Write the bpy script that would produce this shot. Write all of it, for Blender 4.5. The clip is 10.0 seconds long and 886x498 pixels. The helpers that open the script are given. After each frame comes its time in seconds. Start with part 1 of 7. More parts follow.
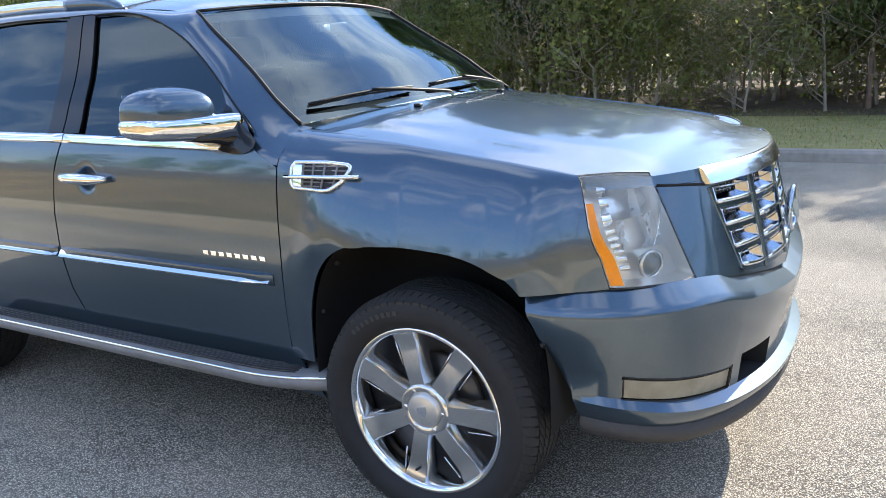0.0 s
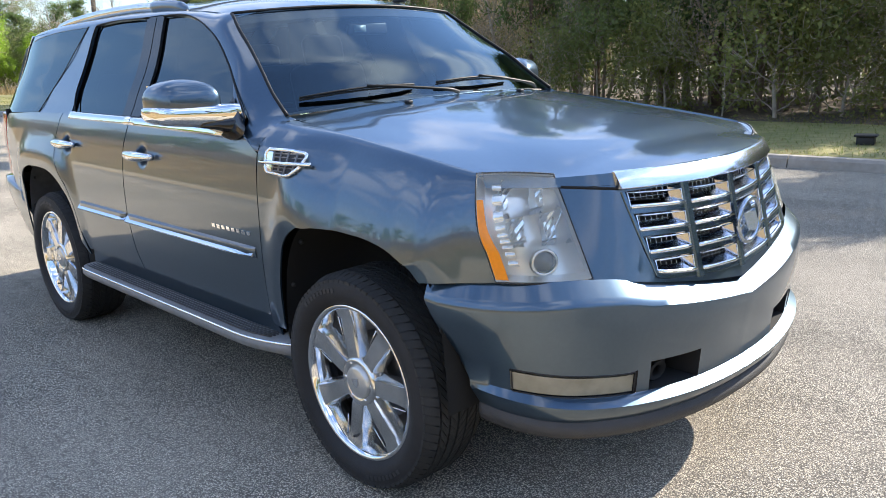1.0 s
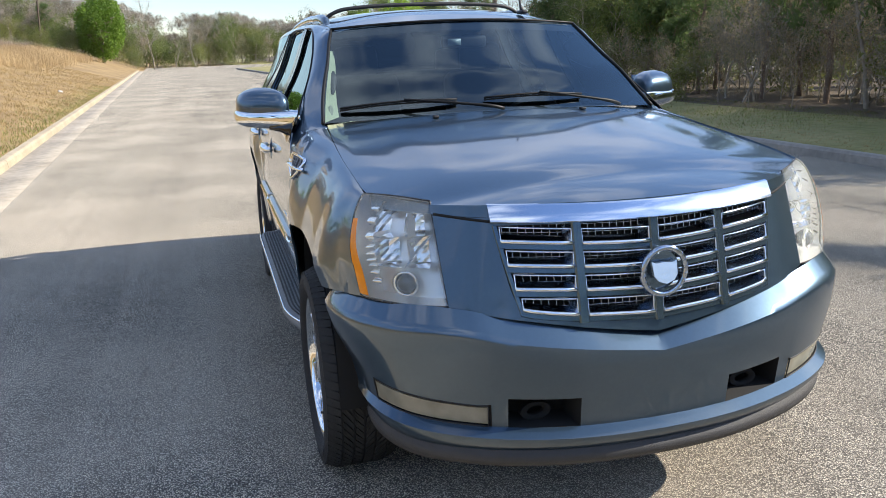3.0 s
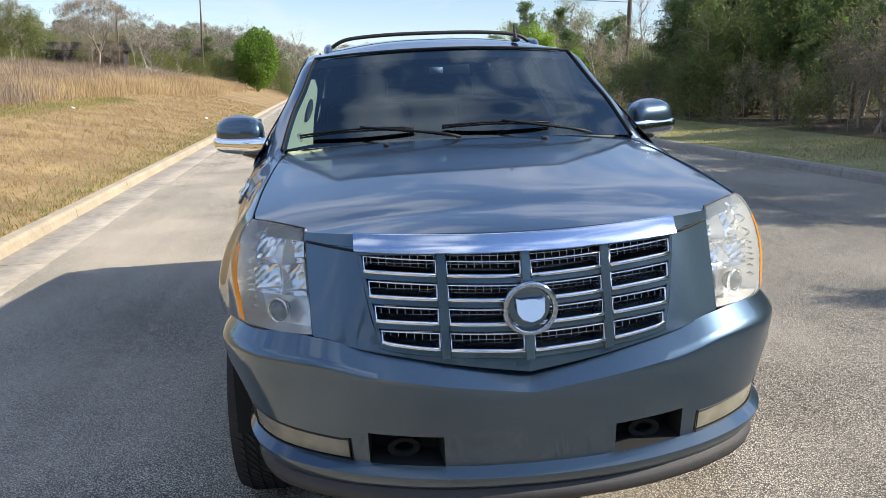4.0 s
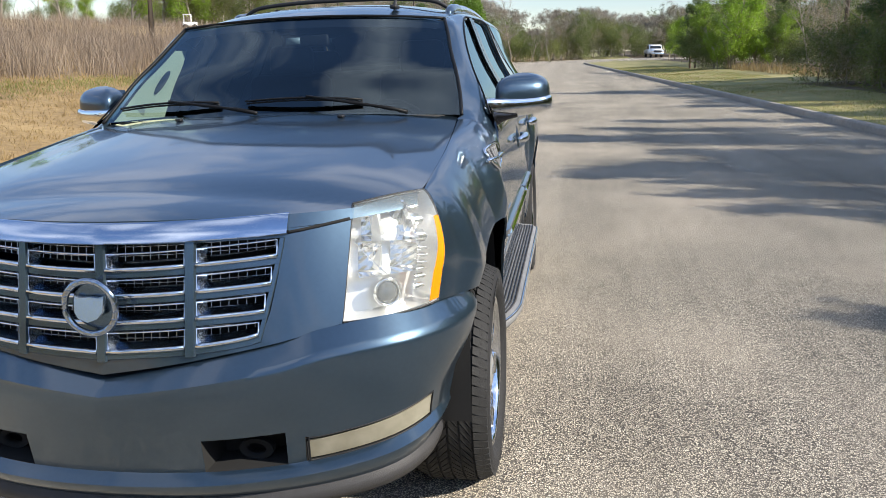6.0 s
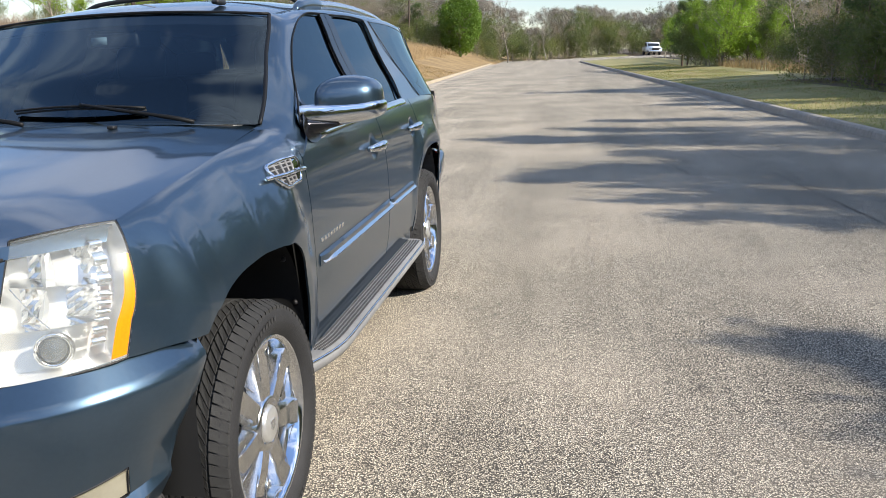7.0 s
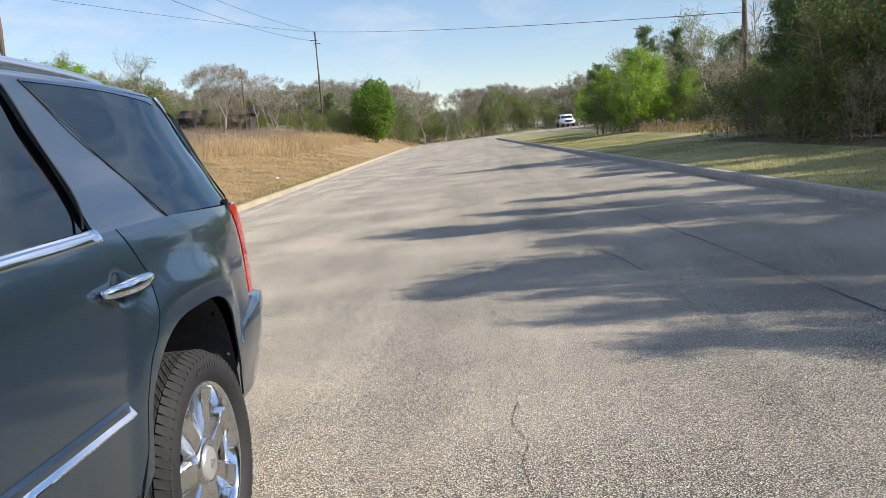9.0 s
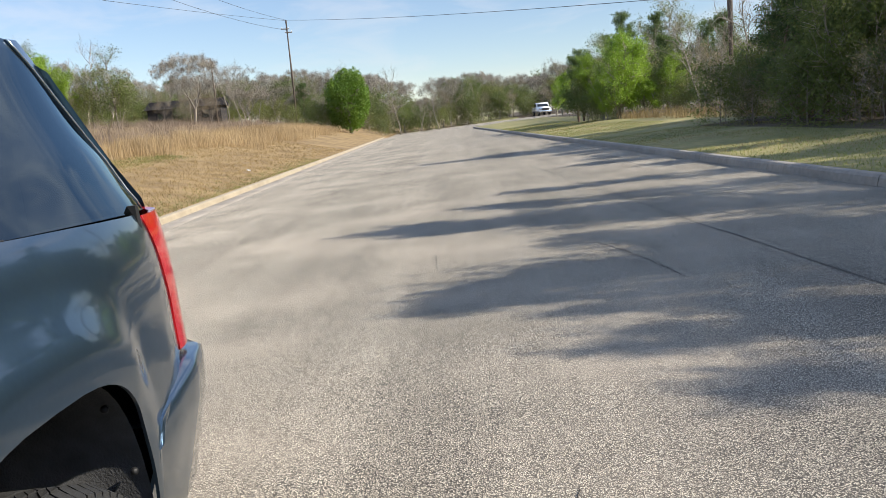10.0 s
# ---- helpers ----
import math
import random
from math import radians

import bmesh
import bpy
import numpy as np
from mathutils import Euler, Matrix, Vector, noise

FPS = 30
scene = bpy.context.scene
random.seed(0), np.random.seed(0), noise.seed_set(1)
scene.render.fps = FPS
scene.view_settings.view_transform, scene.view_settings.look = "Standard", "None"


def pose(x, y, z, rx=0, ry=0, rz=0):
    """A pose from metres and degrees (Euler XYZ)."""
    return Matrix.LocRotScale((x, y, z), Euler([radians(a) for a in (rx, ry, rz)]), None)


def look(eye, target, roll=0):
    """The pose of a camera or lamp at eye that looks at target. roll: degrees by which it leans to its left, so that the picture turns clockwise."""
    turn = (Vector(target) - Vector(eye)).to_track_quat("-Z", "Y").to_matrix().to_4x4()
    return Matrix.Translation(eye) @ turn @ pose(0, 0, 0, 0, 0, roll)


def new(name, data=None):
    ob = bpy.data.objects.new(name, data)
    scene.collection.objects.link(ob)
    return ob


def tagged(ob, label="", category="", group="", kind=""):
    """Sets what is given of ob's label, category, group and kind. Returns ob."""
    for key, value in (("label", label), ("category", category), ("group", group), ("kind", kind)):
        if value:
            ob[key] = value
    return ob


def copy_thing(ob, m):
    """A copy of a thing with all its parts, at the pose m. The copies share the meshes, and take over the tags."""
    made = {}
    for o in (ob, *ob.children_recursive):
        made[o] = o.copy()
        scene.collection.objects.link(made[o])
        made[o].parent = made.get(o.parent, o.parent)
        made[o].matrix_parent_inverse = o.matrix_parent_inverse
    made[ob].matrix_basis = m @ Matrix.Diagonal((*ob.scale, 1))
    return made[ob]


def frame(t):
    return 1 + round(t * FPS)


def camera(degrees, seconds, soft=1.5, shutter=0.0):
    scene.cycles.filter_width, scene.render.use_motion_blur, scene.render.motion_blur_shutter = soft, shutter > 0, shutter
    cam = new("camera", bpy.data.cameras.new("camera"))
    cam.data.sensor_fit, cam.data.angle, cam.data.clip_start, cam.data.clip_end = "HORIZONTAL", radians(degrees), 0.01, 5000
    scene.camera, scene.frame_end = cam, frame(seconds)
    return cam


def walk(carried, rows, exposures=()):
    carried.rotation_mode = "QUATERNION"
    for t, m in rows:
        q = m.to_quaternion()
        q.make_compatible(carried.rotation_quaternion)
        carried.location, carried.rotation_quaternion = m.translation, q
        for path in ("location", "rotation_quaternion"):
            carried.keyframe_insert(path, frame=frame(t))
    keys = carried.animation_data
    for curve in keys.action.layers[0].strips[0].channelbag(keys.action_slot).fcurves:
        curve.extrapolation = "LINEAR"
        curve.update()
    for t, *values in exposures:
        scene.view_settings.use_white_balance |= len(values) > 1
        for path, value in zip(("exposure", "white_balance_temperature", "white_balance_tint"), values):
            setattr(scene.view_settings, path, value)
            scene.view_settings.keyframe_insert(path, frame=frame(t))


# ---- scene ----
cam = camera(57.3, 10.0, soft=0.8)

# the road falls to its left gutter, so the car and the path measured from it lean with it
LEAN = pose(0, 0, 0, 0, -2.6, 0)
PATH = [
    (0, (-3.009, -1.363, 1.576), (-1.359, -0.349, 1.077), -3.3),
    (0.5, (-2.82, -1.808, 1.565), (-1.313, -0.593, 1.066), -3.1),
    (1, (-2.595, -2.191, 1.553), (-1.261, -0.782, 1.069), -2.6),
    (1.5, (-2.308, -2.498, 1.563), (-1.173, -0.922, 1.087), -1.9),
    (2, (-2.026, -2.826, 1.574), (-1.109, -1.114, 1.096), -1.7),
    (2.2, (-1.897, -2.92, 1.593), (-1.066, -1.165, 1.115), -1.6),
    (3.3, (-1.046, -3.144, 1.626), (-0.621, -1.246, 1.164), -2.2),
    (3.5, (-0.867, -3.184, 1.611), (-0.504, -1.265, 1.181), -2.3),
    (4, (-0.475, -3.209, 1.601), (-0.28, -1.26, 1.195), -2.2),
    (4.5, (-0.016, -3.179, 1.649), (-0.01, -1.226, 1.219), -2.2),
    (5, (0.472, -3.179, 1.621), (0.308, -1.233, 1.192), -2.3),
    (5.5, (0.877, -3.06, 1.575), (0.612, -1.129, 1.127), -2.2),
    (6, (1.282, -2.866, 1.566), (0.963, -0.947, 1.1), -2.1),
    (6.2, (1.428, -2.777, 1.57), (1.112, -0.866, 1.072), -1.9),
    (7.3, (2.079, -1.998, 1.517), (1.756, -0.075, 1.071), -3.0),
    (7.5, (2.125, -1.756, 1.481), (1.81, 0.172, 1.051), -3.3),
    (8, (2.171, -1.129, 1.475), (1.872, 0.816, 1.116), -5.0),
    (8.5, (2.152, -0.446, 1.465), (1.912, 1.518, 1.173), -6.4),
    (9, (2.083, 0.285, 1.45), (1.928, 2.259, 1.167), -6.9),
    (9.5, (1.934, 0.934, 1.428), (1.832, 2.91, 1.134), -7.0),
    (10, (1.813, 1.587, 1.398), (1.714, 3.56, 1.084), -7.5),
]
walk(cam, [(t, LEAN @ look(eye, target, roll)) for t, eye, target, roll in PATH],
     exposures=[(0, 1.86), (1, 1.66), (2, 1.38), (3.5, 1.06), (4.5, .96), (6, .86), (7.5, .93), (9, .80), (10, .80)])

# ---------------------------------------------------------------- world and light
SUN_AZ, SUN_EL = radians(-15), radians(36)   # azimuth counted from +x towards +y
world = bpy.data.worlds.new("sky")
scene.world = world
world.use_nodes = True
wn, wl = world.node_tree.nodes, world.node_tree.links
wn.clear()
sky = wn.new("ShaderNodeTexSky")
sky.sky_type, sky.sun_disc = "NISHITA", False
sky.sun_elevation, sky.sun_rotation = SUN_EL, radians(90) - SUN_AZ
sky.air_density, sky.dust_density, sky.ozone_density = 0.8, 0.1, 1.9
# thin broken cloud over the whole sky, on a flat layer above
geo = wn.new("ShaderNodeTexCoord")
sep = wn.new("ShaderNodeSeparateXYZ")
wl.new(geo.outputs["Generated"], sep.inputs[0])
lift = wn.new("ShaderNodeMath")
lift.operation = "ADD"
lift.inputs[1].default_value = 0.22
wl.new(sep.outputs["Z"], lift.inputs[0])
plane = wn.new("ShaderNodeVectorMath")
plane.operation = "DIVIDE"
wl.new(geo.outputs["Generated"], plane.inputs[0])
wl.new(lift.outputs[0], plane.inputs[1])
cloud = wn.new("ShaderNodeTexNoise")
cloud.inputs["Scale"].default_value, cloud.inputs["Detail"].default_value, cloud.inputs["Roughness"].default_value = 2.6, 9, 0.56
cloud.inputs["Distortion"].default_value = 0.5
drift = wn.new("ShaderNodeVectorMath")
drift.inputs[1].default_value = (0.9, 0.0, 0.0)
wl.new(plane.outputs[0], drift.inputs[0])
wl.new(drift.outputs[0], cloud.inputs["Vector"])
cover = wn.new("ShaderNodeMapRange")
cover.inputs["From Min"].default_value, cover.inputs["From Max"].default_value = 0.48, 0.65
cover.inputs["To Max"].default_value = 0.62
wl.new(cloud.outputs[0], cover.inputs[0])
mixc = wn.new("ShaderNodeMix")
mixc.data_type = "RGBA"
mixc.inputs["B"].default_value = (4.9, 5.0, 5.5, 1)
# far cloud sinks into the haze
haze_fade = wn.new("ShaderNodeMapRange")
haze_fade.inputs["From Min"].default_value, haze_fade.inputs["From Max"].default_value = 0.04, 0.6
haze_fade.inputs["To Min"].default_value = 0.22
wl.new(sep.outputs["Z"], haze_fade.inputs[0])
thin = wn.new("ShaderNodeMath")
thin.operation = "MULTIPLY"
wl.new(cover.outputs[0], thin.inputs[0])
wl.new(haze_fade.outputs[0], thin.inputs[1])
wl.new(thin.outputs[0], mixc.inputs["Factor"])
deep = wn.new("ShaderNodeMix")
deep.data_type, deep.blend_type = "RGBA", "MULTIPLY"
deep.inputs["Factor"].default_value = 1.0
deep.inputs["B"].default_value = (.78, .78, .835, 1)
wl.new(sky.outputs["Color"], deep.inputs["A"])
wl.new(deep.outputs["Result"], mixc.inputs["A"])
# the spring haze dulls and warms the glare low over the horizon
dull = wn.new("ShaderNodeMapRange")
dull.interpolation_type = "SMOOTHSTEP"
dull.inputs["From Min"].default_value, dull.inputs["From Max"].default_value = -.02, 0.75
wl.new(sep.outputs["Z"], dull.inputs[0])
tone = wn.new("ShaderNodeMix")
tone.data_type = "RGBA"
tone.inputs["A"].default_value, tone.inputs["B"].default_value = (.725, .68, .615, 1), (1.34, 1.35, 1.31, 1)
wl.new(dull.outputs[0], tone.inputs["Factor"])
hazed = wn.new("ShaderNodeVectorMath")
hazed.operation = "MULTIPLY"
wl.new(mixc.outputs["Result"], hazed.inputs[0])
wl.new(tone.outputs["Result"], hazed.inputs[1])
back = wn.new("ShaderNodeBackground")
back.inputs["Strength"].default_value = 0.149
wo = wn.new("ShaderNodeOutputWorld")
wl.new(hazed.outputs[0], back.inputs["Color"])
wl.new(back.outputs[0], wo.inputs["Surface"])
sun_data = bpy.data.lights.new("sun", "SUN")
sun_data.energy, sun_data.angle, sun_data.color = 4.15, radians(0.53), (1.0, 0.925, 0.81)
sun = new("sun", sun_data)
sun.matrix_world = look((0, 0, 0), (-math.cos(SUN_EL) * math.cos(SUN_AZ), -math.cos(SUN_EL) * math.sin(SUN_AZ), -math.sin(SUN_EL)))
sun.location = (40, -10, 30)

# ---------------------------------------------------------------- materials
def mat(name, color, rough=0.6, metal=0.0, coat=0.0, spread=0.0, scale=30.0, bump=0.0, bump_scale=200.0, spec=0.5, second=None, isle=0.0, rough_spread=0.0):
    """A principled material with two scales of noise in its colour, and a fine relief."""
    m = bpy.data.materials.new(name)
    m.use_nodes = True
    n, l = m.node_tree.nodes, m.node_tree.links
    b = n["Principled BSDF"]
    b.inputs["Base Color"].default_value = (*color, 1)
    b.inputs["Roughness"].default_value, b.inputs["Metallic"].default_value = rough, metal
    b.inputs["Coat Weight"].default_value, b.inputs["Coat Roughness"].default_value = coat, 0.02
    b.inputs["Specular IOR Level"].default_value = spec
    co = n.new("ShaderNodeTexCoord")
    if spread or second:
        big, small = n.new("ShaderNodeTexNoise"), n.new("ShaderNodeTexNoise")
        for node, s in ((big, scale * 0.08), (small, scale)):
            node.inputs["Scale"].default_value, node.inputs["Detail"].default_value = s, 4
            l.new(co.outputs["Object"], node.inputs["Vector"])
        add = n.new("ShaderNodeMath")
        add.operation = "MULTIPLY_ADD"
        add.inputs[1].default_value = 0.6
        l.new(big.outputs[0], add.inputs[0])
        half = n.new("ShaderNodeMath")
        half.operation = "MULTIPLY"
        half.inputs[1].default_value = 0.4
        l.new(small.outputs[0], half.inputs[0])
        l.new(half.outputs[0], add.inputs[2])
        ramp = n.new("ShaderNodeMapRange")
        ramp.inputs["From Min"].default_value, ramp.inputs["From Max"].default_value = 0.32, 0.68
        l.new(add.outputs[0], ramp.inputs[0])
        mix = n.new("ShaderNodeMix")
        mix.data_type = "RGBA"
        lo, hi = [c * (1 - spread) for c in color], [min(1, c * (1 + spread)) for c in color]
        mix.inputs["A"].default_value = (*lo, 1)
        mix.inputs["B"].default_value = (*(second or hi), 1)
        l.new(ramp.outputs[0], mix.inputs["Factor"])
        last = mix.outputs["Result"]
        if isle:
            gi, oi = n.new("ShaderNodeNewGeometry"), n.new("ShaderNodeObjectInfo")
            hs = n.new("ShaderNodeHueSaturation")
            sm = n.new("ShaderNodeMath")
            sm.operation = "ADD"
            l.new(gi.outputs["Random Per Island"], sm.inputs[0])
            l.new(oi.outputs["Random"], sm.inputs[1])
            mr = n.new("ShaderNodeMapRange")
            mr.inputs["From Max"].default_value = 2.0
            mr.inputs["To Min"].default_value, mr.inputs["To Max"].default_value = 1 - isle, 1 + isle
            l.new(sm.outputs[0], mr.inputs[0])
            l.new(mr.outputs[0], hs.inputs["Value"])
            l.new(last, hs.inputs["Color"])
            last = hs.outputs[0]
        l.new(last, b.inputs["Base Color"])
        if rough_spread:
            rr = n.new("ShaderNodeMapRange")
            rr.inputs["To Min"].default_value, rr.inputs["To Max"].default_value = rough - rough_spread, rough + rough_spread
            l.new(add.outputs[0], rr.inputs[0])
            l.new(rr.outputs[0], b.inputs["Roughness"])
    if bump:
        bt, bn = n.new("ShaderNodeTexNoise"), n.new("ShaderNodeBump")
        bt.inputs["Scale"].default_value, bt.inputs["Detail"].default_value = bump_scale, 3
        bn.inputs["Strength"].default_value, bn.inputs["Distance"].default_value = bump, 0.01
        l.new(co.outputs["Object"], bt.inputs["Vector"])
        l.new(bt.outputs[0], bn.inputs["Height"])
        l.new(bn.outputs[0], b.inputs["Normal"])
    return m


def glass_mat(name, tint, gloss=(1, 1, 1), rough=0.0, ior=1.5):
    """A thin tinted pane: sees through, with a Fresnel gloss on top."""
    m = bpy.data.materials.new(name)
    m.use_nodes = True
    n, l = m.node_tree.nodes, m.node_tree.links
    n.clear()
    out, mix = n.new("ShaderNodeOutputMaterial"), n.new("ShaderNodeMixShader")
    tr, gl, fr = n.new("ShaderNodeBsdfTransparent"), n.new("ShaderNodeBsdfGlossy"), n.new("ShaderNodeFresnel")
    tr.inputs["Color"].default_value = (*tint, 1)
    gl.inputs["Color"].default_value = (*gloss, 1)
    gl.inputs["Roughness"].default_value = rough
    fr.inputs["IOR"].default_value = ior
    l.new(fr.outputs[0], mix.inputs[0])
    l.new(tr.outputs[0], mix.inputs[1])
    l.new(gl.outputs[0], mix.inputs[2])
    l.new(mix.outputs[0], out.inputs["Surface"])
    return m


PAINT = mat("blue_grey_metallic_paint", (0.054, 0.092, 0.134), 0.32, 0.82, coat=1.0, spread=0.05, scale=900.0)
PAINT.node_tree.nodes["Principled BSDF"].inputs["Coat Roughness"].default_value = 0.045
PAINT.node_tree.nodes["Principled BSDF"].inputs["Coat IOR"].default_value = 1.65
BLACK = mat("black_plastic", (0.012, 0.012, 0.013), 0.55, spread=0.2, scale=80, bump=0.15, bump_scale=600)
RUBBER = mat("tyre_rubber", (0.015, 0.015, 0.016), 0.75, spread=0.35, scale=25, bump=0.25, bump_scale=300)
TREAD = mat("dusty_tread_rubber", (0.024, 0.024, 0.0235), 0.8, spread=0.4, scale=30, bump=0.3, bump_scale=250)
CHROME = mat("chrome", (0.86, 0.87, 0.88), 0.05, 1.0, spread=0.03, scale=40)
DULL = mat("brake_dusted_chrome", (0.74, 0.74, 0.73), 0.17, 1.0, spread=0.10, scale=18)
SATIN = mat("satin_silver_trim", (0.74, 0.76, 0.78), 0.24, 0.95, spread=0.05, scale=60)
WIPER = mat("black_wiper_steel", (0.006, 0.006, 0.006), 0.5, spec=0.25)
BAR = mat("bonnet_bar_chrome", (0.60, 0.66, 0.75), 0.13, 1.0, spread=0.03, scale=40)
GLOSSB = mat("gloss_black_plastic", (0.006, 0.006, 0.007), 0.12, spread=0.2, scale=60)
GRILLE_BRIGHT = mat("bluish_grille_paint", (0.10, 0.15, 0.20), 0.18, 0.8, spread=0.06, scale=40)
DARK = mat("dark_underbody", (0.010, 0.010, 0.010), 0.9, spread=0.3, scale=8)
LINER = mat("felt_wheel_liner", (0.075, 0.076, 0.078), 0.95, spread=0.35, scale=20, bump=0.3, bump_scale=150)
GREYP = mat("grey_weathered_plastic", (0.042, 0.041, 0.042), 0.6, spread=0.15, scale=30, bump=0.2, bump_scale=300)
STEPM = mat("ribbed_grey_step_plastic", (0.21, 0.21, 0.212), 0.55, spread=0.25, scale=20, bump=0.2, bump_scale=300)
GLASS = glass_mat("windscreen_glass", (0.25, 0.34, 0.40), (.78, .94, 1.0), ior=1.72)
PRIV = glass_mat("privacy_glass", (0.03, 0.035, 0.04), (.76, .92, 1.0), ior=1.72)
LENS = glass_mat("clear_lamp_lens", (0.97, 0.98, 0.97), rough=0.03, ior=1.45)
ln, ll = LENS.node_tree.nodes, LENS.node_tree.links
haze, hmix = ln.new("ShaderNodeBsdfTranslucent"), ln.new("ShaderNodeMixShader")
hdif, hadd = ln.new("ShaderNodeBsdfDiffuse"), ln.new("ShaderNodeMixShader")
for hz in (haze, hdif):
    hz.inputs["Color"].default_value = (.74, .76, .71, 1)
old = ln["Material Output"].inputs["Surface"].links[0].from_socket
hadd.inputs[0].default_value, hmix.inputs[0].default_value = .68, .16
ll.new(haze.outputs[0], hadd.inputs[1])
ll.new(hdif.outputs[0], hadd.inputs[2])
ll.new(old, hmix.inputs[1])
ll.new(hadd.outputs[0], hmix.inputs[2])
ll.new(hmix.outputs[0], ln["Material Output"].inputs["Surface"])
HAZE = mat("yellowed_fog_lens", (0.16, 0.14, 0.09), 0.2, spread=0.2, scale=14, second=(.32, .30, .23), coat=0.6)
AMBER = mat("amber_lens", (0.84, 0.255, 0.004), 0.25, spread=0.12, scale=120, coat=0.25)
RED = mat("red_tail_lens", (0.46, 0.010, 0.012), 0.15, spread=0.15, scale=90, coat=1.0)
LAMPIN = mat("lamp_reflector", (0.93, 0.94, 0.95), 0.14, 1.0, spread=0.06, scale=30)
LAMPW = mat("lamp_housing_silver", (0.92, 0.92, 0.90), 0.28, 0.6, spread=0.12, scale=25)
CABIN = mat("dark_cabin_leather", (0.020, 0.021, 0.024), 0.55, spread=0.2, scale=40, bump=0.1)
TAN = mat("pale_cabin_trim", (0.50, 0.55, 0.38), 0.7, spread=0.08, scale=40)


def leaf_mat(name, color, second, through_light=0.45, isle=0.25):
    """Leaves and grass: some light passes through the blade."""
    m = mat(name, color, 0.55, spread=0.3, scale=3.0, second=second, isle=isle)
    n, l = m.node_tree.nodes, m.node_tree.links
    b, out = n["Principled BSDF"], n["Material Output"]
    tr, mix = n.new("ShaderNodeBsdfTranslucent"), n.new("ShaderNodeMixShader")
    l.new(b.inputs["Base Color"].links[0].from_socket, tr.inputs["Color"])
    mix.inputs[0].default_value = through_light
    l.new(b.outputs[0], mix.inputs[1])
    l.new(tr.outputs[0], mix.inputs[2])
    l.new(mix.outputs[0], out.inputs["Surface"])
    return m


def asphalt_mat():
    """Worn chip-seal: single stones of many greys and tans in dark binder, with wheel tracks, stains and dust."""
    m = bpy.data.materials.new("worn_chip_asphalt")
    m.use_nodes = True
    n, l = m.node_tree.nodes, m.node_tree.links
    b = n["Principled BSDF"]
    co = n.new("ShaderNodeTexCoord")
    vo = n.new("ShaderNodeTexVoronoi")
    vo.inputs["Scale"].default_value = 150
    l.new(co.outputs["Object"], vo.inputs["Vector"])
    sep = n.new("ShaderNodeSeparateColor")
    l.new(vo.outputs["Color"], sep.inputs[0])
    stone = n.new("ShaderNodeValToRGB")
    r = stone.color_ramp
    r.elements[0].position, r.elements[0].color = 0.0, (.120, .108, .090, 1)
    r.elements[1].position, r.elements[1].color = 1.0, (.86, .775, .615, 1)
    for p, c in ((.12, (.300, .268, .215, 1)), (.45, (.460, .408, .320, 1)), (.82, (.635, .568, .446, 1))):
        e = r.elements.new(p)
        e.color = c
    l.new(sep.outputs[0], stone.inputs[0])
    gap = n.new("ShaderNodeMapRange")
    gap.inputs["From Min"].default_value, gap.inputs["From Max"].default_value = .36, .60
    l.new(vo.outputs["Distance"], gap.inputs[0])
    binder = n.new("ShaderNodeMix")
    binder.data_type = "RGBA"
    binder.inputs["B"].default_value = (.072, .066, .057, 1)
    l.new(gap.outputs[0], binder.inputs["Factor"])
    l.new(stone.outputs[0], binder.inputs["A"])
    # broad wear: along the wheel tracks, and blotches
    mp = n.new("ShaderNodeMapping")
    mp.inputs["Scale"].default_value = (1.6, .045, 1)
    mp.inputs["Rotation"].default_value = (0, 0, radians(-2.9))
    l.new(co.outputs["Object"], mp.inputs["Vector"])
    tr, bl, mo = n.new("ShaderNodeTexNoise"), n.new("ShaderNodeTexNoise"), n.new("ShaderNodeTexNoise")
    for node, s, d in ((tr, 1.0, 3), (bl, .55, 6), (mo, 9.0, 4)):
        node.inputs["Scale"].default_value, node.inputs["Detail"].default_value = s, d
    l.new(mp.outputs[0], tr.inputs["Vector"])
    l.new(co.outputs["Object"], bl.inputs["Vector"])
    l.new(co.outputs["Object"], mo.inputs["Vector"])
    sums = tr.outputs[0]
    for node, w in ((bl, .9), (mo, .35)):
        a = n.new("ShaderNodeMath")
        a.operation = "MULTIPLY_ADD"
        a.inputs[1].default_value = w
        l.new(node.outputs[0], a.inputs[0])
        l.new(sums, a.inputs[2])
        sums = a.outputs[0]
    wear = n.new("ShaderNodeMapRange")
    wear.inputs["From Min"].default_value, wear.inputs["From Max"].default_value = .85, 1.40
    wear.inputs["To Min"].default_value, wear.inputs["To Max"].default_value = .82, 1.28
    l.new(sums, wear.inputs[0])
    mul = n.new("ShaderNodeMix")
    mul.data_type, mul.blend_type = "RGBA", "MULTIPLY"
    mul.inputs["Factor"].default_value = 1
    l.new(binder.outputs["Result"], mul.inputs["A"])
    l.new(wear.outputs[0], mul.inputs["B"])
    # tan dust washed into the joints in places
    dust = n.new("ShaderNodeMapRange")
    dust.inputs["From Min"].default_value, dust.inputs["From Max"].default_value = .48, .72
    dust.inputs["To Max"].default_value = .40
    # more of it towards the left gutter, to which the road drains
    place, drain, more = n.new("ShaderNodeSeparateXYZ"), n.new("ShaderNodeMapRange"), n.new("ShaderNodeMath")
    l.new(co.outputs["Object"], place.inputs[0])
    drain.inputs["From Min"].default_value, drain.inputs["From Max"].default_value = 3.5, -4.0
    drain.inputs["To Max"].default_value = .075
    l.new(place.outputs["X"], drain.inputs[0])
    more.operation = "ADD"
    l.new(bl.outputs[0], more.inputs[0])
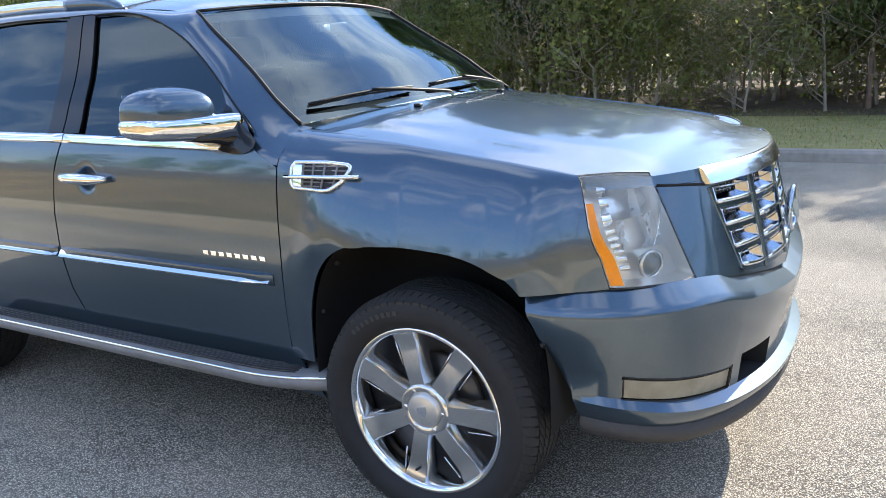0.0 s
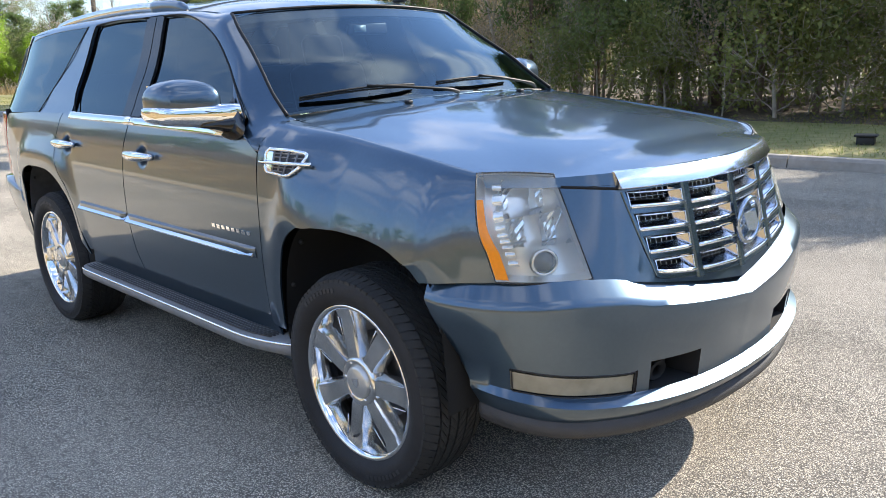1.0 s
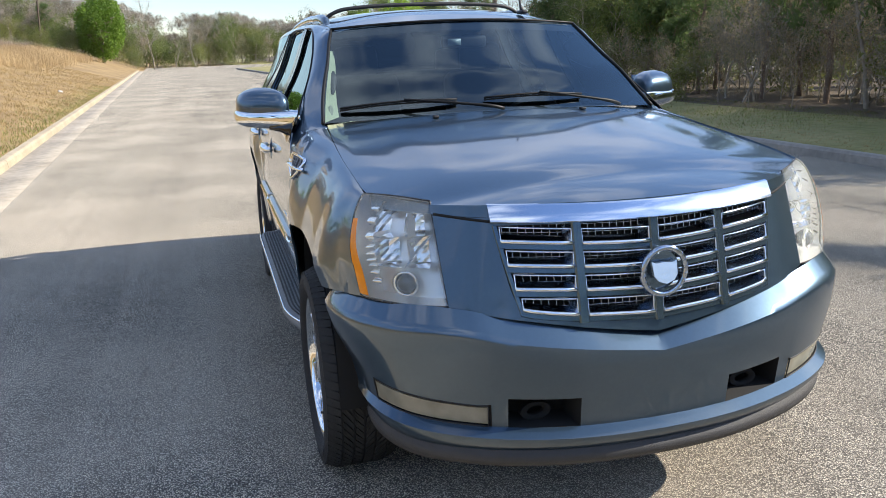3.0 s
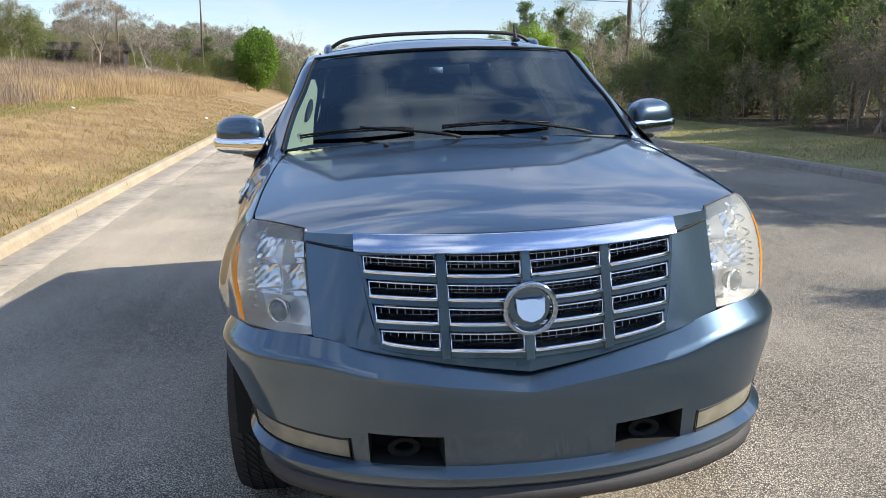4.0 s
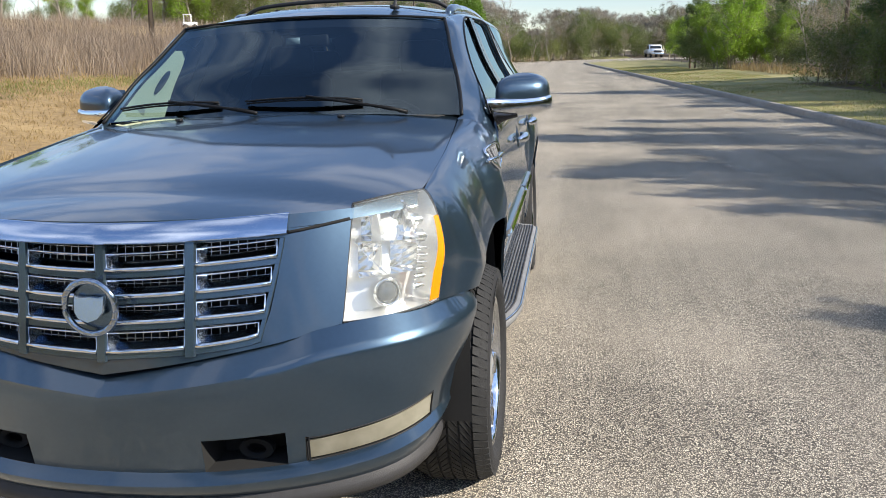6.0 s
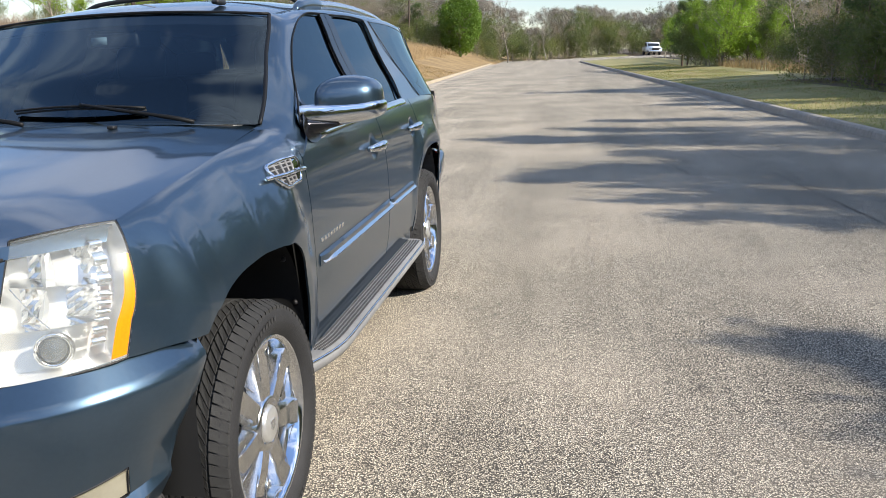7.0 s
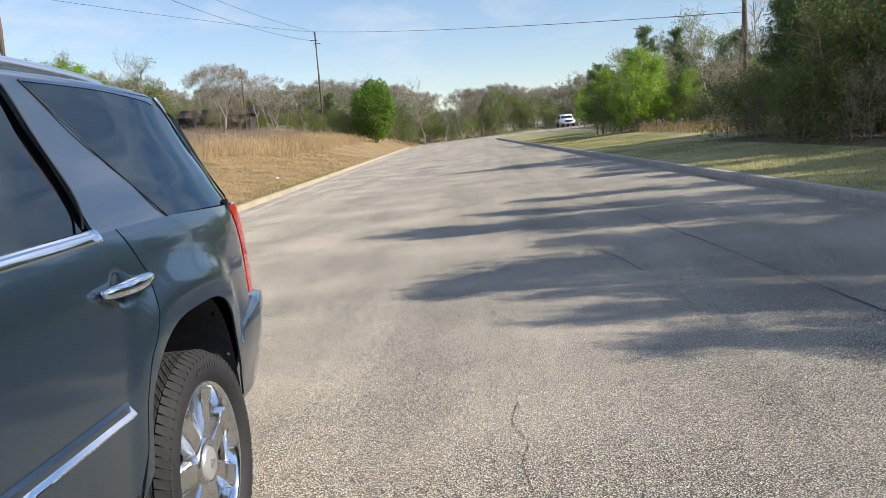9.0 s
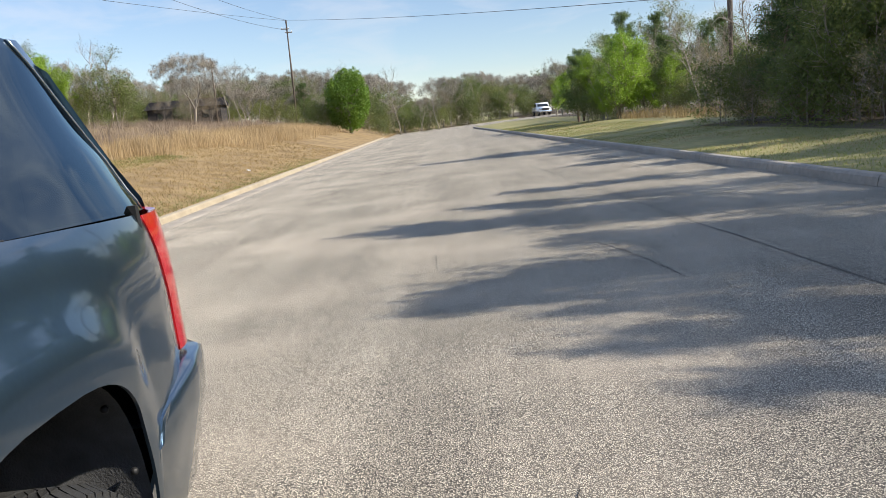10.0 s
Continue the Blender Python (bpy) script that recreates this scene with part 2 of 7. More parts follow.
    l.new(drain.outputs[0], more.inputs[1])
    l.new(more.outputs[0], dust.inputs[0])
    dm = n.new("ShaderNodeMix")
    dm.data_type = "RGBA"
    dm.inputs["B"].default_value = (.43, .365, .285, 1)
    l.new(dust.outputs[0], dm.inputs["Factor"])
    l.new(mul.outputs["Result"], dm.inputs["A"])
    l.new(dm.outputs["Result"], b.inputs["Base Color"])
    b.inputs["Roughness"].default_value, b.inputs["Specular IOR Level"].default_value = .92, .22
    b.inputs["Diffuse Roughness"].default_value = .65
    bump = n.new("ShaderNodeBump")
    bump.inputs["Strength"].default_value, bump.inputs["Distance"].default_value = .55, .006
    bump.invert = True
    l.new(vo.outputs["Distance"], bump.inputs["Height"])
    l.new(bump.outputs[0], b.inputs["Normal"])
    return m


ASPHALT = asphalt_mat()
CONCRETE = mat("weathered_concrete", (.35, .29, .20), .85, spread=.22, scale=14, bump=.3, bump_scale=120, isle=.08)
GUTTER = mat("dirty_gutter_concrete", (.27, .235, .185), .88, spread=.3, scale=9, second=(.40, .35, .28), bump=.35, bump_scale=120, isle=.1)
CONCRETE_D = mat("stained_concrete", (.27, .245, .21), .85, spread=.28, scale=12, bump=.3, bump_scale=120, isle=.08)
TARMAC_LINE = mat("crack_filler", (.022, .021, .020), .8, spread=.3, scale=30)
TURF = mat("dormant_turf", (.195, .118, .045), .95, spread=.35, scale=9, second=(.36, .25, .11), bump=.3, bump_scale=60)
TURF_R = mat("thin_green_turf", (.20, .21, .055), .95, spread=.3, scale=6, second=(.34, .285, .125), bump=.3, bump_scale=60)
LITTER = mat("leaf_litter", (.07, .052, .034), .95, spread=.4, scale=6, second=(.14, .103, .066), bump=.8, bump_scale=40)
STRAW = leaf_mat("straw_blades", (.33, .225, .09), (.47, .34, .155), .35)
SEDGE = leaf_mat("tall_tan_sedge", (.44, .30, .14), (.62, .46, .25), .4)
WEED = leaf_mat("brown_dead_weeds", (.21, .155, .115), (.36, .28, .195), .35)
GREENB = leaf_mat("green_blades", (.20, .245, .05), (.34, .36, .10), .5)
BARK = mat("grey_brown_bark", (.27, .225, .18), .9, spread=.35, scale=8, second=(.46, .40, .32), bump=.6, bump_scale=30)
BARK_P = mat("pine_bark", (.15, .10, .07), .9, spread=.35, scale=8, second=(.28, .20, .145), bump=.7, bump_scale=25)
TWIG = mat("grey_twigs", (.21, .185, .145), .9, spread=.25, scale=5, second=(.36, .32, .26))
PINE = leaf_mat("pine_needles", (.085, .135, .045), (.19, .26, .08), .6)
PEAR = leaf_mat("mid_green_leaves", (.11, .21, .025), (.25, .39, .05), .5)
SPRING = leaf_mat("spring_green_leaves", (.20, .34, .028), (.42, .58, .075), .55)
DRYLEAF = leaf_mat("hanging_dry_leaves", (.34, .25, .145), (.50, .40, .25), .6)
PALEOLIVE = leaf_mat("pale_olive_leaves", (.15, .17, .045), (.29, .30, .095), .5)
OLIVE = leaf_mat("olive_shrub_leaves", (.165, .190, .052), (.31, .33, .105), .65)
DKGREEN = leaf_mat("dark_green_leaves", (.13, .170, .050), (.25, .295, .090), .65)
BUDS = leaf_mat("reddish_buds", (.18, .145, .095), (.28, .24, .15), .5)
POLEW = mat("weathered_pole_wood", (.12, .095, .075), .9, spread=.3, scale=12, bump=.4, bump_scale=60)
WIRE = mat("wire", (.05, .05, .05), .6)
WHITE = mat("white_vehicle_paint", (.78, .78, .77), .25, coat=.8, spread=.04, scale=20)
DKGLASS = mat("dark_vehicle_glass", (.015, .018, .02), .05, spec=.8)
WALLB = mat("weathered_brown_siding", (.026, .023, .023), .9, spread=.3, scale=4, bump=.3)

# ---------------------------------------------------------------- building tools
def part(name, geometry, material, parent=None, label="", smooth=True, m=None):
    """ONE mesh object, from (verts, faces), a bmesh or a mesh, under a thing or a part."""
    if isinstance(geometry, bpy.types.Mesh):
        me = geometry
    else:
        me = bpy.data.meshes.new(name)
        if isinstance(geometry, bmesh.types.BMesh):
            geometry.to_mesh(me)
            geometry.free()
        else:
            me.from_pydata([tuple(v) for v in geometry[0]], [], geometry[1])
        me.materials.append(material)
        if smooth:
            me.polygons.foreach_set("use_smooth", [True] * len(me.polygons))
    o = new(name, me)
    if parent:
        o.parent = parent
    if m is not None:
        o.matrix_basis = m
    if label:
        o["label"] = label
    return o


def edge_split(o, angle=35):
    """Keep edges steeper than the angle sharp in the shading."""
    o.data.set_sharp_from_angle(angle=radians(angle))
    return o


def thick(o, t=0.008):
    """Sheet thickness, with crisp rims."""
    me = o.data
    count = {}
    for p in me.polygons:
        for k in p.edge_keys:
            count[k] = count.get(k, 0) + 1
    for e in me.edges:
        if count.get(e.key, 0) == 1:
            e.use_edge_sharp = True
    mod = o.modifiers.new("thickness", "SOLIDIFY")
    mod.thickness, mod.offset = t, -1
    return o


def hermite(pts):
    """A smooth function through the points (a, b), flat beyond the ends."""
    xs, ys = [p[0] for p in pts], [p[1] for p in pts]
    d = [(ys[i + 1] - ys[i]) / (xs[i + 1] - xs[i]) for i in range(len(xs) - 1)]
    s = [d[0]] + [0 if d[i - 1] * d[i] <= 0 else 2 * d[i - 1] * d[i] / (d[i - 1] + d[i]) for i in range(1, len(d))] + [d[-1]]

    def f(x):
        if x <= xs[0]:
            return ys[0]
        if x >= xs[-1]:
            return ys[-1]
        i = max(k for k in range(len(d)) if xs[k] <= x)
        h = xs[i + 1] - xs[i]
        u = (x - xs[i]) / h
        return ys[i] * (1 + 2 * u) * (1 - u) ** 2 + s[i] * h * u * (1 - u) ** 2 + ys[i + 1] * u * u * (3 - 2 * u) + s[i + 1] * h * u * u * (u - 1)
    return f


def resample(pts, n):
    """n + 1 points at even steps along a polyline."""
    pts = [Vector(p) for p in pts]
    run = [0]
    for a, b in zip(pts, pts[1:]):
        run.append(run[-1] + (b - a).length)
    out, k = [], 0
    for i in range(n + 1):
        d = run[-1] * i / n
        while k < len(pts) - 2 and run[k + 1] < d:
            k += 1
        span = run[k + 1] - run[k]
        out.append(pts[k].lerp(pts[k + 1], (d - run[k]) / span if span else 0))
    return out


def spline(pts, n):
    """A smooth curve through the points, n steps between each two."""
    pts = [Vector(p) for p in pts]
    out = []
    for i in range(len(pts) - 1):
        p0, p1, p2, p3 = pts[max(i - 1, 0)], pts[i], pts[i + 1], pts[min(i + 2, len(pts) - 1)]
        for k in range(n):
            u = k / n
            out.append(0.5 * (2 * p1 + (p2 - p0) * u + (2 * p0 - 5 * p1 + 4 * p2 - p3) * u * u + (3 * p1 - p0 - 3 * p2 + p3) * u ** 3))
    return out + [pts[-1]]


def grid(P, outward=None, close=False):
    """Verts and faces of a grid of points; outward: the way in which it faces."""
    nr, nc = len(P), len(P[0])
    V = [Vector(p) for row in P for p in row]
    F = [(i * nc + j, i * nc + (j + 1) % nc, (i + 1) * nc + (j + 1) % nc, (i + 1) * nc + j) for i in range(nr - 1) for j in range(nc if close else nc - 1)]
    if outward is not None:
        s = Vector((0, 0, 0))
        for f in F:
            s += (V[f[2]] - V[f[0]]).cross(V[f[3]] - V[f[1]])
        if s.dot(Vector(outward)) < 0:
            F = [f[::-1] for f in F]
    return V, F


def ruled(surf, A, B, n, m, outward, ease=1.0):
    """A patch between two outlines, each a list of matched runs of (u, v), laid on the surface surf(u, v)."""
    a = [p for k, run in enumerate(A) for p in resample(run, n[k])[(1 if k else 0):]]
    b = [p for k, run in enumerate(B) for p in resample(run, n[k])[(1 if k else 0):]]
    return grid([[surf(*p.lerp(q, (j / m) ** ease)[:2]) for p, q in zip(a, b)] for j in range(m + 1)], outward)


def merge(*parts):
    V, F = [], []
    for v, f in parts:
        k = len(V)
        V += list(v)
        F += [tuple(i + k for i in face) for face in f]
    return V, F


def flip(vf):
    """The mirror image, left to right."""
    return [Vector((-v[0], v[1], v[2])) for v in vf[0]], [f[::-1] for f in vf[1]]


def cuboid(c, size, bevel=0.0, m=None, seg=2):
    """A box with rounded edges, as a bmesh."""
    bm = bmesh.new()
    bmesh.ops.create_cube(bm, size=1, matrix=Matrix.Diagonal((*size, 1)))
    if bevel:
        bmesh.ops.bevel(bm, geom=bm.edges[:], offset=bevel, segments=seg, affect="EDGES", profile=0.5)
    bmesh.ops.transform(bm, matrix=Matrix.Translation(c) @ (m or Matrix()), verts=bm.verts)
    return bm


def bm_vf(bm):
    bm.verts.index_update()
    out = [v.co.copy() for v in bm.verts], [tuple(v.index for v in f.verts) for f in bm.faces]
    bm.free()
    return out


def tube(path, radius, sides=8, caps=True, flat=1.0, up=(0, 0, 1)):
    """A tube along a path; radius: a number or one for each point; flat: height over width."""
    path = [Vector(p) for p in path]
    rad = [radius] * len(path) if not hasattr(radius, "__len__") else radius
    rows = []
    for i, p in enumerate(path):
        d = (path[min(i + 1, len(path) - 1)] - path[max(i - 1, 0)]).normalized()
        side = d.cross(Vector(up))
        side = side.normalized() if side.length > 1e-4 else Vector((1, 0, 0))
        top = side.cross(d)
        rows.append([p + rad[i] * (math.cos(a) * side + flat * math.sin(a) * top) for a in [2 * math.pi * k / sides for k in range(sides)]])
    V, F = grid(rows, close=True)
    if caps:
        k = len(V) - sides
        F += [tuple(range(sides))[::-1], tuple(range(k, k + sides))]
    return V, F


def lathe(profile, sides, axis="x"):
    """A profile of (distance along the axis, radius) turned about the axis."""
    rows = [[(a, r * math.cos(t), r * math.sin(t)) for t in [2 * math.pi * k / sides for k in range(sides)]] for a, r in profile]
    return grid(rows, close=True)


def prism(outline, z0, z1):
    """A flat outline (x, y) between two heights."""
    n = len(outline)
    V = [Vector((x, y, z0)) for x, y in outline] + [Vector((x, y, z1)) for x, y in outline]
    return V, [tuple(range(n))[::-1], tuple(range(n, 2 * n))] + [(i, (i + 1) % n, n + (i + 1) % n, n + i) for i in range(n)]

# ---------------------------------------------------------------- the ground
SLOPE = math.tan(radians(2.6))
WOOD_Y = 96.0   # where the road bends away to the right


def kerb_l(y):
    return -3.86 - .047 * y


def kerb_r(y):
    return 6.92 - .051 * min(y, 90)


def field(d, y):
    """How far the field lies above the kerb, d metres from it."""
    f = .165 * max(d - .5, 0) * (1 + min(max((y - 20) / 90, 0), 1))
    return 4.4 * (1 - math.exp(-f / 4.4)) if f < 40 else 4.4


def ground_z(x, y):
    """The height of the ground: the road's tilted plane, the verge to the right and the rising field to the left."""
    a, b = kerb_l(y), kerb_r(y)
    if x < a:
        d = a - x
        return SLOPE * a + .125 + field(d, y) + .025 * noise.noise((x * .2, y * .12, 0)) * min(d, 1)
    if x > b:
        d = x - b
        z = SLOPE * min(x, 15) + .125 + .02 * min(d, 4) + .05 * noise.noise((x * .4, y * .4, 3)) * min(d, 1)
        far = min(max((y - 92) / 6, 0), 1) * min(max((134 - y) / 6, 0), 1)
        return z - .20 * far
    return SLOPE * x


def fast_mesh(name, verts, faces, material, parent=None, smooth=False, mats=None):
    """One mesh from arrays: verts (n, 3) and faces (m, 3 or 4)."""
    verts, faces = np.asarray(verts, np.float32), np.asarray(faces, np.int32)
    me = bpy.data.meshes.new(name)
    k = faces.shape[1]
    me.vertices.add(len(verts))
    me.vertices.foreach_set("co", verts.ravel())
    me.loops.add(faces.size)
    me.loops.foreach_set("vertex_index", faces.ravel())
    me.polygons.add(len(faces))
    me.polygons.foreach_set("loop_start", np.arange(0, faces.size, k, dtype=np.int32))
    if smooth:
        me.polygons.foreach_set("use_smooth", np.ones(len(faces), bool))
    me.update(calc_edges=True)
    me.materials.append(material)
    o = new(name, me)
    if parent:
        o.parent = parent
    return o


YS = [-200, -120, -80, -60] + [-45 + 3 * i for i in range(62)] + [150, 165, 185, 210, 240, 300, 400, 600, 900]
LEFT = [600, 300, 160, 100, 70, 50, 38, 30, 24, 20, 17, 14.5, 12, 10, 8.3, 6.8, 5.4, 4.2, 3.2, 2.3, 1.5, .9, .45, .15]
RIGHT = [.15, .45, .9, 1.5, 2.3, 3.2, 4.2, 5.6, 7.5, 10, 14, 20, 30, 45, 70, 110, 180, 300, 600]


def sheet(name, xs_of, material):
    rows = []
    for y in YS:
        rows.append([Vector((x, y, ground_z(x, y))) for x in xs_of(y)])
    return part(name, grid(rows, (0, 0, 1)), material)


ground = sheet("ground", lambda y: [kerb_l(y) - d for d in LEFT] + [kerb_l(y) + .01, kerb_r(y) - .01] + [kerb_r(y) + d for d in RIGHT], TURF)
me = ground.data
me.materials.append(TURF_R)
me.materials.append(LITTER)
for p in me.polygons:
    c = p.center
    d = c.x - kerb_r(c.y)
    p.material_index = 2 if d > (3.6 if c.y < 26 else 7) else 1 if d > 0 else 0
for v in me.vertices:
    if kerb_l(v.co.y) < v.co.x < kerb_r(v.co.y):
        v.co.z -= .06
tagged(ground, "dormant tan grass and leaf litter on rising ground", "ground", kind="structure")

# the road: its straight, and the bend to the right beyond
GUT = .55
straight = []
for y in [-28, -26] + [-24 + 2 * i for i in range(61)] + [WOOD_Y + 2, 104, 112, 120, 128]:
    a, b = kerb_l(y) + GUT, kerb_r(y)
    straight.append([Vector((a + (b - a) * i / 10, y, SLOPE * (a + (b - a) * i / 10))) for i in range(11)])
road = part("road", grid(straight, (0, 0, 1)), ASPHALT)
tagged(road, "worn pale chip-seal asphalt road with tan dust", "road", kind="structure")
branch = []
for i in range(31):
    x = kerb_r(96) - 1 + 4 * i
    corner = 10 * max(0, 1 - i / 4) ** 2
    y0, y1 = 104 - corner * .9 - .0 * x, 128 + .03 * x
    z = SLOPE * min(x, 15) + .015
    branch.append([Vector((x, y0 + (y1 - y0) * k / 6, z)) for k in range(7)])
tagged(part("side_road", grid(branch, (0, 0, 1)), ASPHALT), "pale asphalt road bending away", "road", kind="structure")

# concrete gutter along the left kerb, in slabs
gutter = tagged(new("gutter"), "pale tan concrete gutter strip", "gutter", kind="structure")
SLAB = 3.05
for i in range(-8, 34):
    y0, y1 = i * SLAB - 1.2 + .006, (i + 1) * SLAB - 1.2 - .006
    rows = [[Vector((kerb_l(y) + d, y, SLOPE * (kerb_l(y) + d) + .004 - h)) for d, h in ((-.02, 0), (.25, .0), (GUT + random.uniform(-.01, .015), 0), (GUT + .012, .02))] for y in (y0, (y0 + y1) / 2, y1)]
    part("gutter_slab", grid(rows, (0, 0, 1)), GUTTER, gutter)


def kerb_run(name, line, sgn, material, label, first, last):
    """A run of kerb stones; sgn: the side of the line on which the kerb stands."""
    k = tagged(new(name), label, "kerb", kind="structure")
    for i in range(first, last):
        y0, y1 = i * SLAB - 1.2 + .007, (i + 1) * SLAB - 1.2 - .007
        prof = ((0, -.06), (.0, .0), (.018, .10), (.040, .132), (.065, .140), (.165, .140), (.175, .05))
        rows = [[Vector((line(y) + sgn * d, y, SLOPE * line(y) + z + random.uniform(-.002, .002))) for d, z in prof] for y in (y0, (y0 + y1) / 2, y1)]
        V, F = grid(rows, (-sgn * .5, 0, 1))
        F += [tuple(range(7)), tuple(range(14, 21))[::-1]]
        part("kerb_stone", (V, F), material, k, smooth=False)


kerb_run("kerb_left", kerb_l, -1, CONCRETE, "pale tan concrete kerb with joints", -8, 34)
kerb_run("kerb_right", kerb_r, 1, CONCRETE_D, "grey stained concrete kerb with joints", -8, 31)


def crack(name, pts, w, seed):
    """A wandering crack, filled dark."""
    rng = np.random.default_rng(seed)
    path = resample(spline([(x, y, 0) for x, y in pts], 6), 60)
    rows = []
    for p in path:
        q = p + Vector((rng.normal(0, w * .45), 0, 0))
        ww = w * rng.uniform(.45, 1.0)
        rows.append([Vector((q.x - ww / 2, q.y, SLOPE * q.x + .004)), Vector((q.x + ww / 2, q.y, SLOPE * q.x + .004))])
    return tagged(part(name, grid(rows, (0, 0, 1)), TARMAC_LINE), "dark wandering crack in the asphalt", "crack", kind="structure")


crack("crack", [(4.75, 1.0), (4.42, 5.5), (4.30, 7.0), (4.06, 10.0), (3.86, 12.7), (3.5, 17.5), (3.2, 22), (2.6, 32), (1.9, 45)], .016, 1)
crack("crack", [(2.09, 3.30), (2.05, 3.62), (2.08, 3.85), (2.02, 4.12), (2.05, 4.40)], .0045, 2)
crack("crack", [(3.30, 7.6), (3.16, 8.6), (2.95, 9.6)], .016, 3)
crack("crack", [(1.35, 9.2), (1.31, 10.0)], .005, 4)

# ---------------------------------------------------------------- grass
def blades(name, spots, h0, h1, width, lean, material, seed, label, category):
    """Single blades, two triangles each, at the spots (x, y)."""
    rng = np.random.default_rng(seed)
    n = len(spots)
    base = np.array([(p[0], p[1], ground_z(p[0], p[1])) for p in spots])
    a = rng.uniform(0, 2 * np.pi, n)
    h = rng.uniform(h0, h1, n) * np.array([p[2] if len(p) > 2 else 1 for p in spots])
    side_v = np.stack([np.cos(a), np.sin(a), np.zeros(n)], 1) * (width * rng.uniform(.5, 1.2, n))[:, None]
    b = rng.uniform(0, 2 * np.pi, n)
    tip = np.stack([np.cos(b), np.sin(b), np.zeros(n)], 1) * (h * lean * rng.uniform(.2, 1, n))[:, None]
    up = np.stack([np.zeros(n), np.zeros(n), h], 1)
    mid = base + tip * .35 + up * .55
    V = np.stack([base - side_v, base + side_v, mid + side_v * .7, mid - side_v * .7, base + tip + up], 1).reshape(-1, 3)
    i = np.arange(n)[:, None] * 5
    F = np.concatenate([i + np.array([[0, 1, 2]]), i + np.array([[0, 2, 3]]), i + np.array([[3, 2, 4]])])
    return tagged(fast_mesh(name, V, F, material), label, category, kind="stuff")


rng = np.random.default_rng(5)


def scatter(n, d_of, y0, y1, left=True, power=1.0):
    y = y0 + (y1 - y0) * rng.uniform(0, 1, n) ** power
    out = []
    for yy in y:
        d = d_of(yy)
        out.append((kerb_l(yy) - .17 - d, yy) if left else (kerb_r(yy) + .17 + d, yy))
    return out


def tussocks(n, per, d_of, y0, y1, radius):
    """Blades in tussocks of uneven height: (x, y, height factor)."""
    out = []
    for yc in rng.uniform(y0, y1, n):
        d, k = d_of(yc), rng.uniform(.55, 1.25)
        for _ in range(int(per * rng.uniform(.4, 1.4))):
            yy = yc + rng.normal(0, radius)
            out.append((kerb_l(yy) - .17 - d + rng.normal(0, radius), yy, k))
    return out


blades("turf_blades", scatter(60000, lambda y: 7 * rng.uniform(0, 1) ** 1.1, -5, 60, True, 1.6), .02, .065, .006, 1.5, STRAW, 1, "short dormant straw-coloured turf", "grass")
blades("turf_tufts", tussocks(2600, 16, lambda y: .3 + 6.5 * rng.uniform(0, 1), 0, 60, .06), .04, .13, .005, 1.1, STRAW, 8, "small dry tufts standing in the dormant turf", "grass")
blades("green_turf_blades", scatter(7000, lambda y: abs(rng.normal(0, .5)), -1, 45, True, 1.5) + scatter(17000, lambda y: rng.normal(5.7, .5), 1, 38, True, 1.1), .03, .085, .006, 1.0, GREENB, 2, "thin green grass along the kerb", "grass")
blades("verge_grass", [p for p in scatter(60000, lambda y: 3.9 * rng.uniform(0, 1), -12, 60, False, 1.1) if noise.noise((p[0] * .5, p[1] * .22, 2)) > -.12 - .3 * rng.uniform(0, 1)], .015, .05, .005, 1.3, GREENB, 3, "short green and tan verge grass", "grass")
blades("verge_straw", [p for p in scatter(44000, lambda y: 3.9 * rng.uniform(0, 1), -12, 60, False, 1.1) if noise.noise((p[0] * .5, p[1] * .22, 2)) < .16 + .3 * rng.uniform(0, 1)], .012, .04, .005, 1.5, STRAW, 4, "short green and tan verge grass", "grass")
blades("tall_sedge", tussocks(900, 24, lambda y: 6.4 + 2.6 * rng.uniform(0, 1) ** .9 + 1.6 * noise.noise((y * .25, 1, 1)), 28, 92, .22) + tussocks(900, 22, lambda y: 4.4 + 5 * rng.uniform(0, 1) + 1.5 * noise.noise((y * .2, 4, 1)), 48, 97, .28), .30, .85, .009, .45, SEDGE, 5, "tall tan dry sedge grass", "grass")
blades("dead_weeds", tussocks(1300, 26, lambda y: 6.6 + 9 * rng.uniform(0, 1) ** 1.2 + 1.2 * noise.noise((y * .3, 1, 1)), -6, 31, .3) + tussocks(1700, 26, lambda y: 9.0 + 30 * rng.uniform(0, 1) ** 1.5, -6, 110, .4), .35, 1.0, .009, .6, WEED, 6, "brown dead weeds and brush", "weeds")
blades("wood_edge_grass", [(kerb_r(y) + 5.0 + abs(rng.normal(0, .8)), y) for y in rng.uniform(24, 46, 1800)], .2, .55, .010, .5, STRAW, 7, "dry tall grass along the wood's edge", "grass")

# ---------------------------------------------------------------- trees
def leaf_cloud(pts, size, rng, flat=1.0, aspect=.6):
    """A small bent leaf, two triangles, at every point."""
    n = len(pts)
    d = rng.normal(size=(n, 3))
    d[:, 2] *= flat
    d /= np.linalg.norm(d, axis=1)[:, None]
    e = np.cross(d, rng.normal(size=(n, 3)))
    e /= np.linalg.norm(e, axis=1)[:, None]
    s = (size * rng.uniform(.6, 1.3, n))[:, None]
    V = np.stack([pts - d * s * .5, pts + e * s * aspect * .5, pts + d * s * .5, pts - e * s * aspect * .5], 1).reshape(-1, 3)
    F = (np.arange(n)[:, None] * 4 + np.array([[0, 1, 2, 3]]))
    return V, F


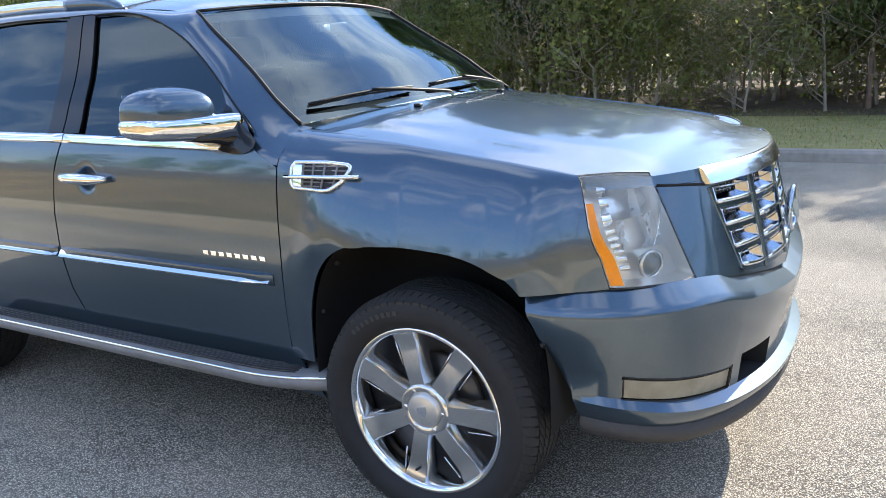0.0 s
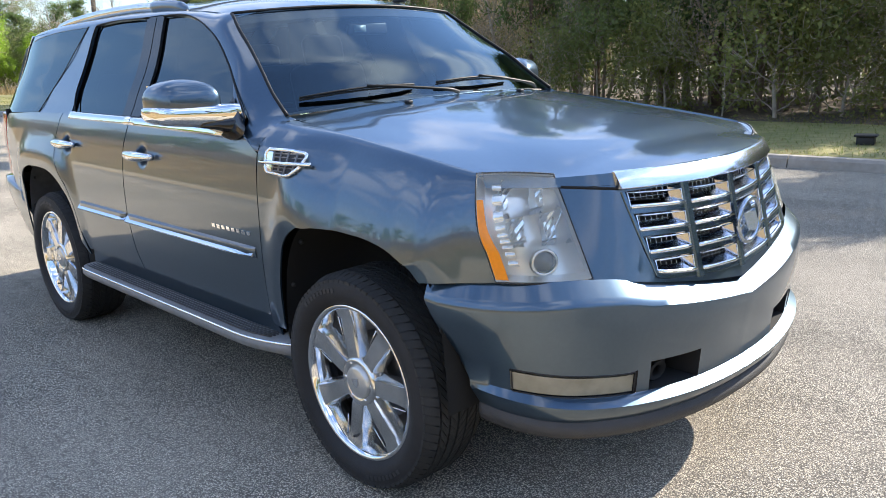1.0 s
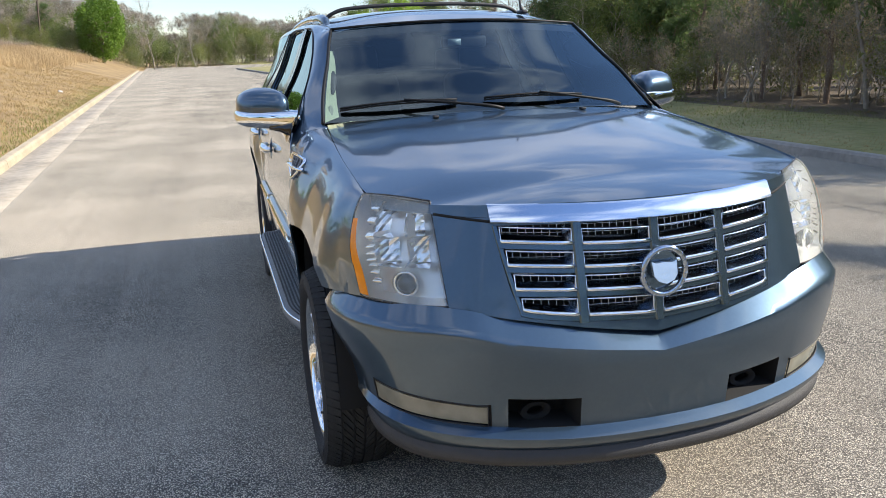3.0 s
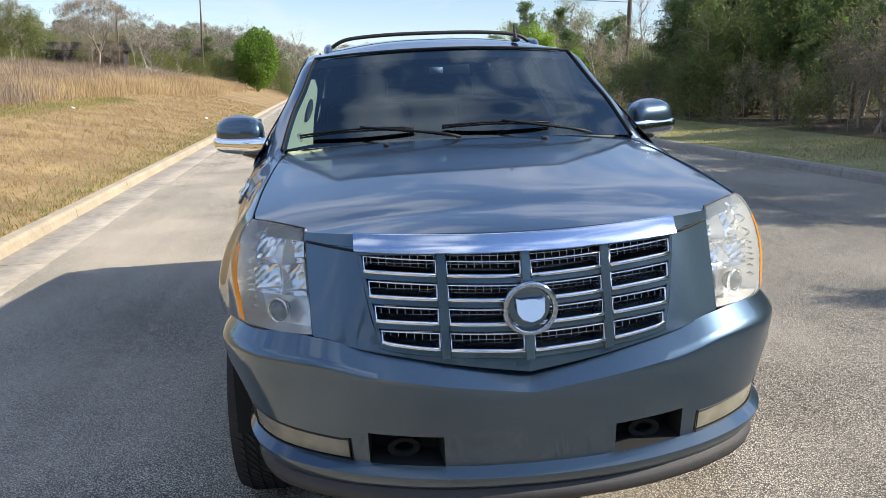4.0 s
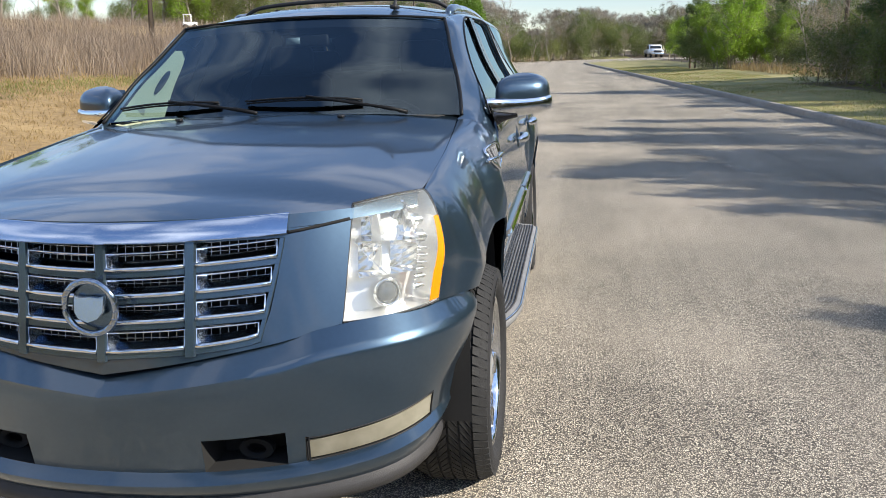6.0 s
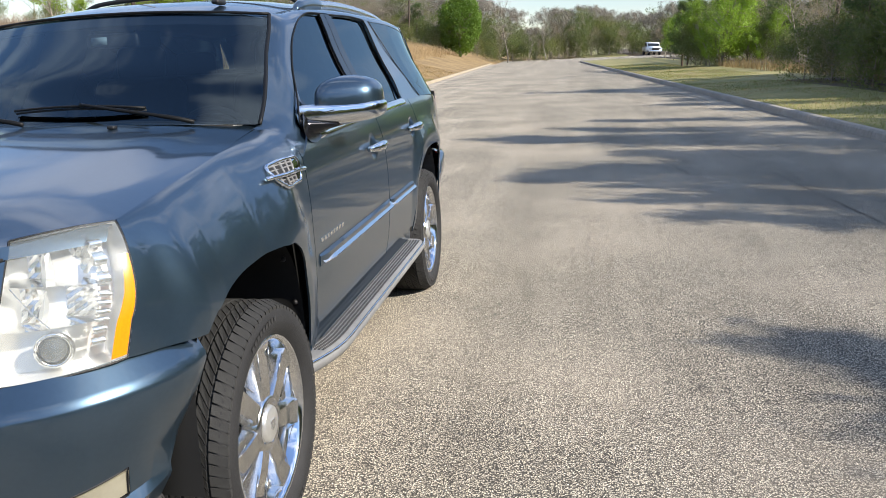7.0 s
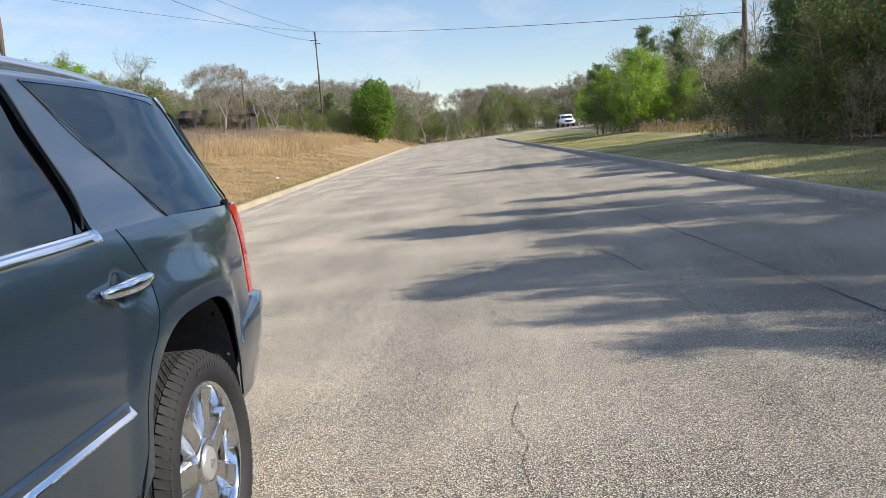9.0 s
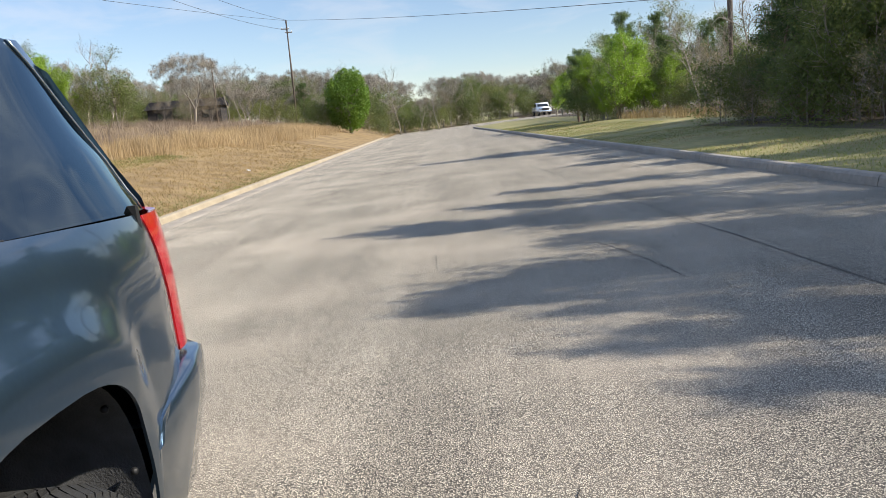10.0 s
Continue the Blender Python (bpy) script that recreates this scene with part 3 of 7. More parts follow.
def limbs(rng, height, trunk_r, levels, spread, count, start=.25, droop=0.0, wander=.12, reach=1.0):
    """Branch paths of a tree: a list of (points, radius at the foot, radius at the tip), and the twigs' ends."""
    out, tips = [], []

    def grow(p, d, length, r, level):
        n = 5 if level < 2 else 3
        pts, q, v = [p.copy()], p.copy(), d.copy()
        for _ in range(n):
            v = (v + Vector(rng.normal(0, wander, 3)) + Vector((0, 0, .06 - droop * level))).normalized()
            q = q + v * (length / n)
            pts.append(q.copy())
        out.append((pts, r, r * (.30 if level else .22)))
        if level >= levels:
            tips.extend(pts[1:])
            return
        m = count[level]
        for k in range(m):
            f = start + (1 - start) * (k + rng.uniform(0, 1)) / m if level == 0 else .35 + .65 * (k + rng.uniform(0, 1)) / m
            i = min(int(f * n), n - 1)
            base = pts[i].lerp(pts[i + 1], f * n - i)
            axis = (pts[i + 1] - pts[i]).normalized()
            side_d = axis.cross(Vector(rng.normal(size=3))).normalized()
            nd = (axis * (1 - spread) + side_d * spread).normalized()
            grow(base, nd, length * (reach * (.62 - .28 * f) if level == 0 else .55) * rng.uniform(.75, 1.2), r * (.45 if level == 0 else .5), level + 1)

    grow(Vector((0, 0, -.1)), Vector((0, 0, 1)), height, trunk_r, 0)
    return out, tips


def limb_mesh(paths, sides=(8, 5, 3, 3)):
    out = []
    for pts, r0, r1 in paths:
        n = len(pts) - 1
        k = 8 if r0 > .06 else 5 if r0 > .025 else 3
        out.append(tube(pts, [max(r0 + (r1 - r0) * i / n, .004) for i in range(n + 1)], k, False))
    return merge(*out)


PROTO_TREES = {}


def tree_kind(key, name, bark, leaf, seed, height, trunk_r, levels, spread, count, leaves, size, jitter, label, start=.25, droop=0.0, shape=None, reach=1.0):
    rng = np.random.default_rng(seed)
    paths, tips = limbs(rng, height, trunk_r, levels, spread, count, start, droop, .12, reach)
    t = new(name)
    part("trunk", limb_mesh(paths[:1]), bark, t)
    part("branching", limb_mesh(paths[1:]), bark if levels < 3 else TWIG, t)
    if leaves:
        tip = np.array([tuple(p) for p in tips])
        pick = tip[rng.integers(0, len(tip), leaves)] + rng.normal(0, jitter, (leaves, 3))
        if shape:
            pick = np.array([p for p in pick if shape(p)])
        V, F = leaf_cloud(pick, size, rng)
        fast_mesh("crown", V, F, leaf, t)
    tagged(t, label, "tree" if "shrub" not in name else "shrub")
    PROTO_TREES[key] = t


def pine_kind(key, seed, height, label):
    rng = np.random.default_rng(seed)
    t = new("pine_tree")
    trunk = [Vector((rng.normal(0, .05) * i, rng.normal(0, .05) * i, height * i / 7)) for i in range(8)]
    part("trunk", tube(trunk, [.13 * (1 - i / 8.5) for i in range(8)], 8, False), BARK_P, t)
    arms, pts = [], []
    z = height * .22
    while z < height * .98:
        f = z / height
        ln = (1.9 * (1 - f) ** .7 + .35) * rng.uniform(.7, 1.2)
        for k in range(rng.integers(3, 6)):
            a = rng.uniform(0, 2 * np.pi)
            i = min(int(f * 7), 6)
            p0 = trunk[i].lerp(trunk[i + 1], f * 7 - i)
            out = Vector((math.cos(a), math.sin(a), .25 + .5 * f))
            arm = [p0, p0 + out * ln * .5, p0 + out * ln + Vector((0, 0, -.12 * ln))]
            arms.append((arm, .022 * (1.2 - f), .006))
            for q in np.linspace(.35, 1.05, 7):
                c = np.array(p0 + (arm[2] - p0) * float(q)) + rng.normal(0, .10, 3)
                pts.append(c + rng.normal(0, .13, (14, 3)))
        z += height * rng.uniform(.035, .06)
    part("branching", limb_mesh(arms), BARK_P, t)
    P3 = np.concatenate(pts)
    V, F = leaf_cloud(P3, .27, rng, 1.0, .22)
    fast_mesh("needles", V, F, PINE, t)
    PROTO_TREES[key] = tagged(t, label, "tree")


def broad_kind(key, seed, height, trunk_r, bark, leaf, count, label):
    """A broad bare tree: every limb forks again and again into a round crown of fine twigs."""
    rng = np.random.default_rng(seed)
    paths, tips = [], []

    def grow(p, d, length, r, level):
        pts, q, v = [p.copy()], p.copy(), d.copy()
        for _ in range(3):
            v = (v + Vector(rng.normal(0, .09, 3)) + Vector((0, 0, .03))).normalized()
            q = q + v * (length / 3)
            pts.append(q.copy())
        paths.append((pts, r, r * .70))
        if level >= 7:
            tips.extend(pts[1:])
            return
        m = 4 if level == 0 else 3 if level == 1 else 2
        turn = rng.uniform(0, 2 * np.pi)
        e = v.orthogonal().normalized()
        f = v.cross(e)
        for k in range(m):
            a = turn + 2 * np.pi * k / m + rng.normal(0, .3)
            lean = rng.uniform(.30, .62) if k else rng.uniform(.12, .4)
            nd = (v + (e * math.cos(a) + f * math.sin(a)) * lean).normalized()
            start = pts[-1] if level else pts[2].lerp(pts[3], (k + 1) / m)
            grow(start, nd, length * rng.uniform(.70, .88), r * (.55 if level else .6), level + 1)

    grow(Vector((0, 0, -.1)), Vector((0, 0, 1)), height * .235, trunk_r, 0)
    t = new("bare_tree")
    part("trunk", limb_mesh(paths[:1]), bark, t)
    part("branching", limb_mesh(paths[1:]), TWIG, t)
    tip = np.array([tuple(p) for p in tips])
    V, F = leaf_cloud(tip[rng.integers(0, len(tip), count)] + rng.normal(0, .17, (count, 3)), .50, rng, 1.3, .062)
    fast_mesh("crown", V, F, TWIG, t)
    if leaf:
        V, F = leaf_cloud(tip[rng.integers(0, len(tip), count)] + rng.normal(0, .2, (count, 3)), .075, rng)
        fast_mesh("leaf_mass", V, F, leaf, t)
    PROTO_TREES[key] = tagged(t, label, "tree")


pine_kind("pine_a", 11, 8.5, "slender dark green pine in the wood")
pine_kind("pine_b", 12, 9.5, "slender dark green pine in the wood")
pine_kind("pine_c", 13, 6.8, "slender dark green pine in the wood")
tree_kind("bare_a", "bare_tree", BARK, BUDS, 21, 8.5, .10, 3, .52, (11, 6, 4), 900, .05, .10, "thin bare tree with grey-brown twigs", .3, reach=.62)
tree_kind("bare_b", "bare_tree", BARK, BUDS, 22, 7.0, .08, 3, .48, (10, 6, 4), 900, .05, .10, "thin bare tree with grey-brown twigs", .3, reach=.62)
broad_kind("bare_big", 23, 8.6, .17, BARK, None, 6500, "broad bare tree with a round grey crown")
broad_kind("bare_mid", 24, 8.0, .14, BARK, BUDS, 4200, "broad bare tree with reddish brown buds")
broad_kind("bare_olive", 25, 7.6, .14, BARK, PALEOLIVE, 3600, "broad tree just coming into olive leaf")
tree_kind("spring_a", "leafing_tree", BARK, SPRING, 31, 5.5, .11, 2, .55, (16, 9), 10000, .13, .20, "bright spring-green leafing tree", .05, reach=.62)
tree_kind("spring_b", "leafing_tree", BARK, SPRING, 32, 5.6, .10, 2, .42, (16, 8), 9500, .13, .17, "bright spring-green leafing tree", .05, reach=.62)
tree_kind("mixed_a", "young_oak_tree", BARK, OLIVE, 41, 7.5, .09, 2, .55, (14, 8), 4200, .11, .22, "tall young tree with sparse olive leaves", .2, reach=.55)
tree_kind("mixed_b", "young_oak_tree", BARK, DKGREEN, 42, 7.0, .09, 2, .55, (14, 8), 5200, .12, .24, "tall young tree with dark green leaves", .15, reach=.55)
tree_kind("shrub_a", "privet_shrub", BARK, OLIVE, 51, 1.9, .035, 2, .62, (12, 7), 3600, .085, .20, "dense olive-green shrub at the wood's edge", .04)
tree_kind("shrub_b", "holly_shrub", BARK, DKGREEN, 52, 2.4, .035, 2, .60, (12, 7), 4200, .10, .24, "dense dark green shrub at the wood's edge", .04)
tree_kind("shrub_c", "leafing_shrub", BARK, PALEOLIVE, 53, 1.8, .03, 2, .60, (10, 7), 1700, .085, .18, "loose yellow-green shrub at the wood's edge", .04)
tree_kind("thicket", "bramble_shrub", BARK, DRYLEAF, 54, 2.6, .022, 3, .55, (11, 6, 4), 1500, .06, .12, "leafless brown thicket at the wood's edge", .05)
# the clipped round tree by the road
rngp = np.random.default_rng(61)
pear = new("round_tree")
paths, tips = limbs(rngp, 3.4, .13, 2, .5, (12, 6), .3, reach=.7)
part("trunk", limb_mesh(paths[:1]), BARK, pear)
part("branching", limb_mesh(paths[1:]), BARK, pear)
u = rngp.normal(size=(15000, 3))
u /= np.linalg.norm(u, axis=1)[:, None]
lump = np.array([1 + .20 * noise.noise(Vector(p) * 1.8) + .13 * noise.noise(Vector(p) * 4.5) for p in u])
rr = (rngp.uniform(0, 1, 15000) ** .28) * lump
crown = u * rr[:, None] * np.array([1.85, 1.85, 2.45]) + np.array([0, 0, 2.75])
V, F = leaf_cloud(crown, .17, rngp)
fast_mesh("crown", V, F, PEAR, pear)
PROTO_TREES["pear"] = tagged(pear, "round dense bright green tree beside the road", "tree")


# how high the wood's skyline stands along its edge (x = 11), as its shadow on the road tells
SKYLINE = hermite([(-40, 6), (-1.5, 5.0), (-.3, 5.0), (.3, 4.4), (.7, 2.6), (2.5, 2.6), (2.95, 5.6), (3.6, 6.0), (4.8, 7.2), (5.7, 7.0), (7, 6.5), (8, 6.0), (9.4, 7.4), (10.2, 5.6), (11.3, 6.6), (12.2, 4.6), (13.4, 5.8), (14.5, 4.0), (17, 4.4), (18, 4.9), (20, 4.4), (24, 4.8), (25.2, 7.2), (25.8, 7.2), (26.6, 4.8), (40, 4.8)])
TALL = {k: max(v[2] for o in t.children_recursive for v in o.bound_box) for k, t in PROTO_TREES.items()}


def plant(key, x, y, scale=1.0, turn=0.0, tall=1.0, sink=0.05):
    if -20 < y < 36 and kerb_r(y) + 2 < x < 34:
        e = y + .268 * (x - 11)
        top = SKYLINE(e)
        if 2.9 < e < 17:
            top = max(2.4, 7.0 - 1.75 * (7.2 - top))   # gaps between the tips let sun through
        room = (top + .70 * (x - 11)) / (TALL[key] * scale * tall)
        if room < 1:
            scale, tall = scale * room ** .6, tall * room ** .4
    t = copy_thing(PROTO_TREES[key], pose(x, y, ground_z(x, y) - sink, 0, 0, turn))
    t.scale = (scale, scale, scale * tall)
    return t


rt = random.Random(7)
# the wood on the right: shrubs along its edge, slender trees, dark pines between
y = -30.0
while y < 27.5:
    x = kerb_r(y) + 3.9 + rt.uniform(-.35, .5)
    plant(rt.choice(["shrub_a", "thicket", "shrub_b", "thicket", "thicket", "shrub_c"]) if y < 9 else rt.choice(["thicket", "thicket", "thicket", "shrub_a"] if y < 17 else ["shrub_b", "thicket", "shrub_a", "shrub_b"]), x, y, rt.uniform(.75, 1.15) * (1 if y < 9 else .6), rt.uniform(0, 360))
    y += rt.uniform(.9, 1.5)
# offset from the kerb, step along it, kinds, height
ROWS = ((4.8, 2.0, ["bare_b", "bare_a", "bare_b", "mixed_a"], .55), (6.2, 4.2, ["pine_a", "pine_c", "pine_b"], .56), (7.6, 2.4, ["mixed_a", "bare_a", "bare_b", "bare_a"], .72), (9.4, 3.6, ["bare_a", "pine_c", "pine_a", "mixed_a"], .80), (11.8, 4.6, ["pine_b", "mixed_b", "pine_a"], .80), (15, 5.0, ["pine_b", "pine_a", "mixed_a"], .74), (18.5, 5.5, ["pine_b", "mixed_b", "mixed_a"], .70))
for row, (off, step, keys, h) in enumerate(ROWS):
    y = -34.0 + row
    while y < 26 + 1.6 * row:
        if row < 3 and 9.8 < y < 12.6:
            y = 12.8   # a gap in the wood's edge
        if row > 3 and 3 < y < 24 and rt.random() < .62:
            y += step   # light falls through here
        if row < 4 and 2.5 < y < 17 and rt.random() < .35:
            y += step
        x = kerb_r(y) + off + rt.uniform(-.6, .6)
        s = h * rt.uniform(.85, 1.15) * (.92 if -8.5 < y < 2.0 else .84 if y > 12 else 1)
        key = rt.choice(keys)
        if y > 14 and key.startswith("bare") and rt.random() < .85:
            key = rt.choice(["pine_a", "mixed_b", "pine_c"])
        if 5.5 < y < 14 and rt.random() < .75:
            key = rt.choice(["bare_a", "bare_b", "bare_a"])
        plant(key, x, y, s, rt.uniform(0, 360))
        y += step * rt.uniform(.7, 1.3)
for row, off in enumerate((6.0, 8.0, 10.5, 13.5, 17)):
    y = -32.0
    while y < 27 + 2 * row:
        plant(rt.choice(["thicket", "thicket", "thicket", "shrub_c"] if 5.5 < y < 17 else ["shrub_b", "thicket", "shrub_c", "shrub_a"]), kerb_r(y) + off + rt.uniform(-.6, .6), y, rt.uniform(.7, 1.25), rt.uniform(0, 360))
        y += rt.uniform(1.8, 3.2)
for row, off in enumerate((21.5, 25, 29, 33)):
    y = -34.0
    while y < 34 + 3 * row:
        plant(rt.choice(["shrub_b", "shrub_a", "thicket"]), kerb_r(y) + off + rt.uniform(-.8, .8), y, rt.uniform(1.2, 1.7), rt.uniform(0, 360))
        y += rt.uniform(1.5, 2.3)
y = -14.0
while y < 18:
    plant(rt.choice(["shrub_b", "thicket", "thicket"] if y < 5.5 else ["thicket", "thicket", "shrub_a"]), kerb_r(y) + 6.9 + rt.uniform(-.5, .5), y, rt.uniform(.7, 1.05), rt.uniform(0, 360))
    y += rt.uniform(1.0, 1.7)
y = -9.0
while y < 14:
    plant(rt.choice(["bare_b", "shrub_a", "thicket"] if y < 5.5 else ["thicket", "thicket", "bare_b"]), kerb_r(y) + 5.3 + rt.uniform(-.3, .5), y, rt.uniform(.55, .9), rt.uniform(0, 360))
    y += rt.uniform(.9, 1.5)
# the wood's dark end
for key, x, y, s in (("pine_b", 11.6, 24.5, .80), ("pine_a", 12.8, 27.0, .84), ("pine_b", 13.9, 25.0, .9), ("pine_c", 12.2, 22.5, .95), ("mixed_a", 11.9, 26.2, .75), ("pine_b", 14.8, 28.5, .9), ("pine_a", 12.0, 19.5, .82), ("pine_b", 12.4, 13.6, .90), ("pine_b", 12.3, 9.0, .95), ("pine_b", 12.5, 6.8, .92), ("pine_a", 12.2, 5.6, .84), ("pine_b", 12.4, -2.2, .66), ("pine_a", 12.8, -3.6, .72), ("pine_b", 12.5, -5.6, .64), ("pine_a", 12.9, -7.2, .78), ("pine_b", 12.6, -8.8, .72)):
    plant(key, x, y, s, rt.uniform(0, 360))
for k in range(32):
    y = -10 + 36 * (k + rt.uniform(0, 1)) / 32
    if not 0 < y < 3.2 and (y < 12 or k % 3 == 0):
        plant(rt.choice(["bare_a", "bare_b"]), kerb_r(y) + 4.2 + rt.uniform(-.2, 2.2), y, rt.uniform(.34, .46), rt.uniform(0, 360), rt.uniform(1.4, 1.8))
for k in range(30):
    y = -10 + 36 * (k + rt.uniform(0, 1)) / 30
    plant(rt.choice(["thicket", "shrub_c", "thicket", "shrub_a"] if y < 9 else ["thicket", "thicket", "bare_b", "shrub_c"] if y < 17 else ["shrub_b", "shrub_c", "shrub_a", "shrub_b"]), kerb_r(y) + 4.0 + rt.uniform(-.1, 1.6), y, rt.uniform(.55, .95), rt.uniform(0, 360), rt.uniform(1.0, 1.5))
# slender saplings in the gaps of the wood's edge
for k in range(60):
    y = -14 + 24 * (k + rt.uniform(0, 1)) / 60
    plant(rt.choice(["bare_a", "bare_b"]), kerb_r(y) + rt.uniform(4.6, 9.5), y, rt.uniform(.26, .40), rt.uniform(0, 360), rt.uniform(1.6, 2.3))
# undergrowth deep in the wood
for k in range(46):
    y = -18 + 26 * (k + rt.uniform(0, 1)) / 46
    plant(rt.choice(["thicket", "shrub_c", "shrub_b", "thicket"]), kerb_r(y) + rt.uniform(9, 19), y, rt.uniform(.8, 1.2), rt.uniform(0, 360))
# the pines whose tips draw the long shadows: place along the edge, height
for k, (y, h) in enumerate(((25.3, 8.0), (13.4, 6.1), (11.3, 6.9), (9.4, 7.6), (4.8, 7.3), (5.7, 7.1), (3.9, 6.3), (3.3, 5.9), (18, 5.0), (7.7, 6.2), (-.46, 5.8), (-.80, 5.8), (-1.2, 5.6), (20.5, 4.7), (22.6, 4.8), (4.3, 5.6), (6.2, 6.0), (16, 4.3), (24.0, 5.0), (26.8, 5.0))):
    key = ("pine_a", "pine_b", "pine_c")[k % 3]
    t = copy_thing(PROTO_TREES[key], pose(11.2, y, ground_z(11.2, y) - .05, 0, 0, 70 * k))
    t.scale = (.47, .47, h / TALL[key])
# the bright clump further on, with pines behind
for key, x, y, s in (("spring_b", 9.2, 45.5, .32), ("spring_b", 10.5, 45.3, .36), ("spring_b", 11.8, 45.2, .3), ("spring_a", 9.9, 46.0, .72), ("spring_b", 11.4, 46.2, .66), ("spring_b", 12.4, 44.8, .48), ("spring_b", 9.4, 48.0, .58), ("mixed_b", 9.4, 50.5, .5), ("shrub_b", 9.2, 46.4, .6), ("shrub_c", 12.4, 42.6, .7), ("shrub_c", 11.9, 43.0, .6), ("shrub_b", 12.5, 54, 1.1), ("thicket", 13.5, 52, 1.1), ("shrub_a", 14.5, 56, 1.2), ("shrub_b", 11.0, 58, 1.1), ("thicket", 14.6, 48, 1.1), ("shrub_a", 16.0, 44, 1.1), ("shrub_b", 15.2, 41, 1.0), ("shrub_b", 13.0, 47, 1.2), ("thicket", 16.5, 38, 1.2), ("shrub_a", 17, 35, 1.2), ("shrub_b", 9.0, 49.5, 1.0), ("shrub_b", 12.2, 46.0, .8), ("bare_b", 12.4, 39.5, .58), ("bare_b", 12.3, 37.0, .5), ("bare_a", 13.6, 36, .55), ("thicket", 12.6, 38, .8), ("thicket", 12.2, 35.6, .7),
                     ("pine_a", 8.7, 51, .50), ("pine_c", 8.3, 50.2, .55), ("pine_b", 11.4, 55, .50), ("pine_c", 13.5, 50, .62), ("pine_b", 15.5, 46, .52), ("pine_a", 16.5, 52, .6), ("spring_b", 10.6, 83, .66), ("spring_b", 11.4, 85, .6), ("pine_c", 13.5, 80, .75), ("mixed_b", 14, 74, .75), ("pine_a", 13, 66, .7), ("pine_b", 15, 60, .7), ("mixed_b", 12.4, 58, .7), ("shrub_b", 11.5, 62, 1.0), ("shrub_b", 12, 70, 1.0), ("shrub_a", 12.2, 76, 1.0), ("mixed_a", 17, 66, 1.0), ("mixed_b", 18, 76, 1.0), ("pine_b", 18, 84, 1.0), ("shrub_b", 14, 88, 1.0)):
    plant(key, x, y, s, rt.uniform(0, 360))
for x, y, s in ((12.6, 42.8, .6), (13.2, 40.4, .6), (8.5, 47.6, .6)):
    plant("shrub_b", x, y, s, rt.uniform(0, 360))
x = 10.5
while x < 34:
    plant(rt.choice(["shrub_b", "shrub_a", "thicket"]), x, 57 + rt.uniform(-1.5, 1.5), rt.uniform(.9, 1.3), rt.uniform(0, 360))
    plant(rt.choice(["mixed_a", "bare_b", "mixed_b"]), x + 2.5, 61 + rt.uniform(-2, 2), rt.uniform(.6, .8), rt.uniform(0, 360))
    x += rt.uniform(1.1, 1.8)
# woods that close the view beyond the bend
for y0, h, step, keys in ((131, 1.5, 1.9, ["shrub_b", "shrub_a", "thicket", "shrub_b"]), (136, .85, 4.4, ["bare_olive", "bare_mid", "mixed_b"]), (139, 2.1, 1.9, ["shrub_b", "shrub_a"]), (145, 1.05, 4.4, ["bare_mid", "bare_big", "bare_olive", "bare_big"]), (151, 1.15, 4.6, ["bare_big", "bare_mid", "pine_c", "bare_big"]), (156, 2.2, 3.0, ["shrub_b"])):
    x = -75.0
    while x < 75:
        low = .72 if -9 < x < -3 or 10 < x < 16 else 1
        plant(rt.choice(keys), x, y0 + rt.uniform(-1.8, 1.8), h * low * rt.uniform(.8, 1.15), rt.uniform(0, 360))
        x += step * rt.uniform(.7, 1.3)
# the field's trees and far edge on the left
plant("pear", -12.0, 98, 1.46, 20)
for key, x, y, s in (("bare_big", -29.0, 94, .98), ("bare_mid", -37.5, 92, .80), ("bare_olive", -39.5, 86, .95), ("bare_b", -25.5, 95, .8), ("thicket", -31, 97, 1.1), ("thicket", -28, 97, 1.0), ("thicket", -34, 98, 1.1), ("thicket", -29.5, 101, 1.2), ("bare_b", -31.5, 100.5, .7), ("shrub_b", -33, 102, .9), ("thicket", -32, 101.5, 1.2), ("bare_mid", -27, 110, .7), ("bare_mid", -20.5, 112, .62), ("bare_olive", -16.5, 112, .6), ("bare_b", -36, 104, .9), ("mixed_a", -45, 92, 1.1), ("bare_b", -24.5, 97, .8), ("shrub_b", -15.6, 97, 1.1), ("shrub_a", -14.4, 99, 1.0), ("shrub_b", -17, 100, 1.2), ("shrub_a", -17, 90, 1.0), ("spring_a", -38.5, 74, 1.12), ("spring_a", -35.2, 73, 1.0), ("mixed_a", -30.5, 77, .85), ("mixed_b", -32.5, 76, .72), ("spring_b", -37, 78, 1.1), ("spring_a", -33.6, 75, .85), ("shrub_b", -30, 76, 1.6), ("shrub_a", -33, 75, 1.6), ("shrub_a", -36.5, 74, 1.6), ("spring_a", -44, 78, 1.2), ("spring_b", -48, 72, 1.3), ("mixed_b", -41, 84, .9), ("spring_a", -49, 58, 1.3), ("spring_b", -46, 50, 1.2), ("mixed_b", -50, 66, 1.1), ("spring_a", -52, 42, 1.3), ("bare_a", -38.5, 88, .9), ("pine_c", -20, 112, .8)):
    plant(key, x, y, s, rt.uniform(0, 360))
y = -45.0
while y < 130:
    for off in (62, 72):
        plant(rt.choice(["mixed_a", "bare_a", "mixed_b", "spring_b", "bare_b", "shrub_b"]), -off - .05 * y + rt.uniform(-3, 3), y + rt.uniform(-1, 1), rt.uniform(.8, 1.15), rt.uniform(0, 360))
    y += rt.uniform(3.0, 4.6)
x = -62.0
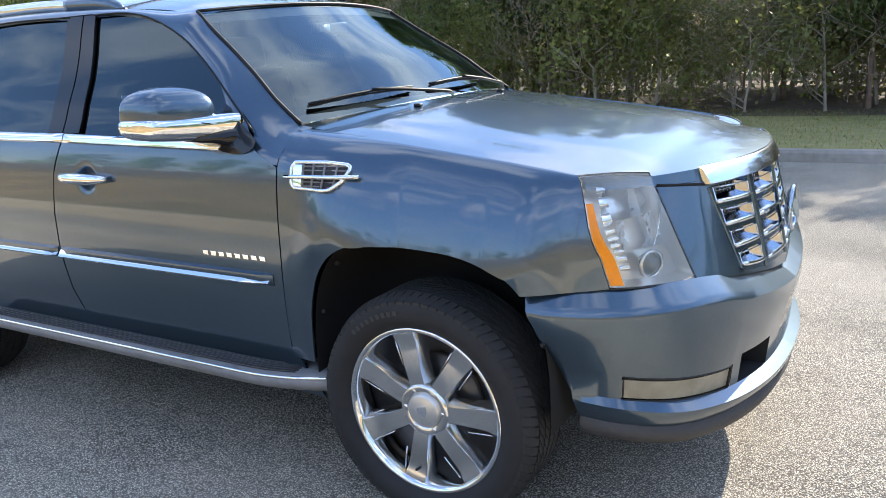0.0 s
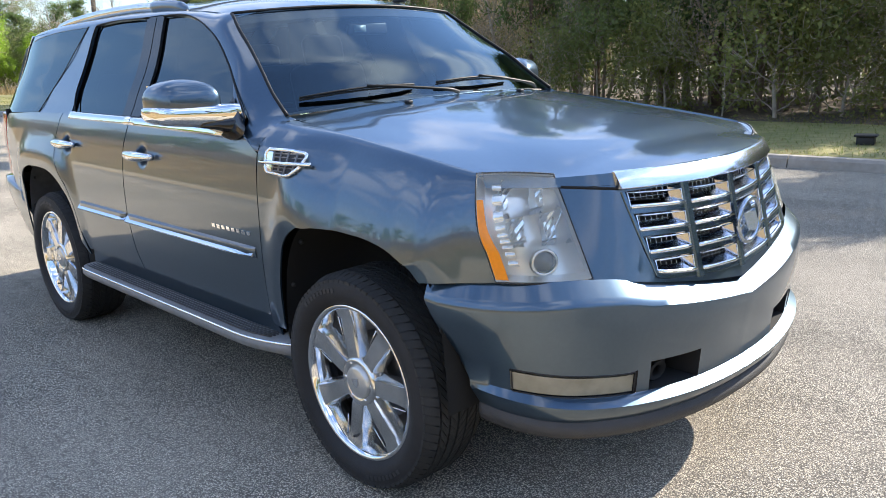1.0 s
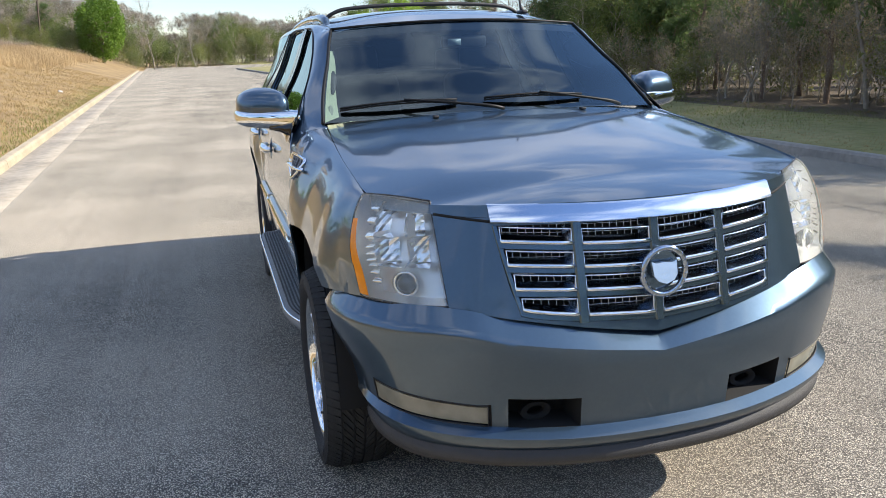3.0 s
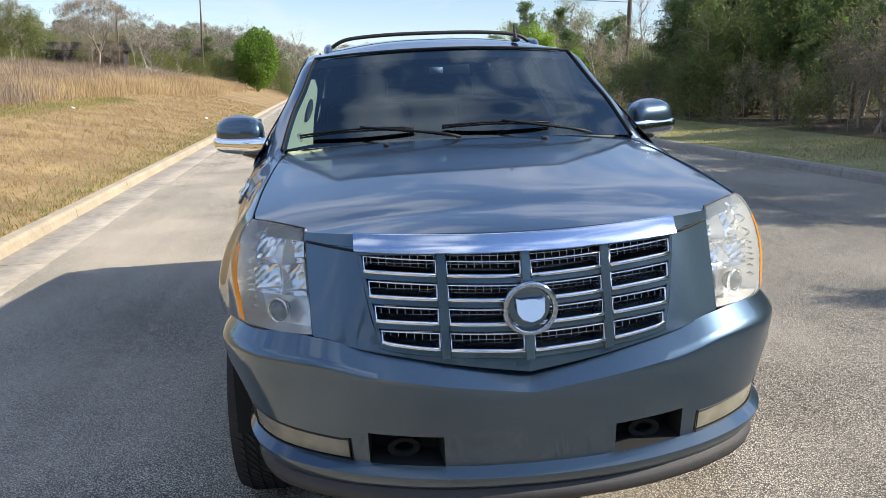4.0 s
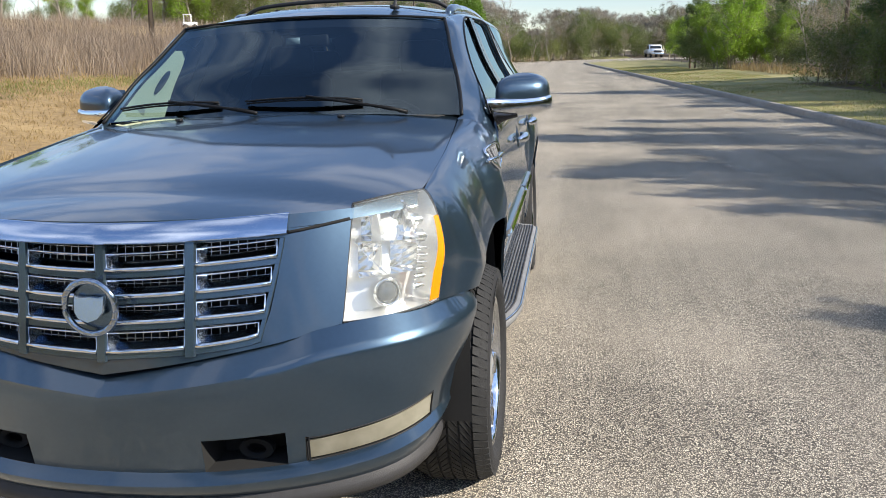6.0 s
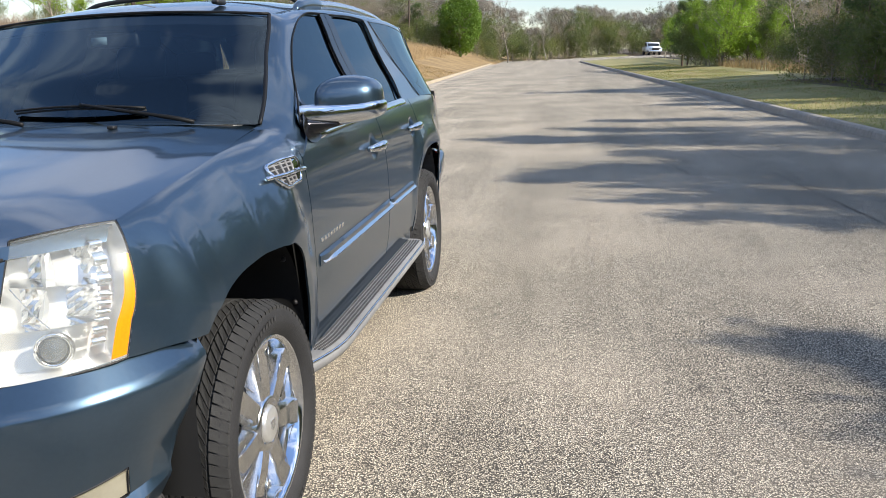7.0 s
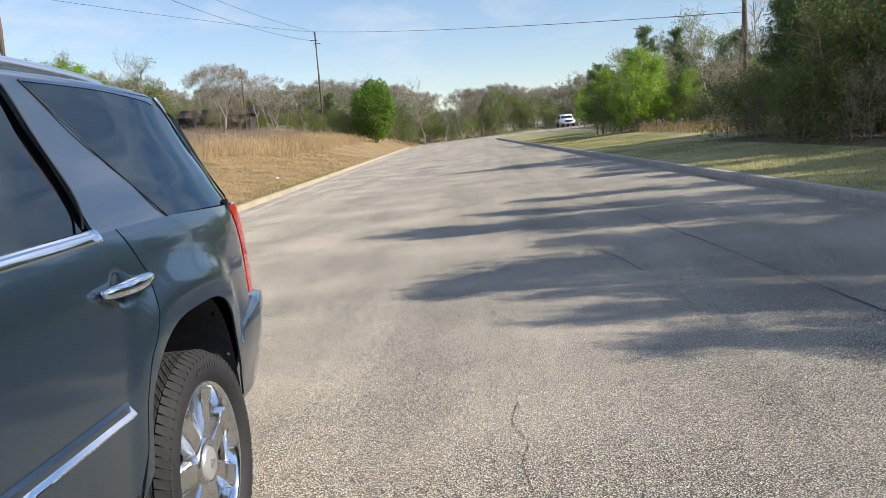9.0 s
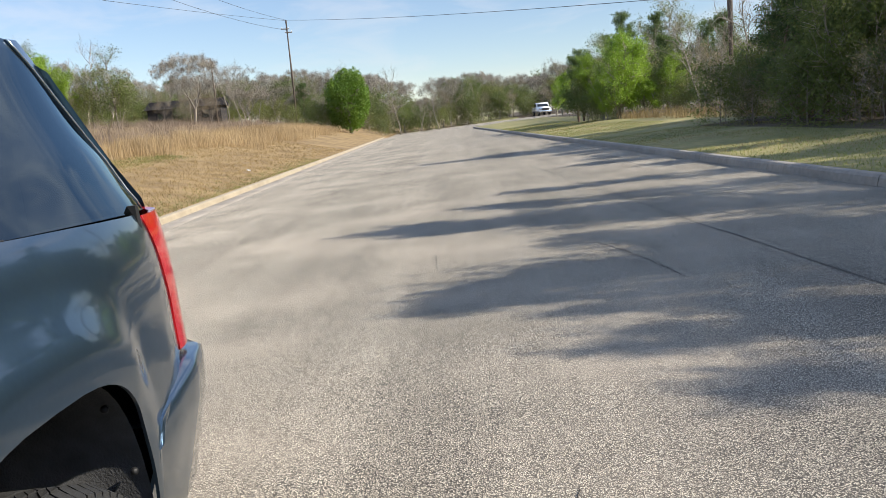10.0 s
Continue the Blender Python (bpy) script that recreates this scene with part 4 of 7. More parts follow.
while x < 0:
    plant(rt.choice(["shrub_b", "bare_b", "bare_a", "thicket", "bare_b"]), x, 114 + rt.uniform(-3, 3), rt.uniform(.6, .9), rt.uniform(0, 360))
    plant(rt.choice(["shrub_b", "shrub_a"]), x, 118 + rt.uniform(-3, 3), rt.uniform(.9, 1.4), rt.uniform(0, 360))
    x += rt.uniform(1.8, 2.8)
# unseen trees added behind the camera, to darken what the paint and chrome mirror
x = -45.0
while x < 40:
    plant(rt.choice(["mixed_a", "pine_a", "mixed_b", "pine_b"]), x, -36 + rt.uniform(-3, 3), rt.uniform(.9, 1.2), rt.uniform(0, 360))
    plant(rt.choice(["shrub_b", "shrub_a"]), x + 1, -33 + rt.uniform(-2, 2), rt.uniform(1.2, 1.8), rt.uniform(0, 360))
    x += rt.uniform(1.6, 2.6)
for t in list(PROTO_TREES.values()):
    for o in [*t.children_recursive, t]:
        bpy.data.objects.remove(o)

# ---------------------------------------------------------------- poles and wires
def pole(x, y, h, arms, turn=0):
    z = ground_z(x, y)
    p = tagged(new("utility_pole"), "tall weathered wooden utility pole in the field", "pole", "utility poles")
    p.matrix_basis = pose(x, y, z - .1, 0, 0, turn)
    part("shaft", tube([(0, 0, 0), (.02, 0, h * .5), (0, 0, h)], [.15, .125, .095], 10), POLEW, p)
    for k, (zz, w) in enumerate(arms):
        a = part("cross_arm", bm_vf(cuboid((w * .22 * (1 if k % 2 else -1), -.12, h - zz), (w, .09, .11), .01)), POLEW, p)
        for s in (-1, 1):
            part("insulator", lathe([(0, .02), (.05, .045), (.09, .03), (.13, .04), (.15, .005)], 8), WHITE, a, m=pose(w * .22 * (1 if k % 2 else -1) + s * w * .42, -.12, h - zz + .05, 0, -90, 0))
    return Vector((x, y, z + h))


top1 = pole(-18.3, 98, 12.4, ((1.0, .9), (1.4, .8)), 10)
top2 = pole(-19.8, 36.5, 11.5, ((.8, 2.0), (1.8, 2.0)), 30)
top3 = pole(14.0, 40.0, 9.5, ((.6, 1.6),), 60)
pole(-29.5, 104, 8.2, ((.7, 1.2),), 40)
top5 = pole(-24, -6, 11.0, ((.6, 2.2), (1.4, 2.2), (2.2, 2.2)), 80)


def wire(a, b, sag, dz=0.0):
    pts = [a.lerp(b, i / 16) + Vector((0, 0, dz - sag * 4 * (i / 16) * (1 - i / 16))) for i in range(17)]
    tagged(part("power_line", tube(pts, .016, 4, False), WIRE), "thin dark power line strung between poles", "wire", "power lines")


wire(top1, top3 - Vector((0, 0, 4.3)), .3, -.1)
wire(top1, top2, .7, -.1)
wire(top1, top2, .9, -1.2)
wire(top2, top5, .7, -.2)
wire(top1, top2 + Vector((-22, -4, 1)), .6, -.15)

# ---------------------------------------------------------------- building, vehicles and small things far off
def farm_house(x, y, turn):
    h = tagged(new("house"), "low weathered brown house with a dark pitched roof", "house")
    h.matrix_basis = pose(x, y, ground_z(x, y) - .1, 0, 0, turn)
    part("wall", bm_vf(cuboid((0, 0, 1.1), (9, 5, 2.2), .02)), WALLB, h, smooth=False)
    V = [(-4.9, -2.9, 2.15), (4.9, -2.9, 2.15), (4.9, 2.9, 2.15), (-4.9, 2.9, 2.15), (-4.7, 0, 3.2), (4.7, 0, 3.2)]
    part("roof", (V, [(0, 1, 5, 4), (2, 3, 4, 5), (0, 4, 3), (1, 2, 5), (3, 2, 1, 0)]), mat("dark_shingles", (.024, .022, .022), 1.0, spread=.3, scale=6, spec=.1), h, smooth=False)
    for px in (-3, -1, 2.6):
        w = part("window", bm_vf(cuboid((px, -2.52, 1.25), (.9, .06, 1.0), .01)), WALLB, h, smooth=False)
        part("pane", bm_vf(cuboid((px, -2.56, 1.25), (.74, .03, .84), 0)), DKGLASS, w, smooth=False)
    part("door", bm_vf(cuboid((.8, -2.53, 1.0), (.9, .06, 2.0), .01)), mat("dull_brown_door", (.055, .038, .032), .7, spread=.2), h, smooth=False)


farm_house(-33.8, 106, 8)


def pickup(x, y, turn):
    """A white pickup along +x, seen from its right side."""
    t = tagged(new("pickup_truck"), "white crew-cab pickup truck on the side road", "car")
    t.matrix_basis = pose(x, y, SLOPE * min(x, 15) + .02, 0, 0, turn)
    out = [(-2.7, .50), (-2.7, 1.15), (-.95, 1.15), (-.75, 1.85), (.65, 1.88), (1.25, 1.25), (2.55, 1.12), (2.75, .95), (2.75, .48)]
    V, F = prism(out, -.92, .92)
    bm = bmesh.new()
    vs = [bm.verts.new((v.x, v.z, v.y)) for v in V]
    for f in F:
        bm.faces.new([vs[i] for i in f])
    bmesh.ops.recalc_face_normals(bm, faces=bm.faces)
    bmesh.ops.bevel(bm, geom=bm.edges[:], offset=.06, segments=2, affect="EDGES")
    part("body", bm, WHITE, t)
    for s in (-1, 1):
        for pts in (((-.72, 1.25), (-.60, 1.75), (-.05, 1.77), (-.05, 1.25)), ((.05, 1.25), (.05, 1.77), (.58, 1.78), (1.02, 1.25))):
            part("window", ([Vector((a, s * .935, b)) for a, b in pts], [(0, 1, 2, 3)]), DKGLASS, t, smooth=False)
        part("headlight", bm_vf(cuboid((2.70, s * .72, .95), (.12, .34, .20), .03)), LAMPIN, t)
        for px in (-1.75, 1.75):
            w = part("wheel", ([Vector((px + v[1], s * .80 + v[0], .38 + v[2])) for v in lathe([(-.12, .2), (-.13, .36), (-.10, .38), (.10, .38), (.13, .36), (.12, .2)], 20)[0]], lathe([(-.12, .2), (-.13, .36), (-.10, .38), (.10, .38), (.13, .36), (.12, .2)], 20)[1]), RUBBER, t)
            part("rim", ([Vector((px + v[1], s * .92 + v[0], .38 + v[2])) for v in lathe([(0, .01), (0, .22)], 16)[0]], lathe([(0, .01), (0, .22)], 16)[1]), SATIN, w)
    part("windscreen", ([Vector((.72, -.78, 1.80)), Vector((.72, .78, 1.80)), Vector((1.24, .84, 1.29)), Vector((1.24, -.84, 1.29))], [(0, 1, 2, 3)]), DKGLASS, t, smooth=False)
    part("grille", bm_vf(cuboid((2.74, 0, .90), (.06, 1.1, .32), .02)), BLACK, t)
    part("front_bumper", bm_vf(cuboid((2.78, 0, .58), (.16, 1.8, .22), .04)), CHROME, t)


pickup(13.0, 126, -83)


def lift(x, y, turn):
    m = tagged(new("tractor_loader"), "small white machine with an open cab in the field", "machine")
    m.matrix_basis = pose(x, y, ground_z(x, y) + .12, 0, 0, turn) @ Matrix.Scale(.55, 4)
    part("body", bm_vf(cuboid((0, 0, .75), (1.9, 1.0, .55), .08)), WHITE, m)
    cab = part("cab", bm_vf(cuboid((-.35, 0, 1.95), (1.1, 1.0, .10), .03)), WHITE, m)
    for a in (-.82, .12):
        for b in (-.45, .45):
            part("post", bm_vf(cuboid((a, b, 1.45), (.07, .07, .95), .01)), WHITE, cab)
    for a in (-.6, .6):
        for b in (-.5, .5):
            part("tyre", ([Vector((a + v[1], b + v[0], .40 - .45 + v[2] + .4)) for v in lathe([(-.1, .1), (-.1, .38), (.1, .38), (.1, .1)], 16)[0]], lathe([(-.1, .1), (-.1, .38), (.1, .38), (.1, .1)], 16)[1]), RUBBER, m)


lift(-26.6, 55, 20)
vb = tagged(new("valve_box"), "small black plastic box lying on the verge", "box")
vb.matrix_basis = pose(8.15, 1.45, ground_z(8.15, 1.45), 0, 0, 14)
part("body", bm_vf(cuboid((0, 0, .05), (.26, .20, .11), .012)), BLACK, vb)
part("lid", bm_vf(cuboid((0, 0, .115), (.33, .26, .025), .008)), BLACK, vb)
# litter in the field and by the gutter
for x, y, s in ((-10.4, 27, .12), (-6.9, 33, .14)):
    b = cuboid((0, 0, s * .3), (s, s * .7, s * .5), s * .12)
    bmesh.ops.transform(b, matrix=pose(x, y, ground_z(x, y), 8, 14, 40), verts=b.verts)
    tagged(part("paper_scrap", b, WHITE), "scrap of white litter in the grass", "litter")

# ---------------------------------------------------------------- the car: its forms, in metres from the front axle's middle, on the ground, nose towards -y
AXLES = (0.0, 2.946)
WIDTH = hermite([(.25, .90), (.42, .945), (.55, .966), (.7, .980), (.85, .986), (1.0, .986), (1.12, .980), (1.2, .968), (1.27, .948), (1.32, .918), (1.4, .878), (1.5, .821), (1.6, .776), (1.7, .739), (1.78, .703), (1.84, .645)])
NOSE_IN = hermite([(-.80, -.34), (-.70, -.20), (-.61, -.10), (-.5, -.055), (-.35, -.022), (-.15, -.004), (.1, 0)])
TAIL_IN = hermite([(3.1, 0), (3.4, -.008), (3.65, -.035), (3.8, -.072), (3.95, -.132), (4.1, -.25)])
GAP_Z = hermite([(-.65, 1.145), (-.5, 1.177), (-.3, 1.208), (0, 1.246), (.3, 1.282), (.6, 1.312)])
GAP_X = hermite([(-.65, .80), (-.5, .838), (-.2, .838), (.2, .825), (.6, .795)])
ROOF_Z = hermite([(1.0, 1.760), (1.15, 1.793), (1.4, 1.828), (1.8, 1.854), (2.3, 1.864), (3.0, 1.856), (3.5, 1.836), (3.8, 1.805), (3.95, 1.76)])


def arch_q(y, z, c):
    return ((abs(y - c) / .44) ** 3.2 + (abs(max(z, .4) - .4) / .572) ** 3.2) ** (1 / 3.2)


def half(y, z):
    """The body side's distance from the middle."""
    w = WIDTH(z) + NOSE_IN(y) + TAIL_IN(y)
    for c in AXLES:
        q = arch_q(y, z, c)
        u = min(max((1.30 - q) / .24, 0), 1)
        w += .011 * u * u * (3 - 2 * u)
        # over the wheel the flare swells out below the shoulder
        u = min(max((1.38 - q) / .28, 0), 1)
        v = min(max((z - .74) / .24, 0), 1) * min(max((.56 - abs(y - c)) / .20, 0), 1)
        w += .026 * u * u * (3 - 2 * u) * v * v * (3 - 2 * v)
    return w


def side(y, z):
    return Vector((half(y, z), y, z))


def fender_top(y, s):
    """The body side up to the shoulder, then rounding over to the bonnet's edge at s = 1.36."""
    z0 = .96 + .10 * min(max((y - .05) / .4, 0), 1) - .10 * min(max((y + .5) / .25, 0), 1) * (1 - min(max((y - .05) / .4, 0), 1))
    if s <= z0:
        return side(y, s)
    u = min((s - z0) / (1.36 - z0), 0.999) * math.pi / 2
    k = 1.0 - .45 * min(max((y - .15) / .4, 0), 1)
    x1, x0 = half(y, z0), GAP_X(y)
    e = 1.30 - .30 * min(max((y - .10) / .4, 0), 1)
    p = Vector((x0 + (x1 - x0) * math.cos(u) ** (k * e), y, z0 + (GAP_Z(y) - z0) * math.sin(u) ** (e / k if k < 1 else e)))
    # towards the door the shoulder takes up the door's own section
    w = min(max((y - .27) / .24, 0), 1) * min(max((1.275 - p.z) / .075, 0), 1)
    p.x += (half(y, p.z) - p.x) * w * w * (3 - 2 * w)
    return p


def arch(c, a0, a1, n=26, grow=1.0):
    """The wheel opening's edge from angle a0 to a1, in degrees from the rear."""
    out = []
    for i in range(n + 1):
        a = radians(a0 + (a1 - a0) * i / n)
        e = 2 / 3.2
        out.append((c + .44 * grow * math.copysign(abs(math.cos(a)) ** e, math.cos(a)), .4 + .572 * grow * abs(math.sin(a)) ** e))
    return out


def roof_at(x, y):
    return ROOF_Z(y) - .058 * (abs(x) / .66) ** 2.8 - .014 * (abs(x) / .66) ** 2


PLAN = hermite([(0, -.928), (.13, -.922), (.26, -.907), (.5, -.862), (.645, -.795), (.78, -.705), (.885, -.614), (.95, -.50)])


def face(x, z):
    """The front: the grille panel, leaning back upwards."""
    a = abs(x)
    return Vector((x, PLAN(a) + (z - .84) * (.20 + .22 * (a / .65) ** 2), z))


HANDLES = ((1.548, 1.118), (2.505, 1.125))


def door_side(y, z):
    """The doors' skin, with a finger dish behind each handle."""
    p = side(y, z)
    for yc, zc in HANDLES:
        r = math.hypot((y - yc) / .070, (z - zc + .004) / .066)
        if r < 1:
            p.x -= .026 * (1 - r * r) ** 2
    return p


car = tagged(new("suv"), "blue-grey metallic full-size SUV parked on the road", "car")
car.matrix_basis = LEAN


def both(name, vf, material, label="", parents=None, t=0.0, smooth=True):
    """The same part on the driver's and the passenger's side."""
    out = []
    for s, g in ((1, vf), (-1, flip(vf))):
        o = part(name, g, material, parents[s] if parents else car, label, smooth)
        if t:
            thick(o, t)
        out.append(o)
    return {1: out[0], -1: out[1]}


# bonnet
def bonnet(x, v):
    """v 0 at the front edge, 1 at the windscreen."""
    a = abs(x) / .80
    y0 = PLAN(abs(x)) + (1.15 - .84) * (.20 + .22 * (abs(x) / .65) ** 2)
    y1 = .40 + .17 * a * a
    y = y0 + (y1 - y0) * v
    nose = .045 * (1 - min(a, 1) ** 2) * max(0, 1 - (y - y0) / .34) ** 2.2
    edge = GAP_Z(y)
    crown = .055 * (1 - a ** 2.2) - .005 * math.exp(-((a - .80) / .10) ** 2) * min(1, v * 2) * (1 - v) ** .5
    return Vector((x, y, edge + crown - nose))


HX = [-1 + 2 * i / 44 for i in range(45)]


HOOD_X = hermite([(-.90, .640), (-.72, .655), (-.655, .672), (-.58, .755), (-.505, .826), (-.40, .834), (-.2, .834), (.2, .821), (.6, .791)])


def bonnet_x(u, v):
    x = .7
    for _ in range(30):
        x = .6 * x + .4 * HOOD_X(bonnet(x, v).y)
    return u * x


P = [[bonnet(bonnet_x(u, v), v) for u in HX] for v in [(i / 30) ** 1.25 for i in range(31)]]
hood = thick(part("hood", grid(P, (0, 0, 1)), PAINT, car), .012)
# the bonnet's front drops to the grille panel
P2 = [[Vector((p.x, face(p.x, z).y if k else p.y, p.z if not k else z)) for p in P[0]] for k, z in enumerate((1.15, 1.13, 1.112))]
for j, p in enumerate(P[0]):
    top = p.z
    for k, f in enumerate((0, .5, 1)):
        z = top + (1.108 + .015 * (abs(p.x) / .7) ** 2 - top) * f
        P2[k][j] = Vector((p.x, face(p.x, z).y if k else p.y, z))
part("hood_front_edge", grid(P2, (0, -1, 0)), PAINT, hood)

# bright bar along the bonnet's front edge
rows = []
for z, d in ((1.098, 0), (1.098, .020), (1.101, .023), (1.148, .010), (1.152, 0)):
    rows.append([face(x, z + .006 * (abs(x) / .5) ** 2) + Vector((0, -d, 0)) for x in [.505 * (-1 + 2 * i / 24) for i in range(25)]])
V, F = grid(rows, (0, -1, 0))
n = 25
F += [tuple(k * n for k in range(5)), tuple(k * n + n - 1 for k in range(4, -1, -1))]
edge_split(part("grille_bar", (V, F), BAR, car, "polished chrome bar along the bonnet edge"), 50)

for s in (-1, 1):
    part("bonnet_seam", tube([face(s * x, 1.104 + .018 * ((x - .5) / .15)) + Vector((0, -.001, 0)) for x in (.50, .54, .58, .62, .652)], .0045, 6), DARK, car)
# front wings
A = [[(.447, .50), (.44, .60)], [p for p in arch(0, 14, 90, 14)], [p for p in arch(0, 90, 139, 10)]]
A[0][-1] = A[1][0]
B = [[(.550, .50), (.549, .62)], [(.549, .62), (.5365, .9), (.529, 1.12), (.522, 1.36)], [(.522, 1.36), (-.495, 1.36), (-.555, 1.06), (-.607, .862)]]
A[2] = A[2] + [(-.40, .862)] if A[2][-1][1] > .862 else A[2]
both("front_wing", ruled(fender_top, A, B, [6, 24, 48], 34, (1, 0, .2), 1.5), PAINT, t=.008)
# doors
A = [[(.554, .535), (.542, .9), (.534, 1.12), (.532, 1.19)], [(.532, 1.19), (.62, 1.235), (.70, 1.283)]]
B = [[(1.724, .535), (1.768, .63), (1.792, .79), (1.786, .956), (1.755, 1.13)], [(1.755, 1.13), (1.696, 1.283)]]
front_door = both("front_door", ruled(door_side, A, B, [64, 10], 100, (1, 0, 0)), PAINT, t=.010)
A = [[(1.732, .535), (1.776, .63), (1.800, .79), (1.794, .956), (1.757, 1.15), (1.704, 1.283)]]
B = [[(2.42, .535), (2.475, .64), (2.50, .76), (2.55, .90), (2.64, 1.02), (2.68, 1.13), (2.60, 1.283)]]
rear_door = both("rear_door", ruled(door_side, A, B, [64], 64, (1, 0, 0)), PAINT, t=.010)
# sills below the doors
A = [[(.449, .34), (2.47, .34)]]
B = [[(.555, .530), (2.41, .530)]]
both("sill", ruled(lambda y, z: side(y, z) - Vector((.012, 0, 0)), A, B, [30], 6, (1, 0, 0)), PAINT, t=.008)

# rear wings
A = [list(reversed(arch(2.946, 90, 172, 14))), list(reversed(arch(2.946, 8, 90, 14)))]
B = [[(2.43, .50), (2.482, .64), (2.507, .76), (2.557, .90), (2.647, 1.02), (2.687, 1.13), (2.61, 1.283)],
     [(2.61, 1.283), (3.0, 1.283), (3.759, 1.252), (3.809, 1.14), (3.856, .97), (3.866, .836), (3.80, .812), (3.45, .765), (3.41, .62), (3.40, .5)]]
both("rear_wing", ruled(side, A, B, [26, 48], 28, (1, 0, 0), 1.5), PAINT, t=.008)

# greenhouse: pillars and roof rails on the body side's surface
BELT = 1.283
SET_BACK = hermite([(1.29, 0), (1.40, .02), (1.5, .045), (1.6, .050), (1.7, .042), (1.8, .036)])


def back_set(pts):
    """The windows' outlines follow the inward lean of the glass."""
    return [(y + SET_BACK(z), z) for y, z in pts]


WIN_F = [(.665, 1.312), (.74, 1.378), (.828, 1.456), (.938, 1.545), (1.083, 1.640), (1.266, 1.716), (1.444, 1.752), (1.660, 1.762)]
WIN_R = [(1.815, 1.762), (2.20, 1.762), (2.46, 1.752)]
QUART = [(2.60, 1.748), (3.05, 1.74), (3.42, 1.715)]
WIN_F, WIN_R, QUART = back_set(WIN_F), back_set(WIN_R), back_set(QUART)
TOPS = [(.530, 1.195), (.62, 1.240), (.70, 1.288), (.756, 1.345)] + WIN_F[2:] + WIN_R + QUART + [(3.56, 1.70)]
low = resample(spline(TOPS, 6), 72)
S_LOW = 1.06
while fender_top(.520, S_LOW).z < 1.195:
    S_LOW += .002
# the windscreen's and the roof's edge above it
WS_EDGE = [(.816, .540, 1.318), (.796, .660, 1.40), (.766, .774, 1.49), (.725, .91, 1.58), (.694, 1.04, 1.665), (.664, 1.14, 1.735)]
RE = [(.803, .500, 1.306), (.816, .526, 1.309)] + WS_EDGE + [(.635, y, roof_at(.635, y) - .004) for y in (1.30, 1.5, 1.8, 2.2, 2.6, 3.0, 3.4, 3.68)]
high = resample(spline(RE, 6), 72)
rows = []
for j in range(9):
    u = j / 8
    row = []
    for p, h in zip(low, high):
        a = side(p.x, p.y)
        k = min(len(row) / 30, 1)
        c = Vector((a.x - .012 * k + (h.x - a.x) * (.36 - .24 * k), (a.y + h.y) / 2, a.z + (h.z - a.z) * (.54 + .18 * k) + .010))
        q = a * (1 - u) ** 2 + c * 2 * u * (1 - u) + h * u * u
        w = max(0, 1 - len(row) / 11) ** 1.5 * (1 - u ** 4)
        f = fender_top(.520, S_LOW + (1.36 - S_LOW) * u)
        f.y += (q.y - .520) * .9
        row.append(q.lerp(f, w))
    rows.append(row)
both("roof_side_rail", grid(rows, (1, 0, 1)), PAINT, t=.02)
# pillars behind the rear doors and at the tail
A = [back_set([(2.485, BELT), (2.50, 1.5), (2.475, 1.758)])]
B = [back_set([(2.985, BELT), (2.80, 1.5), (2.59, 1.756)])]
both("rear_door_pillar", ruled(side, A, B, [16], 8, (1, 0, 0)), PAINT, t=.012)
A = [back_set([(3.950, 1.252), (3.82, 1.5), (3.60, 1.735)])]
B = [back_set([(4.03, 1.252), (3.91, 1.5), (3.69, 1.742)])]
both("tail_pillar", ruled(side, A, B, [16], 8, (1, 0, 0)), PAINT, t=.012)

# roof
P = [[Vector((x, y + .085 * (1 - (x / .64) ** 2) * (-1 if k == 0 else 0) * 1.0, roof_at(x, y))) for x in [.64 * (-1 + 2 * i / 28) for i in range(29)]] for k, y in enumerate([1.12 + 2.55 * (j / 30) for j in range(31)])]
for k in range(1, 5):
    for j, p in enumerate(P[k]):
        p.y -= .085 * (1 - (p.x / .64) ** 2) * (1 - k / 5)
for row in P[:6]:
    for p in row:
        p.z = roof_at(p.x, p.y)
roof = thick(part("roof", grid(P, (0, 0, 1)), PAINT, car), .02)
# tail: hatch, rear window and rear bumper, seen from no side but closing the body
rows = []
for y, z, w in ((3.66, 1.80, .64), (3.80, 1.66, .70), (3.95, 1.40, .76), (4.02, 1.283, .80), (4.06, 1.10, .82), (4.05, .85, .83)):
    rows.append([Vector((w * (-1 + 2 * i / 14), y + .05 * (1 - (-1 + 2 * i / 14) ** 2), z)) for i in range(15)])
for p in rows[0]:
    p.z = roof_at(p.x, 3.66) - .012
hatch = part("tailgate", grid(rows[2:], (0, 1, 0)), PAINT, car)
part("rear_window", grid(rows[:3], (0, 1, 0)), PRIV, hatch)

# rear lamps
A = [[(3.748, 1.248), (3.798, 1.14), (3.844, .97), (3.852, .838)]]
rows = []
for p in resample(A[0], 16):
    a = side(p.x, p.y) + Vector((.004, 0, 0))
    b = Vector((.785, 4.005 + (1.25 - p.y) * .10, p.y + .01))
    c = Vector((a.x - .005, b.y - .015, p.y))
    rows.append([a * (1 - u) ** 2 + c * 2 * u * (1 - u) + b * u * u for u in [k / 8 for k in range(9)]])
both("tail_lamp", grid(rows, (1, 1, 0)), RED, "tall red tail lamp", t=.02)

